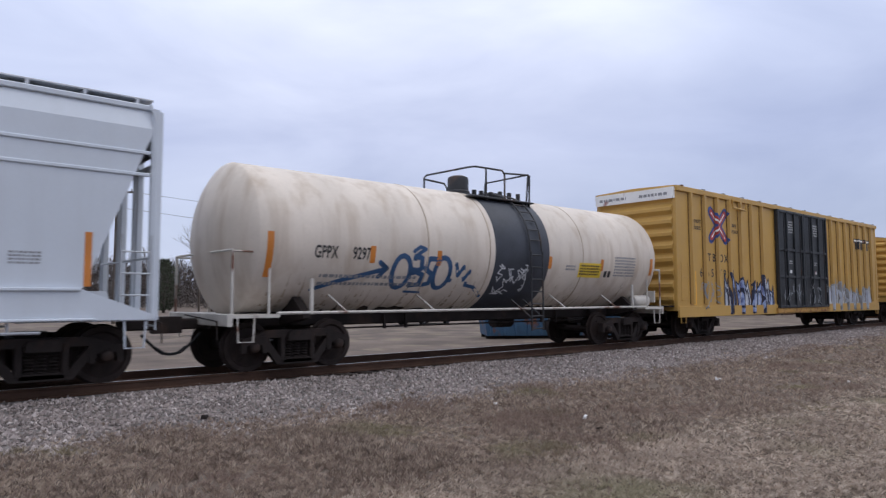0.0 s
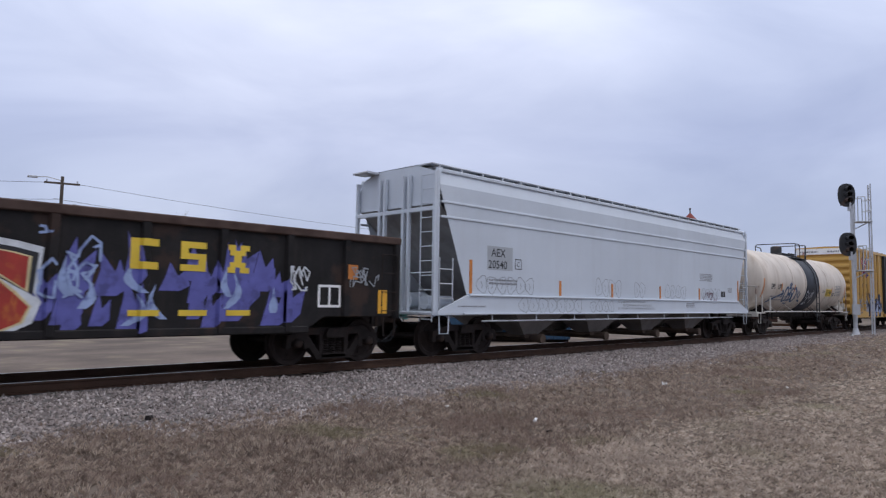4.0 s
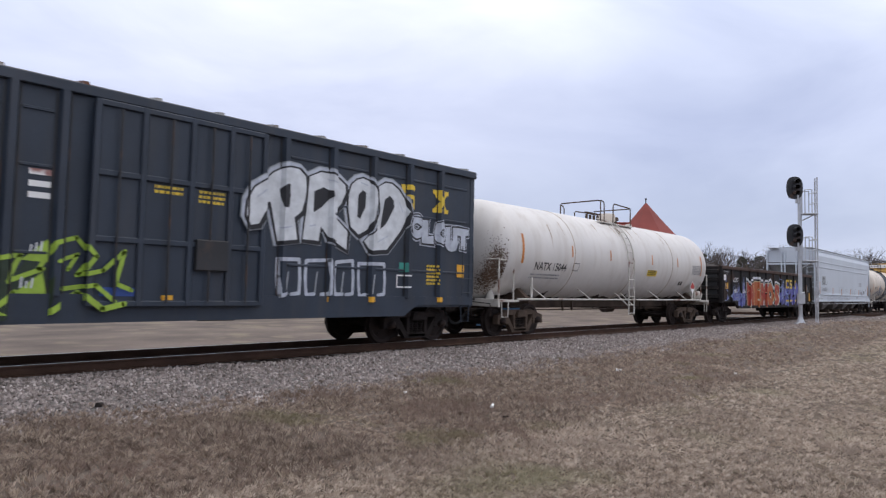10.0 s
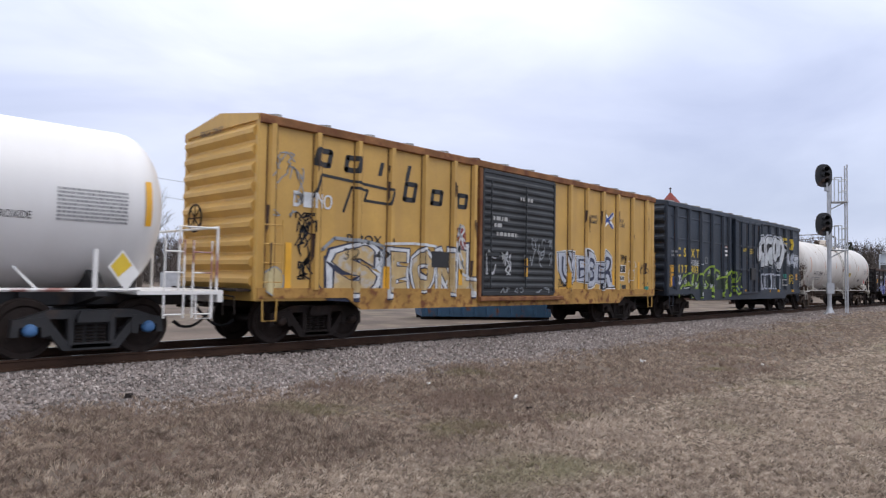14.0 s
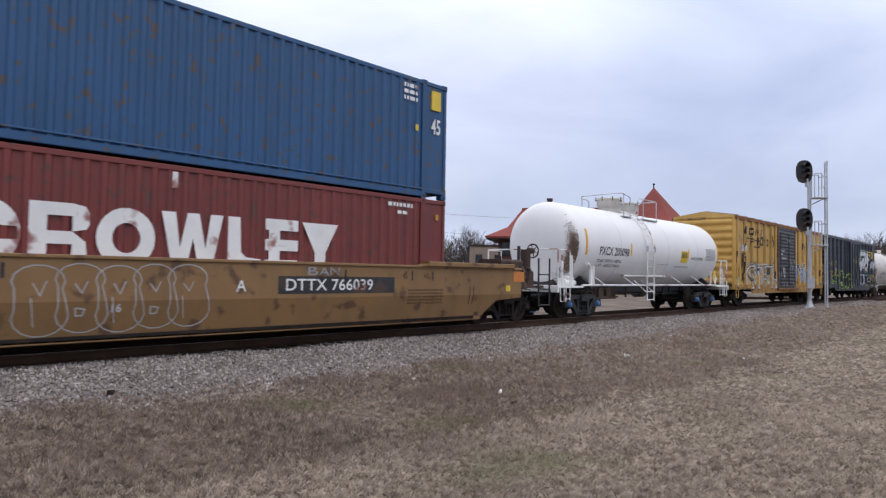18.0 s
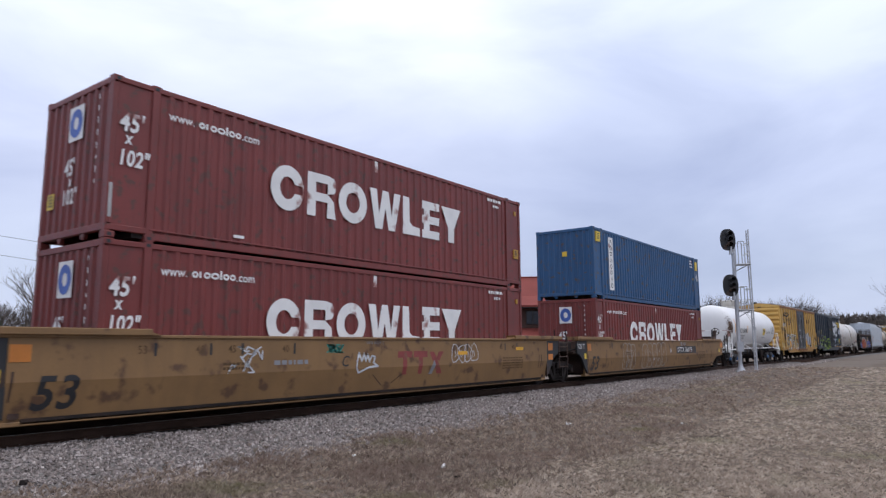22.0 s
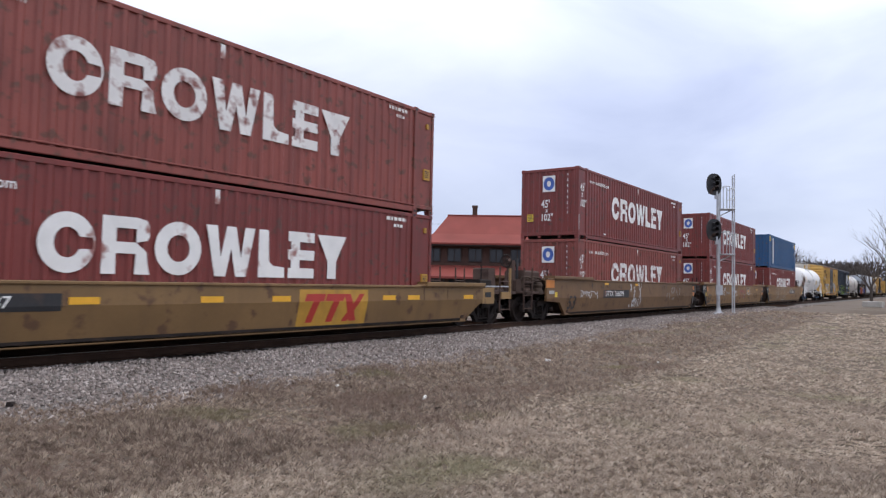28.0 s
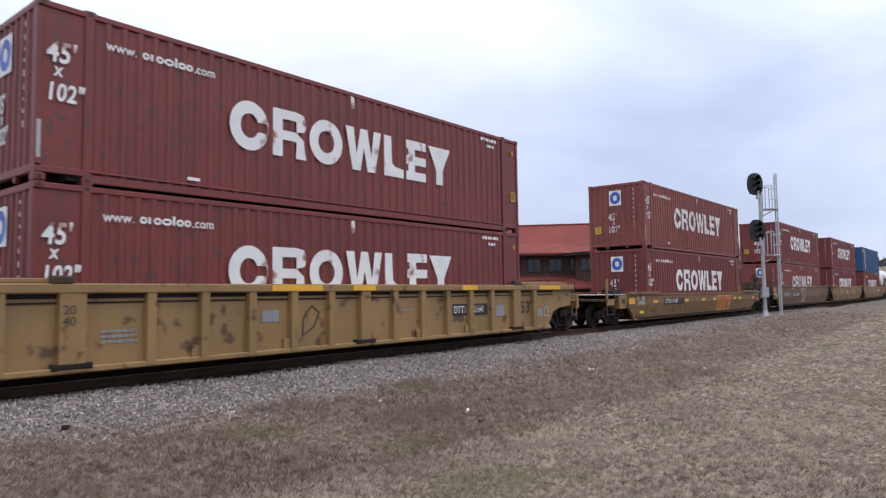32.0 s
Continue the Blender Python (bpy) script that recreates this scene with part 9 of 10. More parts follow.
    part("plate_print", fine_print(M(), pe, -0.95, 0.95, 4, 0.035, rng, 0.18), INK, c)
    part("white_tape", rect(M(), p, -6.83, -6.77, 0.35, 0.95), PALEINK, c)
    part("height_tick", M().box(-0.22, -0.12, -W - 0.008, -W + 0.0, 2.48, 2.76), LETTER, c)
    part("yellow_plate", M().box(6.42, 6.68, -W - 0.01, -W + 0.03, 0.95, 1.25), YELFIELD, c, "dirty amber warning plate")
    part("plate_print", fine_print(M(), face_near(W + 0.014), 6.45, 1.17, 4, 0.03, rng, 0.18), INK, c)
    part("yellow_plate", M().box(6.5, 6.6, -W - 0.01, -W + 0.03, 2.38, 2.52), YELFIELD, c)
    part("small_print", fine_print(M(), p, 4.9, 2.62, 1, 0.09, rng, 0.8), ink, c)
    part("small_print", fine_print(M(), p, 5.2, 2.45, 1, 0.08, rng, 0.35), ink, c)
    part("white_tick", rect(M(), p, -4.3, -4.05, 0.30, 0.36), LETTER, c)
    return c


def hoop(m, place, a, b, rx, ry, w):
    """A flat oval ring."""
    th = [i * math.pi / 8 for i in range(17)]
    for s, t in zip(th, th[1:]):
        m.add([place(a + rx * math.cos(s), b + ry * math.sin(s)), place(a + rx * math.cos(t), b + ry * math.sin(t)), place(a + (rx - w) * math.cos(t), b + (ry - w) * math.sin(t)), place(a + (rx - w) * math.cos(s), b + (ry - w) * math.sin(s))], [(0, 1, 2, 3)])
    return m


def emblem_row(c, p, a0, b0, h, ink):
    """Seven large white painted shapes in a row: the owner's mark without its letters."""
    t = 0.25
    a = a0
    for kind, ww in (("split_ring", 0.92), ("gate", 0.86), ("ring", 0.96), ("fan", 1.16), ("wedge", 0.70), ("bars", 0.76), ("funnel", 0.92)):
        m = M()
        if kind == "ring":
            o = [(a + ww / 2 + ww / 2 * math.cos(s), b0 + h / 2 + h / 2 * math.sin(s)) for s in [i * math.pi / 12 for i in range(25)]]
            n = [(a + ww / 2 + (ww / 2 - t) * math.cos(s), b0 + h / 2 + (h / 2 - t) * math.sin(s)) for s in [i * math.pi / 12 for i in range(25)]]
            for i in range(24):
                m.add([p(*o[i]), p(*o[i + 1]), p(*n[i + 1]), p(*n[i])], [(0, 1, 2, 3)])
        elif kind == "split_ring":  # the right flank is worn thin
            k = 30
            th = [(i + 0.0) * 2 * math.pi / k for i in range(k + 1)]
            wide = [t if abs((s + math.pi) % (2 * math.pi) - math.pi) > 0.36 else 0.035 for s in th]
            o = [(a + ww / 2 + ww / 2 * math.cos(s), b0 + h / 2 + h / 2 * math.sin(s)) for s in th]
            n = [(a + ww / 2 + (ww / 2 - q) * math.cos(s), b0 + h / 2 + (h / 2 - q) * math.sin(s)) for s, q in zip(th, wide)]
            for i in range(k):
                m.add([p(*o[i]), p(*o[i + 1]), p(*n[i + 1]), p(*n[i])], [(0, 1, 2, 3)])
        elif kind == "gate":
            rect(m, p, a, a + t, b0, b0 + h)
            rect(m, p, a + t, a + ww - t, b0 + h * 0.8, b0 + h)
            rect(m, p, a + t, a + ww - t, b0 + h * 0.36, b0 + h * 0.56)
            m.shape([(ww - t, 0.56 * h), (ww - 0.04, 0.6 * h), (ww, 0.68 * h), (ww, 0.86 * h), (ww - 0.06, 0.96 * h), (ww - t, h)], p, a, b0)
            m.shape([(ww - t - 0.02, 0), (ww + 0.02, 0), (ww - 0.03, 0.2 * h), (ww - 0.05, 0.4 * h), (ww - t, 0.56 * h), (ww - t, 0.36 * h)], p, a, b0)
        elif kind == "fan":
            m.shape([(0.21, 0), (0.46, 0), (0.58, 0.55 * h), (0.70, 0), (0.95, 0), (1.16, h), (0.91, h), (0.82, 0.38 * h), (0.69, h), (0.47, h), (0.34, 0.38 * h), (0.25, h), (0, h)], p, a, b0)
        elif kind == "wedge":
            m.shape([(0, 0), (ww, 0), (ww, 0.22 * h), (t + 0.14, 0.25 * h), (t + 0.03, 0.34 * h), (t, h), (0, h)], p, a, b0)
        elif kind == "bars":
            for z in (0.0, 0.4, 0.8):
                rect(m, p, a, a + ww, b0 + h * z, b0 + h * (z + 0.22))
            for z in (0.22, 0.62):
                rect(m, p, a + 0.08, a + 0.08 + t, b0 + h * z, b0 + h * (z + 0.18))
        else:
            m.add([p(a, b0 + h), p(a + ww / 2 - 0.14, b0 + h * 0.4), p(a + ww / 2 - 0.14, b0), p(a + ww / 2 + 0.14, b0), p(a + ww / 2 + 0.14, b0 + h * 0.4), p(a + ww, b0 + h)], [(0, 1, 2, 3, 4, 5)])
        part("emblem_shape", m, ink, c, "large white painted emblem shape")
        a += ww + 0.10


# ---- well cars ----
def smooth_well(label, u, half, truck_l, truck_r, paint, seed, ends, end_mat=None, end_label="black-painted end panel", rail_mat=None, brake=True, zt=1.52, tail=0.88, posts_at=(1.85, 2.42)):
    """A well car unit with plain deep sides. ends: which ends have a coupler."""
    rng = random.Random(seed)
    w = 1.50
    end_mat, rail_mat = end_mat or BLACK, rail_mat or IRON
    car = roll(thing("well_car", label, "well car", "cars of the train"), u)
    foot = half - 0.82
    for s in (-1, 1):
        y0, y1 = sorted((s * (w - 0.09), s * w))
        lower, upper = [], []
        for e in (-1, 1):
            pts = [(e * foot, 0.24), (e * (foot + 0.6), 0.68), (e * (half + tail), 0.74)] if e in ends else [(e * foot, 0.24)]
            top = (e * (half + tail), zt) if e in ends else (e * foot, zt)
            lower.append(pts)
            upper.append(top)
        zc = 0.84
        outer = [half + tail if e in ends else foot for e in (-1, 1)]
        up = [(-outer[0], zc), (-outer[0], zt), (outer[1], zt), (outer[1], zc)]
        part("side_plate", M().prism(up, y0, y1), paint, car)
        low = lower[0][::-1] + lower[1] + [(outer[1], zc), (-outer[0], zc)]
        m = M().prism(low, y0, y1)
        m.v = [(x, y - s * max(0, zc - z) * 0.22, z) for x, y, z in m.v]
        part("lower_side_plate", m, paint, car)
        reach = [half + tail if e in ends else half for e in (-1, 1)]
        part("top_flange", M().box(-reach[0], reach[1], *sorted((s * (w - 0.2), s * (w + 0.035))), zt - 0.02, zt + 0.04, 0.012), paint, car)
        part("bottom_flange", M().box(-foot, foot, *sorted((s * (w - 0.3), s * (w - 0.10))), 0.19, 0.26, 0.012), paint, car)
        for e in (-1, 1):
            r0 = half + (min(0.43, tail) if e in ends else 0.1)
            part("raised_flange", M().box(*sorted((e * r0, e * (half - 3.0))), *sorted((s * (w - 0.35), s * (w + 0.10))), zt + 0.025, zt + 0.14, 0.012), paint, car)
            part("flange_gusset", M().prism([(e * (half - 2.95), zt + 0.03), (e * (half - 2.95), zt + 0.10), (e * (half - 3.2), zt + 0.03)], *sorted((s * (w - 0.2), s * (w + 0.08)))), paint, car)
            if e in ends:
                continue
            d = M()
            yy = s * (w - 0.012)
            d.prism([(e * (foot - 0.01), 0.30), (e * (foot - 0.01), 1.50), (e * half, 1.50), (e * half, 1.06), (e * (half - 0.2), 1.0), (e * (half - 0.42), 0.84), (e * (half - 0.58), 0.58)], *sorted((s * (w - 0.08), yy)))
            part("end_panel", d, end_mat, car, end_label)
    CREASED[car.name] = (w, 0.84)
    fl = M()
    fl.box(-half + 1.1, half - 1.1, -w + 0.1, w - 0.1, 0.22, 0.30)
    part("well_floor", fl, IRON, car)
    for e in (-1, 1):
        b = M()
        x = e * (half - 1.0)
        b.box(x - 0.08, x + 0.08, -w + 0.1, w - 0.1, 0.3, zt - 0.02, 0.02)
        b.box(*sorted((e * (half - 1.0), e * (half + 0.95))), -0.35, 0.35, 0.85, 1.15, 0.03)
        b.box(*sorted((e * (half - 0.9), e * (half + 0.15))), -w + 0.1, w - 0.1, 1.05, 1.12, 0.01)
        part("end_deck", b, RUSTBROWN, car)
        r = M()
        for y in (-1.2, 1.2):
            r.tube([(e * (half + 0.3), y, 1.1), (e * (half + 0.3), y, 1.9)], 0.022, 6)
        r.tube([(e * (half + 0.1), -0.8, 1.2), (e * (half + 0.45), -0.4, 1.25), (e * (half + 0.75), -0.2, 1.05)], 0.03, 6)
        part("end_fittings", r, IRON, car)
        if e > 0 and e not in ends:
            ladder(car, e * (half + 0.36), -w + 0.0, 0.55, 1.66, RUSTBROWN, 0.62, 0.34, "x", "end_ladder", 0.02)
        pipes = M()
        pipes.tube([(e * (half - 0.1), -w + 0.15, 1.2), (e * (half + 0.5), -w + 0.25, 1.15), (e * (half + 0.95), -1.0, 1.2)], 0.035, 6)
        pipes.box(*sorted((e * (half + 0.1), e * (half + 0.75))), -1.3, -0.75, 1.12, 1.45, 0.03)
        part("brake_gear", pipes, IRON, car)
    if truck_l is not None:
        truck(car, truck_l - u)
    if truck_r is not None:
        truck(car, truck_r - u)
    for e in ends:
        coupler(car, e * (half + 1.55), e)
        b = M()
        b.box(*sorted((e * (half + 0.2), e * (half + 1.6))), -0.4, 0.4, 0.85, 1.12, 0.03)
        b.box(*sorted((e * (half + 0.7), e * (half + 2.15))), -w + 0.1, w - 0.1, 1.0, 1.08, 0.01)
        part("end_platform", b, RUSTBROWN, car)
        for y in (-1.42, 1.42):
            for x in posts_at:
                part("corner_handrail", M().tube([(e * (half + x), y, 0.46), (e * (half + x), y, 1.88)], 0.03, 6), rail_mat, car)
            for z in (0.5, 0.95, 1.4):
                part("corner_rung", M().tube([(e * (half + posts_at[0]), y, z), (e * (half + posts_at[1]), y, z)], 0.02, 5), rail_mat, car)
        if not brake:
            continue
        bs = M()
        bs.box(*sorted((e * (half + 2.0), e * (half + 2.3))), -0.85, -0.62, 1.06, 2.15, 0.05)
        bs.box(*sorted((e * (half + 1.85), e * (half + 2.2))), -1.0, -0.5, 1.06, 1.5, 0.05)
        bs.cyl((e * (half + 2.3), -0.75, 2.12), (e * (half + 2.5), -0.75, 2.12), 0.09, 10)
        part("brake_stand", bs, RUSTBROWN, car, "rusty hand brake stand")
        wh = M()
        wh.tube([(e * (half + 2.5), -0.75 + 0.21 * math.cos(t), 2.12 + 0.21 * math.sin(t)) for t in [i * math.pi / 9 for i in range(19)]], 0.022, 6)
        for t in (0.3, 1.35, 2.4):
            wh.tube([(e * (half + 2.5), -0.75 - 0.21 * math.cos(t), 2.12 - 0.21 * math.sin(t)), (e * (half + 2.5), -0.75 + 0.21 * math.cos(t), 2.12 + 0.21 * math.sin(t))], 0.014, 5)
        part("brake_wheel", wh, IRON, car)
        part("brake_post", M().box(*sorted((e * (half + 1.72), e * (half + 1.80))), -0.8, -0.72, 1.06, 2.24, 0.01), BLACK, car)
        part("valve_chest", M().box(*sorted((e * (half + 0.55), e * (half + 1.65))), -1.0, -0.2, 1.3, 1.82, 0.06), RUSTBROWN, car)
        for k in range(4):
            x = half + 0.6 + 0.3 * k
            part("brake_pipe", M().tube([(e * x, -1.25, 1.1), (e * (x + 0.1), -1.3, 1.45 + 0.1 * (k % 2)), (e * (x + 0.35), -1.05, 1.6), (e * (x + 0.5), -0.9, 1.3)], 0.035, 6), IRONLT, car)
        part("control_valve", M().lathe([(0.0, 1.42), (0.12, 1.40), (0.17, 1.3), (0.13, 1.2), (0.18, 1.1), (0.18, 0.98)], (e * (half + 1.15), -1.28, 0), "z", 12), IRONLT, car, "", True)
    return car, face_near(w + 0.004), rng


def articulated():
    pitch = 19.48
    centres = [-110.46 - pitch * i for i in range(3)]
    labels = ("ochre well car unit with faint chalk graffiti and a double stack", "ochre well car unit with white tags and a double stack", "ochre well car end unit with hand brake and double stack")
    for i, u in enumerate(centres):
        tl = u - pitch / 2
        tr = u + pitch / 2 if i == 0 else None
        car, p, rng = smooth_well(labels[i], u, 9.0, tl, tr, WELLDK if i == 2 else WELL, 20 + i, (1,) if i == 0 else ((-1,) if i == 2 else ()), rail_mat=(BLACK, None, RUSTBROWN)[i])
        q = face_near(1.509)
        part("length_number", M().text("53", p, (-7.82, -7.82, -8.12)[i], 0.42, 0.72, 0.02, sx=0.95, shear=0.15), INK, car)
        if i < 2:
            part("load_mark", M().text("125 T", face_near(1.494), -8.98, 1.22, 0.26, 0.01, sx=0.95), LETTER, car)
            part("amber_plate", rect(M(), q, -8.16, -7.86, 1.14, 1.40), ORANGE, car)
            part("yellow_tab", rect(M(), face_near(1.494), -8.42, -8.25, 0.84, 1.04), YELDEC, car)
        else:
            part("amber_plate", rect(M(), q, -9.95, -9.3, 1.22, 1.5), ORANGE, car)
            part("pale_plate", rect(M(), q, -9.72, -9.3, 1.0, 1.12), PALEINK, car)
            part("yellow_tab", rect(M(), q, -9.26, -9.06, 0.88, 1.06), YELDEC, car)
        if i == 0:
            part("amber_plate", rect(M(), q, 9.5, 10.0, 1.18, 1.46), ORANGE, car)
            part("yellow_tab", rect(M(), q, 9.15, 9.35, 0.92, 1.08), YELDEC, car)
        else:
            for lo, hi in ((1.18, 1.42), (0.86, 1.06)):
                part("amber_plate", rect(M(), face_near(1.494), 8.28, 8.6, lo, hi), ORANGE, car)
        for a, body in ((-6.2, "53"), (-5.1, "48"), (-4.4, "45"), (-3.1, "40"), (3.2, "40"), (5.2, "45"), (5.9, "48")):
            part("length_tick", rect(M(), p, a + 0.3, a + 0.35, 1.2, 1.42), INK, car)
            part("length_mark", M().text(body, p, a, 1.24, 0.2, 0.006, sx=0.9), FADEINK, car)
        part("small_print", fine_print(M(), p, 5.4, 0.95, 5, 0.045, rng, 1.2), FADEINK, car)
        part("small_print", fine_print(M(), p, -4.5, 1.0, 2, 0.05, rng, 0.5), FADEINK, car)
        for x, z0, z1 in ((-8.25, 0.55, 1.0), (-8.12, 0.55, 1.0), (7.6, 0.6, 1.05), (7.75, 0.6, 1.05)):
            part("scrape", M().shape([(x, z0), (x + 0.03, z0), (x + 0.05, z1), (x + 0.01, z1)], p), RUSTBROWN, car)
        if i == 0:
            part("number_panel", rect(M(), p, 1.85, 4.95, 0.92, 1.27), BLACK, car, "black panel behind the car number")
            part("car_number", M().text("DTTX 766039", q, 2.0, 0.99, 0.33, 0.01, sx=1.15).text("A", q, 0.95, 0.98, 0.3, 0.01), LETTER, car)
            for k, ch in enumerate("BAN"):
                part("tag_letter", sprayed(M(), ch, p, 2.55 + 0.28 * k, 2.8 + 0.28 * k, 1.3, 1.46, 0.0, 0.0, 80 + k, 0.05), SPRAY["grey"], car)
            for a, n, wd in ((-4.55, 3, 0.42), (-2.3, 5, 0.58)):
                for k in range(n):
                    g = M()
                    x = a + wd * k
                    j = rng.uniform(-0.04, 0.04)
                    top = [(x + wd * 0.62 * math.cos(t), 1.18 + j + 0.24 * math.sin(t)) for t in [math.pi * (1.15 - i * 1.3 / 9) for i in range(10)]]
                    low = [(x + 0.05 + wd * 0.66 * math.cos(t), 0.64 + j - 0.3 * math.sin(t)) for t in [math.pi * (-0.12 + i * 1.24 / 9) for i in range(10)]]
                    stroke(g, p, low[-1:] + top + low, 0.02)
                    stroke(g, p, [(x - 0.08, 1.12), (x + 0.02, 0.96 + j), (x + 0.1, 1.15)], 0.018)
                    if k % 2:
                        stroke(g, p, [(x - 0.06, 0.74), (x + 0.08, 0.72), (x + 0.05, 0.62), (x - 0.05, 0.62), (x - 0.06, 0.74)], 0.024)
                    else:
                        stroke(g, p, [(x - 0.1, 0.9), (x - 0.04, 0.5 + j)], 0.018)
                    part("bubble_letter", g, PALEINK, car, "thin white bubble letter")
            part("tag_letter", M().text("16", p, -1.28, 0.66, 0.2, 0.0), SPRAY["white"], car)
        elif i == 1:
            for k in range(2):  # the owner's dark red mark, as plain blocks
                a = 0.52 + 0.62 * k
                m = rect(M(), p, a, a + 0.56, 1.06, 1.22)
                part("red_emblem", rect(m, p, a + 0.2, a + 0.36, 0.64, 1.06), SPRAY["maroon2"], car, "dark red blocky emblem")
            part("red_emblem", M().shape([(1.78, 1.2), (1.98, 1.2), (2.36, 0.62), (2.14, 0.62)], p), SPRAY["maroon2"], car)
            part("red_emblem", M().shape([(2.18, 1.2), (2.40, 1.2), (2.2, 0.95), (2.08, 1.02)], p), SPRAY["maroon2"], car)
            part("grey_emblem", M().shape([(1.78, 0.62), (1.92, 0.62), (2.06, 0.86), (1.98, 0.98)], q), GREYINK, car)
            tag = [(-0.9, 1.0), (-0.85, 1.2), (-0.75, 1.0), (-0.68, 1.18), (-0.62, 1.0), (-0.55, 1.16), (-0.5, 0.98), (-0.42, 1.12), (-0.3, 1.1), (-0.36, 0.96), (-0.2, 0.88), (-0.5, 0.86), (-0.85, 0.74), (-0.92, 0.86), (-0.9, 1.0)]
            part("scribble", stroke(M(), p, tag, 0.045), SPRAY["white"], car, "white marker tag")
            part("scribble", scribble(M(), p, -1.85, -1.35, 1.22, 1.38, 8, 0.035, rng), SPRAY["teal"], car, "green marker tag")
            part("length_letter", M().text("C", p, -1.42, 0.9, 0.34, 0.01, shear=0.2), INK, car)
            g = M()
            for k in range(4):
                bubble(g, p, 2.95 + 0.3 * k, 1.14, 0.2, 0.24, 0.022, rng)
            part("scribble", g, SPRAY["white"], car, "thin white bubble tag")
            for a0, a1, b0 in ((3.05, 3.5, 1.1), (6.15, 6.6, 1.2)):
                part("yellow_tape", rect(M(), q, a0, a1, b0, b0 + 0.1), AMBER, car)
            for x0, x1, z1 in ((-0.35, 0.0, 0.42), (0.75, 0.35, 0.45)):
                part("chevron_line", stroke(M(), p, [(x0, 0.68), (x1, z1)], 0.02), RUSTBROWN, car)
            part("scribble", scribble(M(), p, -4.6, -3.6, 0.85, 1.35, 7, 0.03, rng), SPRAY["white"], car)
            part("small_print", fine_print(M(), p, -3.3, 0.98, 1, 0.09, rng, 0.9), GREYINK, car)
            part("small_print", M().text("DTTX 766039  C", p, -0.6, 1.40, 0.085, 0.002), GREYINK, car)
        else:
            part("number_panel", rect(M(), p, -4.75, -1.78, 0.82, 1.16), BLACK, car, "black panel behind the car number")
            part("car_number", M().text("DTTX 766039", q, -4.62, 0.89, 0.32, 0.01, sx=1.12), LETTER, car)
            part("scribble", stroke(M(), p, [(-7.0, 1.12), (-6.85, 1.12), (-7.0, 0.9), (-6.8, 0.92), (-6.72, 1.1), (-6.62, 0.96), (-6.5, 1.12), (-6.48, 0.92), (-6.4, 1.1), (-6.3, 0.9), (-6.15, 1.05), (-6.3, 1.05), (-6.1, 0.82), (-5.95, 1.0), (-6.05, 1.1), (-5.7, 1.08), (-5.5, 0.95), (-5.4, 1.1), (-5.35, 0.8)], 0.03), SPRAY["white"], car, "white marker tag")
            part("scribble", scribble(M(), p, -1.68, -0.2, 0.4, 1.45, 18, 0.04, rng), SPRAY["white"], car)
            part("scribble", scribble(M(), p, 3.6, 6.0, 0.7, 1.3, 12, 0.03, rng), SPRAY["grey"], car)
            for c0 in (-1.0, -4.6):
                part("yellow_tape", rect(M(), p, c0, c0 + 0.4, 1.36, 1.46), AMBER, car)
    z0 = 0.305
    container("dark red steel container with large white emblem, lower of a stack", -110.46, z0, REDBOX, "plain", 31)
    container("blue corrugated steel container with a tall white panel", -110.46, z0 + 2.9, BLUEBOX, "blue", 32)
    container("dark red steel container with large white emblem, lower of a stack", -129.88, z0, REDBOX, "plain", 33)
    container("dark red steel container with large white emblem, stacked on another", -129.88, z0 + 2.9, REDBOX, "plain", 34)
    container("faded red container with flaking white emblem, lower of a stack", -149.42, z0, REDFADE, "worn", 35)
    container("dark red steel container with large white emblem, stacked on another", -149.42, z0 + 2.9, REDBOX, "plain", 36)


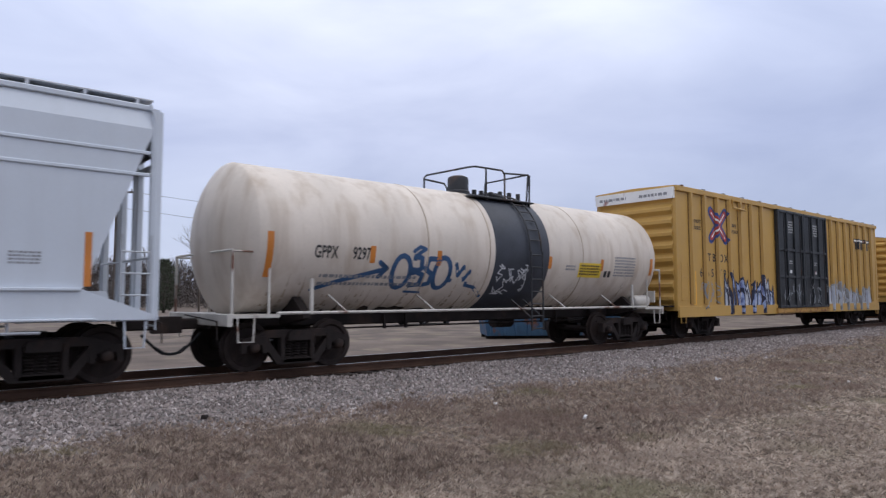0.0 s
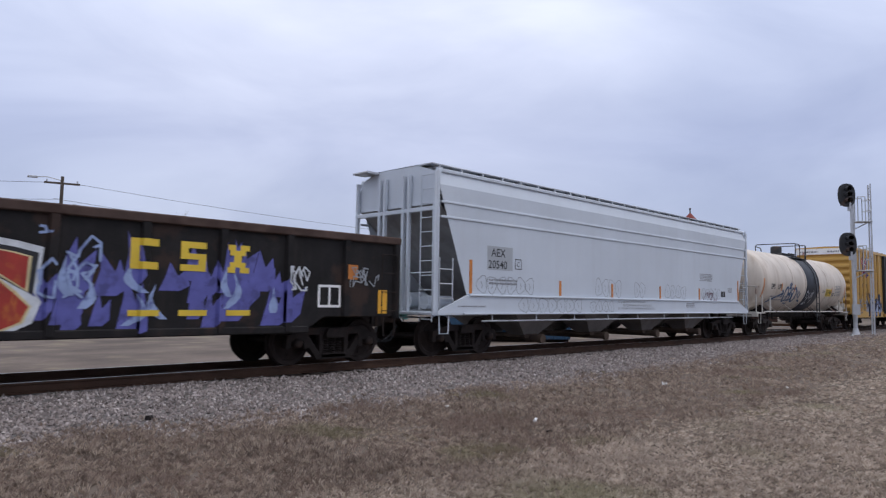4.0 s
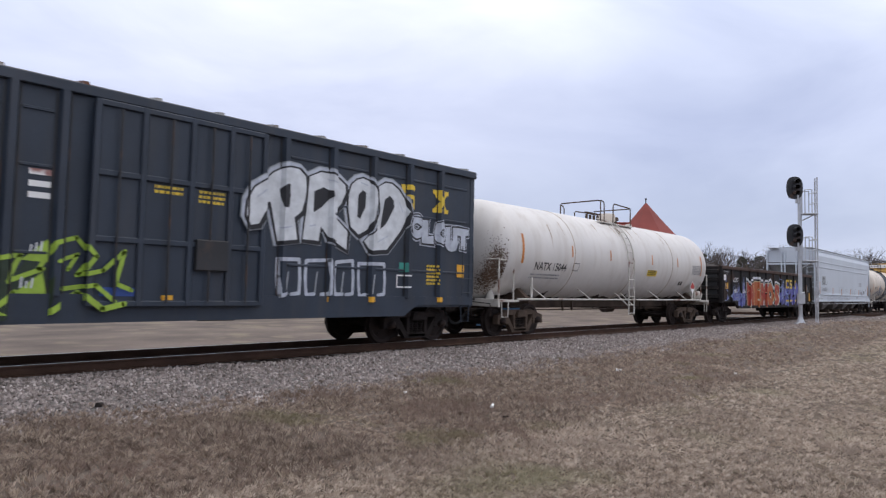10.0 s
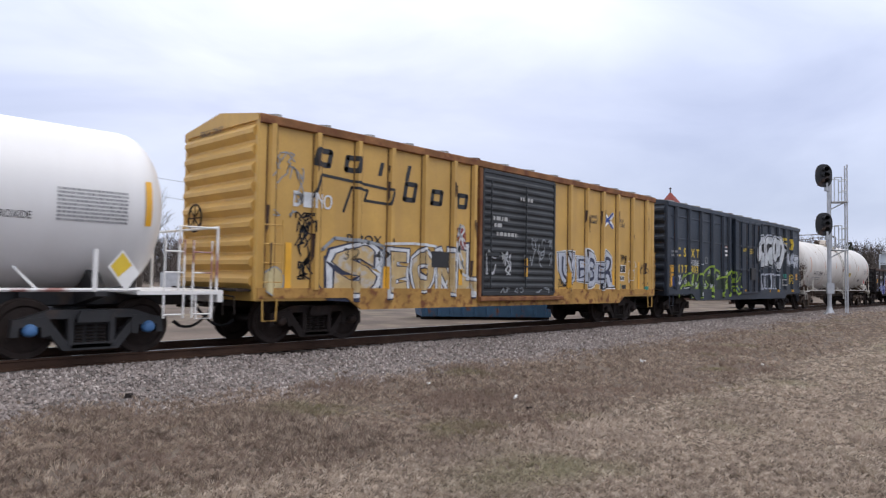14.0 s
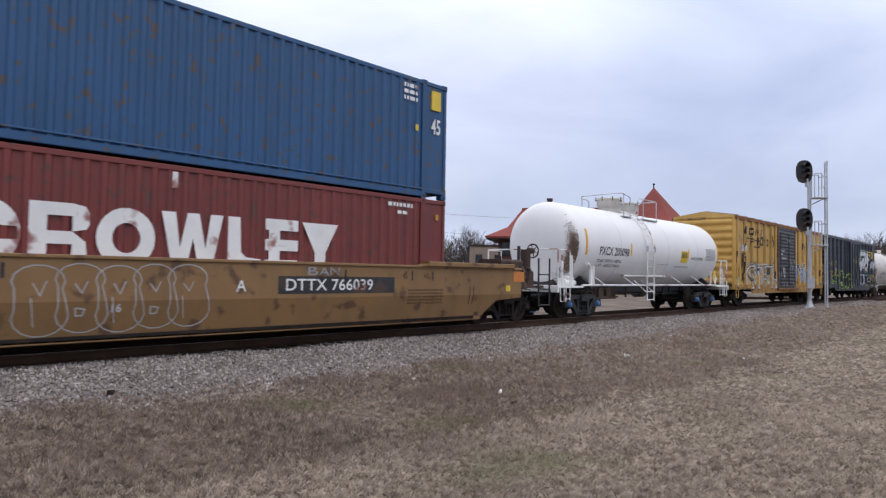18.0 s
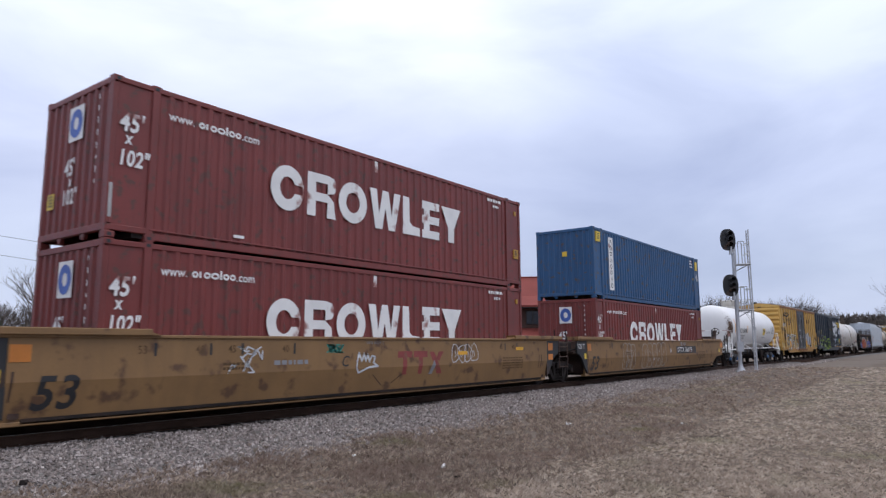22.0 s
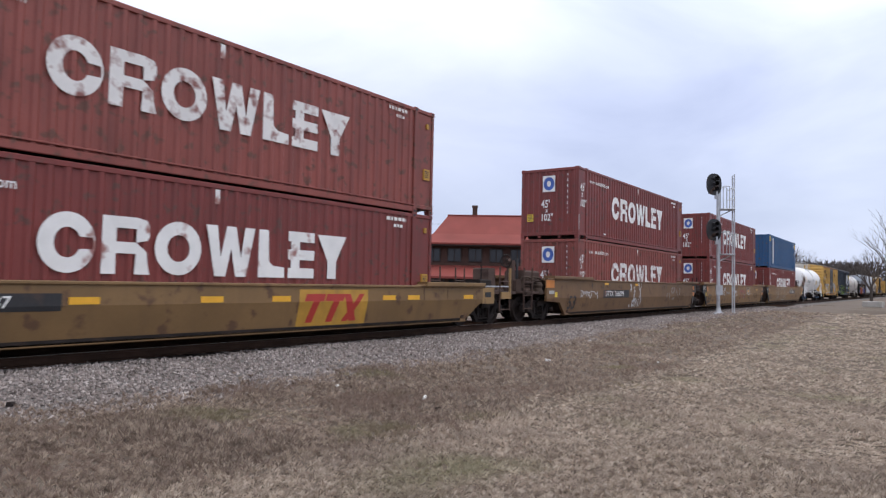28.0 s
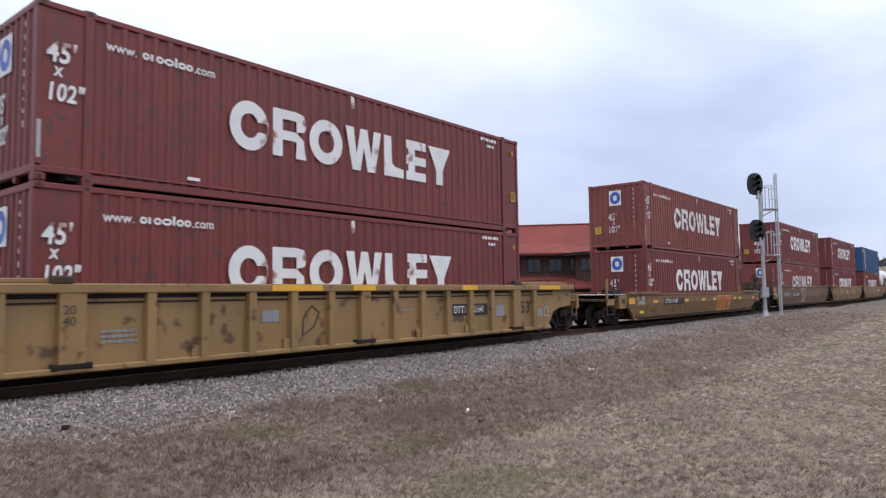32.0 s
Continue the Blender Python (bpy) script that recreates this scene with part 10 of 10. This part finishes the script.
def single_well():
    u = -172.8
    car, p, rng = smooth_well("yellow ochre well car with low sides and a double stack", u, 9.3, u - 9.95, u + 9.95, WELLSG, 25, (-1, 1), WELLSG, "ochre sloped end panel", RUSTBROWN, False, 1.20, -0.05, (1.08, 1.70))
    q = face_near(1.509)
    part("number_panel", rect(M(), p, -5.55, -3.1, 0.76, 1.04), BLACK, car, "black panel behind the car number")
    part("car_number", M().text("DTTX 47-487", q, -5.38, 0.82, 0.26, 0.01, sx=1.0, shear=0.12), LETTER, car)
    part("yellow_field", rect(M(), p, 1.85, 4.05, 0.28, 1.12), YELFIELD, car, "yellow painted field")
    for k in range(2):  # the owner's red mark, as plain slanted blocks
        a = 2.0 + 0.62 * k
        m = M().add([q(a, 0.86), q(a + 0.58, 0.86), q(a + 0.64, 1.02), q(a + 0.06, 1.02)], [(0, 1, 2, 3)])
        m.add([q(a + 0.1, 0.38), q(a + 0.3, 0.38), q(a + 0.46, 0.86), q(a + 0.26, 0.86)], [(0, 1, 2, 3)])
        part("red_emblem", m, REDDEC, car, "red blocky emblem")
    part("red_emblem", M().shape([(3.22, 1.02), (3.44, 1.02), (3.72, 0.38), (3.48, 0.38)], q), REDDEC, car)
    part("red_emblem", M().shape([(3.74, 1.02), (3.92, 1.02), (3.42, 0.38), (3.22, 0.38)], face_near(1.512)), REDDEC, car)
    for a in (-6.75, -3.0, -0.6, 1.1, 4.6, 5.6, 8.2):
        part("amber_strip", rect(M(), q, a, a + 0.5, 0.86, 0.98), AMBER, car)
    part("amber_plate", rect(M(), q, -9.2, -8.62, 0.86, 1.1), AMBER, car)
    part("yellow_plate", rect(M(), face_near(1.44), -8.05, -7.6, 0.45, 0.66), YELDEC, car)
    part("pale_patch", rect(M(), q, -7.9, -7.68, 0.98, 1.16), PALEINK, car)
    part("scribble", stroke(M(), q, [(-8.38, 1.08), (-8.25, 1.12), (-8.3, 0.78), (-8.1, 0.95), (-8.05, 0.8), (-7.95, 0.98), (-7.85, 0.8), (-7.75, 0.95), (-7.65, 0.8)], 0.035), SPRAY["white"], car, "white paint tag")
    for x in (-7.35, -6.35, 6.3, 7.4):  # seams between welded plates
        part("plate_seam", M().box(x - 0.012, x + 0.012, -1.503, -1.49, 0.84, 1.2), RUSTBROWN, car)
    for e in (-1, 1):
        part("end_box", M().box(*sorted((e * 9.29, e * 9.98)), -1.46, 1.46, 0.70, 1.20, 0.03), WELLBR, car, "yellow end box over the truck")
        part("end_box_plate", M().box(*sorted((e * 9.45, e * 9.78)), -1.47, -1.455, 0.90, 1.06), BLACK, car)
        part("end_walkway", M().box(*sorted((e * 9.3, e * 11.0)), -1.42, 1.42, 1.22, 1.26, 0.01), GALV, car, "grey steel walkway over the end")
        part("corner_plate", M().box(*sorted((e * 10.42, e * 11.02)), -1.46, -1.42, 0.84, 1.06, 0.01), WELLBR, car)
        part("corner_post", M().box(*sorted((e * 10.94, e * 11.04)), -1.47, -1.40, 0.84, 1.84, 0.02), WELLBR, car, "bright yellow corner post")
        if e > 0:
            part("end_locker", M().box(10.5, 10.92, -0.9, -0.3, 1.26, 1.84, 0.03), RUSTBROWN, car)
    part("red_valve", M().box(11.0, 11.5, -0.3, 0.1, 1.08, 1.34, 0.05), REDDEC, car, "small red valve housing")
    z0 = 0.305
    container("dark red steel container with large white emblem, lower of a stack", u, z0, REDBOX, "plain", 37)
    container("weathered red container with flaking white emblem, stacked on another", u, z0 + 2.9, REDFADE, "worn", 38)


def ribbed_well():
    u, half, w = -196.4, 8.9, 1.50
    rng = random.Random(26)
    car = roll(thing("well_car", "yellow well car with ribbed sides and a double stack", "well car", "cars of the train"), u)
    for s in (-1, 1):
        y0, y1 = sorted((s * (w - 0.16), s * (w - 0.08)))
        part("side_plate", M().prism([(-9.8, 0.92), (-9.8, 1.5), (9.8, 1.5), (9.8, 0.92), (9.05, 0.86), (8.63, 0.74), (8.26, 0.24), (-8.26, 0.24), (-8.63, 0.74), (-9.05, 0.86)], y0, y1), WELLBR, car)
        part("top_chord", M().box(-9.85, 9.85, *sorted((s * (w - 0.2), s * (w + 0.05))), 1.44, 1.60, 0.02), WELLBR, car)
        part("bottom_chord", M().box(-8.24, 8.24, *sorted((s * (w - 0.2), s * (w + 0.02))), 0.20, 0.30, 0.02), WELLBR, car)
        part("capping_bar", M().box(half - 2.5, half + 0.6, *sorted((s * (w - 0.16), s * (w - 0.04))), 1.60, 1.68, 0.015), WELLBR, car)
        for x, wd in [(-7.35, 0.09), (-6.32, 0.2), (6.32, 0.2), (7.35, 0.09)] + [(k * 1.01, 0.15 if k == 0 else 0.08) for k in range(-5, 6)]:
            zb = 0.24 if abs(x) < half - 1.4 else 0.8
            part("side_rib", M().prism([(x - wd - 0.02, s * (w - 0.10)), (x - wd, s * (w + 0.035)), (x + wd, s * (w + 0.035)), (x + wd + 0.02, s * (w - 0.10))], zb, 1.46, "z"), WELLBR, car)
            if round(x / 1.01) in (-4, -2, 2, 4) and abs(x) < 5.5:
                part("rib_foot", M().box(x - 0.24, x + 0.24, *sorted((s * (w - 0.08), s * (w - 0.02))), 0.3, 0.50, 0.01), WELLBR, car)
        for z0, z1, o in ((1.36, 1.43, 0.0), (1.28, 1.31, 0.004)):
            part("upper_groove", M().box(-half + 0.3, half - 0.3, *sorted((s * (w - 0.079), s * (w - 0.070 + o))), z0, z1), IRON, car)
        for x in (-6.32, 6.32, 0.0):
            part("rib_pad", M().box(x - 0.3, x + 0.3, *sorted((s * (w - 0.09), s * (w + 0.05))), 0.26, 0.36, 0.02), IRON, car)
    part("well_floor", M().box(-half + 1.3, half - 1.3, -w + 0.14, w - 0.14, 0.22, 0.30), IRON, car)
    for e in (-1, 1):
        b = M()
        b.box(*sorted((e * (half - 1.4), e * (half - 1.25))), -w + 0.14, w - 0.14, 0.3, 1.5, 0.02)
        b.box(*sorted((e * (half - 1.2), e * (half + 1.55))), -0.4, 0.4, 0.85, 1.12, 0.03)
        b.box(*sorted((e * (half - 1.2), e * (half + 1.5))), -w + 0.16, w - 0.16, 1.05, 1.11, 0.01)
        b.box(*sorted((e * (half + 1.4), e * (half + 1.55))), -w + 0.1, w - 0.1, 0.8, 1.3, 0.02)
        part("end_deck", b, WELLBR, car)
        r = M()
        r.tube([(e * (half + 0.4), -1.3, 1.4), (e * (half + 1.45), -1.3, 1.4), (e * (half + 1.45), -1.3, 1.8)], 0.025, 6)
        r.tube([(e * (half + 0.4), -0.9, 1.3), (e * (half + 1.45), -0.9, 1.3)], 0.03, 6)
        r.tube([(e * (half + 1.45), -1.3, 1.8), (e * (half + 1.45), 1.3, 1.8)], 0.025, 6)
        part("end_handrail", r, IRONLT, car)
        truck(car, e * 9.75)
        coupler(car, e * (half + 1.6), e)
        stirrup(car, e * (half + 1.2), -w + 0.1, 1.0, WELLBR)
    for x in (-6.5, 6.35):  # brackets where the raised end bars begin
        part("lock_bracket", M().box(x - 0.16, x + 0.16, -w - 0.06, -w + 0.1, 1.58, 1.72, 0.03), IRONLT, car)
    part("capping_bar", M().box(-half - 0.6, -6.6, -w + 0.04, -w + 0.16, 1.60, 1.68, 0.015), WELLBR, car)
    p, p2 = face_near(w - 0.066), face_near(w - 0.060)
    part("number_panel", rect(M(), p, 3.3, 4.9, 0.76, 1.08), BLACK, car, "black panel behind the car number")
    part("car_number", M().text("DTTX", p2, 3.35, 0.84, 0.26, 0.008, sx=0.85).text("721541", p2, 4.13, 0.84, 0.26, 0.008, sx=0.75), LETTER, car)
    part("length_number", M().text("53", p, 6.62, 0.75, 0.5, 0.012, sx=1.1), INK, car)
    part("length_number", M().text("20", face_near(w + 0.040), -6.48, 1.12, 0.2).text("40", face_near(w + 0.040), -6.48, 0.94, 0.2), INK, car)
    sp = fine_print(fine_print(M(), p, -5.85, 0.80, 3, 0.05, rng, 0.6), p, 1.25, 0.95, 1, 0.06, rng, 0.45)
    part("small_print", sp, GREYINK, car)
    for a0, a1 in ((-2.6, -1.3), (-0.4, 0.3), (7.6, 8.9), (3.6, 4.3)):
        part("amber_strip", rect(M(), face_near(w + 0.054), a0, a1, 1.46, 1.58), AMBER, car)
    for a0, a1, b0, b1 in ((5.3, 5.75, 0.7, 1.02), (7.62, 7.95, 0.62, 0.86), (-2.75, -2.35, 0.85, 1.08)):
        part("faded_patch", rect(M(), p, a0, a1, b0, b1), GREYINK, car)
    part("stencil_frame", stroke(M(), p, [(8.05, 0.62), (8.28, 0.62), (8.28, 0.88), (8.05, 0.88), (8.05, 0.62)], 0.03), PALEINK, car)
    part("scribble", stroke(M(), p, [(-1.75, 0.45), (-1.72, 0.9), (-1.5, 1.15), (-1.3, 1.0), (-1.45, 0.7), (-1.7, 0.55)], 0.03), INK, car)
    z0 = 0.305
    container("dark red steel container with large white emblem, lower of a stack", u, z0, REDBOX, "plain", 39)
    container("dark red steel container with large white emblem, stacked on another", u, z0 + 2.9, REDBOX, "plain", 40)


yellow_neighbour()
yellow_tbox()
tank_one()
hopper_car()
gondola()
tank_two()
navy_boxcar()
yellow_railbox()
tank_three()
articulated()
single_well()
ribbed_well()


# ---- loose stones, grass and litter ----
def islands(name, colours, rough=0.95, patches=(), thin=False):
    """A material whose colour differs from piece to piece."""
    m = bpy.data.materials.new(name)
    m.use_nodes = True
    n, l = m.node_tree.nodes, m.node_tree.links
    b = n["Principled BSDF"]
    g, r = n.new("ShaderNodeNewGeometry"), n.new("ShaderNodeValToRGB")
    l.new(g.outputs["Random Per Island"], r.inputs[0])
    e = r.color_ramp.elements
    k = len(colours)
    e[0].position, e[0].color = 0, (*colours[0], 1)
    e[1].position, e[1].color = 1, (*colours[-1], 1)
    for i in range(1, k - 1):
        q = e.new(i / (k - 1))
        q.color = (*colours[i], 1)
    tc, nz = n.new("ShaderNodeTexCoord"), n.new("ShaderNodeTexNoise")
    nz.inputs["Scale"].default_value = 0.8
    l.new(tc.outputs["Object"], nz.inputs["Vector"])
    x = n.new("ShaderNodeMix")
    x.data_type, x.blend_type = "RGBA", "MULTIPLY"
    mr = n.new("ShaderNodeMapRange")
    mr.inputs[1].default_value, mr.inputs[2].default_value, mr.inputs[3].default_value, mr.inputs[4].default_value = 0.3, 0.7, 0.0, 0.45
    l.new(nz.outputs[0], mr.inputs[0])
    l.new(mr.outputs[0], x.inputs[0])
    l.new(r.outputs[0], x.inputs[6])
    x.inputs[7].default_value = (0.55, 0.52, 0.5, 1)
    src = x.outputs[2]
    for scale, lo, hi, col, amount in patches:
        t, k, y = n.new("ShaderNodeTexNoise"), n.new("ShaderNodeMapRange"), n.new("ShaderNodeMix")
        t.inputs["Scale"].default_value, t.inputs["Detail"].default_value = scale, 5
        l.new(tc.outputs["Object"], t.inputs["Vector"])
        k.inputs[1].default_value, k.inputs[2].default_value, k.inputs[4].default_value = lo, hi, amount
        l.new(t.outputs[0], k.inputs[0])
        y.data_type = "RGBA"
        l.new(k.outputs[0], y.inputs[0])
        l.new(src, y.inputs[6])
        y.inputs[7].default_value = (*col, 1)
        src = y.outputs[2]
    l.new(src, b.inputs["Base Color"])
    b.inputs["Roughness"].default_value = rough
    if thin:
        tr, mx = n.new("ShaderNodeBsdfTranslucent"), n.new("ShaderNodeMixShader")
        l.new(src, tr.inputs[0])
        mx.inputs[0].default_value = 0.5
        l.new(b.outputs[0], mx.inputs[1])
        l.new(tr.outputs[0], mx.inputs[2])
        l.new(mx.outputs[0], n["Material Output"].inputs[0])
    return m


STONE = islands("ballast_stones", [(0.112, 0.091, 0.081), (0.213, 0.179, 0.164), (0.302, 0.258, 0.238), (0.263, 0.215, 0.192), (0.403, 0.352, 0.325), (0.162, 0.132, 0.118), (0.336, 0.289, 0.269), (0.526, 0.470, 0.438)])
STRAW = islands("dry_straw_blades", [(0.234, 0.180, 0.144), (0.457, 0.366, 0.295), (0.635, 0.532, 0.436), (0.372, 0.295, 0.234), (0.760, 0.654, 0.544), (0.303, 0.238, 0.194), (0.553, 0.453, 0.366)], 0.95,
                [(9.0, 0.50, 0.66, (0.774, 0.668, 0.561), 0.6), (13.0, 0.52, 0.66, (0.165, 0.126, 0.102), 0.65), (0.16, 0.50, 0.66, (0.621, 0.510, 0.420), 0.45), (0.7, 0.56, 0.70, (0.276, 0.216, 0.179), 0.55), (0.42, 0.58, 0.72, (0.265, 0.265, 0.145), 0.5)], True)
WEED = islands("dry_weed_stems", [(0.190, 0.143, 0.116), (0.342, 0.262, 0.211), (0.470, 0.376, 0.300), (0.250, 0.185, 0.152), (0.606, 0.503, 0.403), (0.288, 0.214, 0.171), (0.394, 0.306, 0.245)], 0.95,
               [(8.0, 0.50, 0.66, (0.606, 0.503, 0.403), 0.55), (11.0, 0.50, 0.64, (0.113, 0.083, 0.069), 0.7), (0.5, 0.52, 0.68, (0.242, 0.170, 0.137), 0.6), (0.62, 0.60, 0.72, (0.235, 0.235, 0.109), 0.5)], True)


def toe(x):
    """Where the ballast gives way to grass."""
    return 8.55 - 0.15 * min(1, max(0, (x - 5) / 5)) + 0.45 * noise.noise((x * 0.45, 2.0, 0)) + 0.2 * noise.noise((x * 1.6, 7.0, 0))


def stones():
    rng = np.random.RandomState(4)
    oct_v = np.array([(1, 0, 0), (-1, 0, 0), (0, 1, 0), (0, -1, 0), (0, 0, 1), (0, 0, -1)], float)
    oct_f = [(0, 2, 4), (2, 1, 4), (1, 3, 4), (3, 0, 4), (2, 0, 5), (1, 2, 5), (3, 1, 5), (0, 3, 5)]
    m = M()
    spots = []
    for i in range(70000):
        x = -3 + 66 * rng.rand() ** 1.7
        y = 8.0 + 3.6 * rng.rand()
        if y < toe(x) - abs(rng.normal(0, 0.28)):
            continue
        spots.append((x, y, bed_z(y) + bed_lumps(x, y)))
    for i in range(3500):
        x = -3 + 50 * rng.rand() ** 1.5
        y = TRACK + rng.uniform(-1.2, 3.2)
        spots.append((x, y, bed_z(y) + bed_lumps(x, y) - 0.01))
    for x, y, z in spots:
        s = rng.uniform(0.015, 0.034) * (1 + max(0, x - 12) * 0.02)
        a = rng.rand() * 6.28
        v = oct_v * (s * rng.uniform(0.6, 1.35, 3)) + rng.normal(0, s * 0.22, (6, 3))
        c, sn = math.cos(a), math.sin(a)
        tilt = rng.uniform(-0.5, 0.5)
        z += max(0, ground_z(x, y) - z) if y < 9.6 else 0
        m.add([(x + p[0] * c - p[1] * sn, y + p[0] * sn + p[1] * c, z + s * 0.35 + p[2] + p[0] * tilt * 0.4) for p in v], oct_f)
    tagged(part("ballast_stones", m.loose("ballast_stones", STONE), None), "loose grey crushed stones of the ballast", "stones", kind="stuff")


def turf(name, material, label, count, lawn, seed):
    """Matted winter turf in tufts; the blades of a tuft spring from one root."""
    rng = np.random.RandomState(seed)
    roots = []
    for i in range(count):
        if i < count * 0.86:
            a = radians(-4 + 104 * rng.rand())
            r = 3.3 * math.exp(2.62 * rng.rand())
        elif i < count * 0.92:
            a = radians(-4 + 104 * rng.rand())
            r = 3.4 * math.sqrt(rng.rand())
        else:
            a = radians(100 + 256 * rng.rand())
            r = 24 * rng.rand() ** 0.8
        x, y = r * math.sin(a), r * math.cos(a)
        rough = y > lawn_edge(x) + rng.normal(0, 0.22)
        if rough == lawn or y > toe(x) + abs(rng.normal(0, 0.45)):
            continue
        if not lawn and noise.noise((x * 0.9, y * 0.9, 21.0)) < -0.28 and rng.rand() < 0.6:
            continue
        lush = 1 + 0.7 * noise.noise((x * 0.8, y * 0.8, 11.0))
        roots.append((x, y, max(ground_z(x, y), bed_z(y)) - 0.004, r, lush))
    k = 9
    p = np.array(roots)
    n = len(p)
    x, y, z, rad, lush = (np.repeat(p[:, i:i + 1], k, 1) for i in range(5))
    h = (0.040 if lawn else 0.060) * lush * rng.uniform(0.45, 1.45, (n, k))
    reach = (0.026 if lawn else 0.024) + 0.0030 * rad
    reach = reach * rng.uniform(0.6, 1.5, (n, k))
    b = rng.rand(n, 1) * 2 * math.pi + rng.normal(0, 1.25, (n, k))
    w = 0.0026 + 0.00038 * np.minimum(rad, 15) + 0.00012 * np.maximum(0, rad - 15)
    c, s = np.cos(b), np.sin(b)
    v = np.empty((n, 1 + 2 * k, 3), np.float32)
    v[:, 0] = p[:, :3]
    v[:, 1::2] = np.stack([x + c * reach * 0.5 - s * w, y + s * reach * 0.5 + c * w, z + h * 0.75], 2)
    v[:, 2::2] = np.stack([x + c * reach + s * w * 0.6, y + s * reach - c * w * 0.6, z + h], 2)
    first = np.arange(n)[:, None] * (1 + 2 * k)
    tri = np.stack([first + np.zeros((1, k), int), first + 1 + 2 * np.arange(k)[None], first + 2 + 2 * np.arange(k)[None]], 2).astype(np.int32)
    me = bpy.data.meshes.new(name)
    me.vertices.add(n * (1 + 2 * k))
    me.vertices.foreach_set("co", v.ravel())
    me.loops.add(3 * n * k)
    me.loops.foreach_set("vertex_index", tri.ravel())
    me.polygons.add(n * k)
    me.polygons.foreach_set("loop_start", np.arange(0, 3 * n * k, 3, dtype=np.int32))
    me.update(calc_edges=True)
    me.materials.append(material)
    tagged(part(name, me, None), label, "grass", kind="stuff")


stones()
turf("grass", STRAW, "short mown straw-coloured winter grass", 105000, True, 5)
turf("weeds", WEED, "rough dull brown weeds beside the ballast", 105000, False, 6)


def litter(label, x, y, size, seed, paint):
    """A crumpled scrap."""
    rng = random.Random(seed)
    m = M()
    n = 7
    for j in range(2):
        for i in range(n):
            t = 2 * math.pi * i / n
            m.v.append((size * math.cos(t) * rng.uniform(0.6, 1.1), size * 0.6 * math.sin(t) * rng.uniform(0.6, 1.1), (0.0 if j == 0 else size * rng.uniform(0.35, 0.8))))
    m.f = [(i, (i + 1) % n, n + (i + 1) % n, n + i) for i in range(n)] + [tuple(range(n, 2 * n)), tuple(range(n - 1, -1, -1))]
    ob = part("litter_scrap", m, paint, at=pose(x, y, max(ground_z(x, y), bed_z(y)) + 0.02, 0, 0, rng.uniform(0, 180)))
    tagged(ob, label, "litter", "litter on the lawn")


litter("crumpled white paper scrap on the dry grass", 13.25, 6.74, 0.11, 1, LETTER)
litter("crumpled white paper scrap on the dry grass", 7.83, 5.95, 0.065, 2, LETTER)
litter("small pale scrap near the ballast edge", 7.75, 7.64, 0.045, 3, LETTER)
litter("small pale scrap on the dry grass", 14.9, 4.9, 0.04, 4, LETTER)
litter("dark broken stick lying on the ballast", 3.75, 9.35, 0.075, 5, IRON)
litter("dark scrap of bark on the grass", 7.4, 5.4, 0.045, 6, IRON)
build_ties()


# ---- motion of the train ----
def travelled(t):
    for (t0, s0), (t1, s1) in zip(TRAVEL, TRAVEL[1:]):
        if t <= t1:
            return s0 + (s1 - s0) * (t - t0) / (t1 - t0)
    return TRAVEL[-1][1]


def motions():
    for car, u in ROLLING:
        z = car.location.z
        walk(car, [(t, pose(u + s, TRACK, z)) for t, s in TRAVEL])
    steps = [i / 15 for i in range(481)]
    for w in SPINNING:
        at = w.location.copy()
        walk(w, [(t, pose(at.x, at.y, at.z, 0, math.degrees(travelled(t) / WHEEL_R) % 360, 0)) for t in steps])


motions()
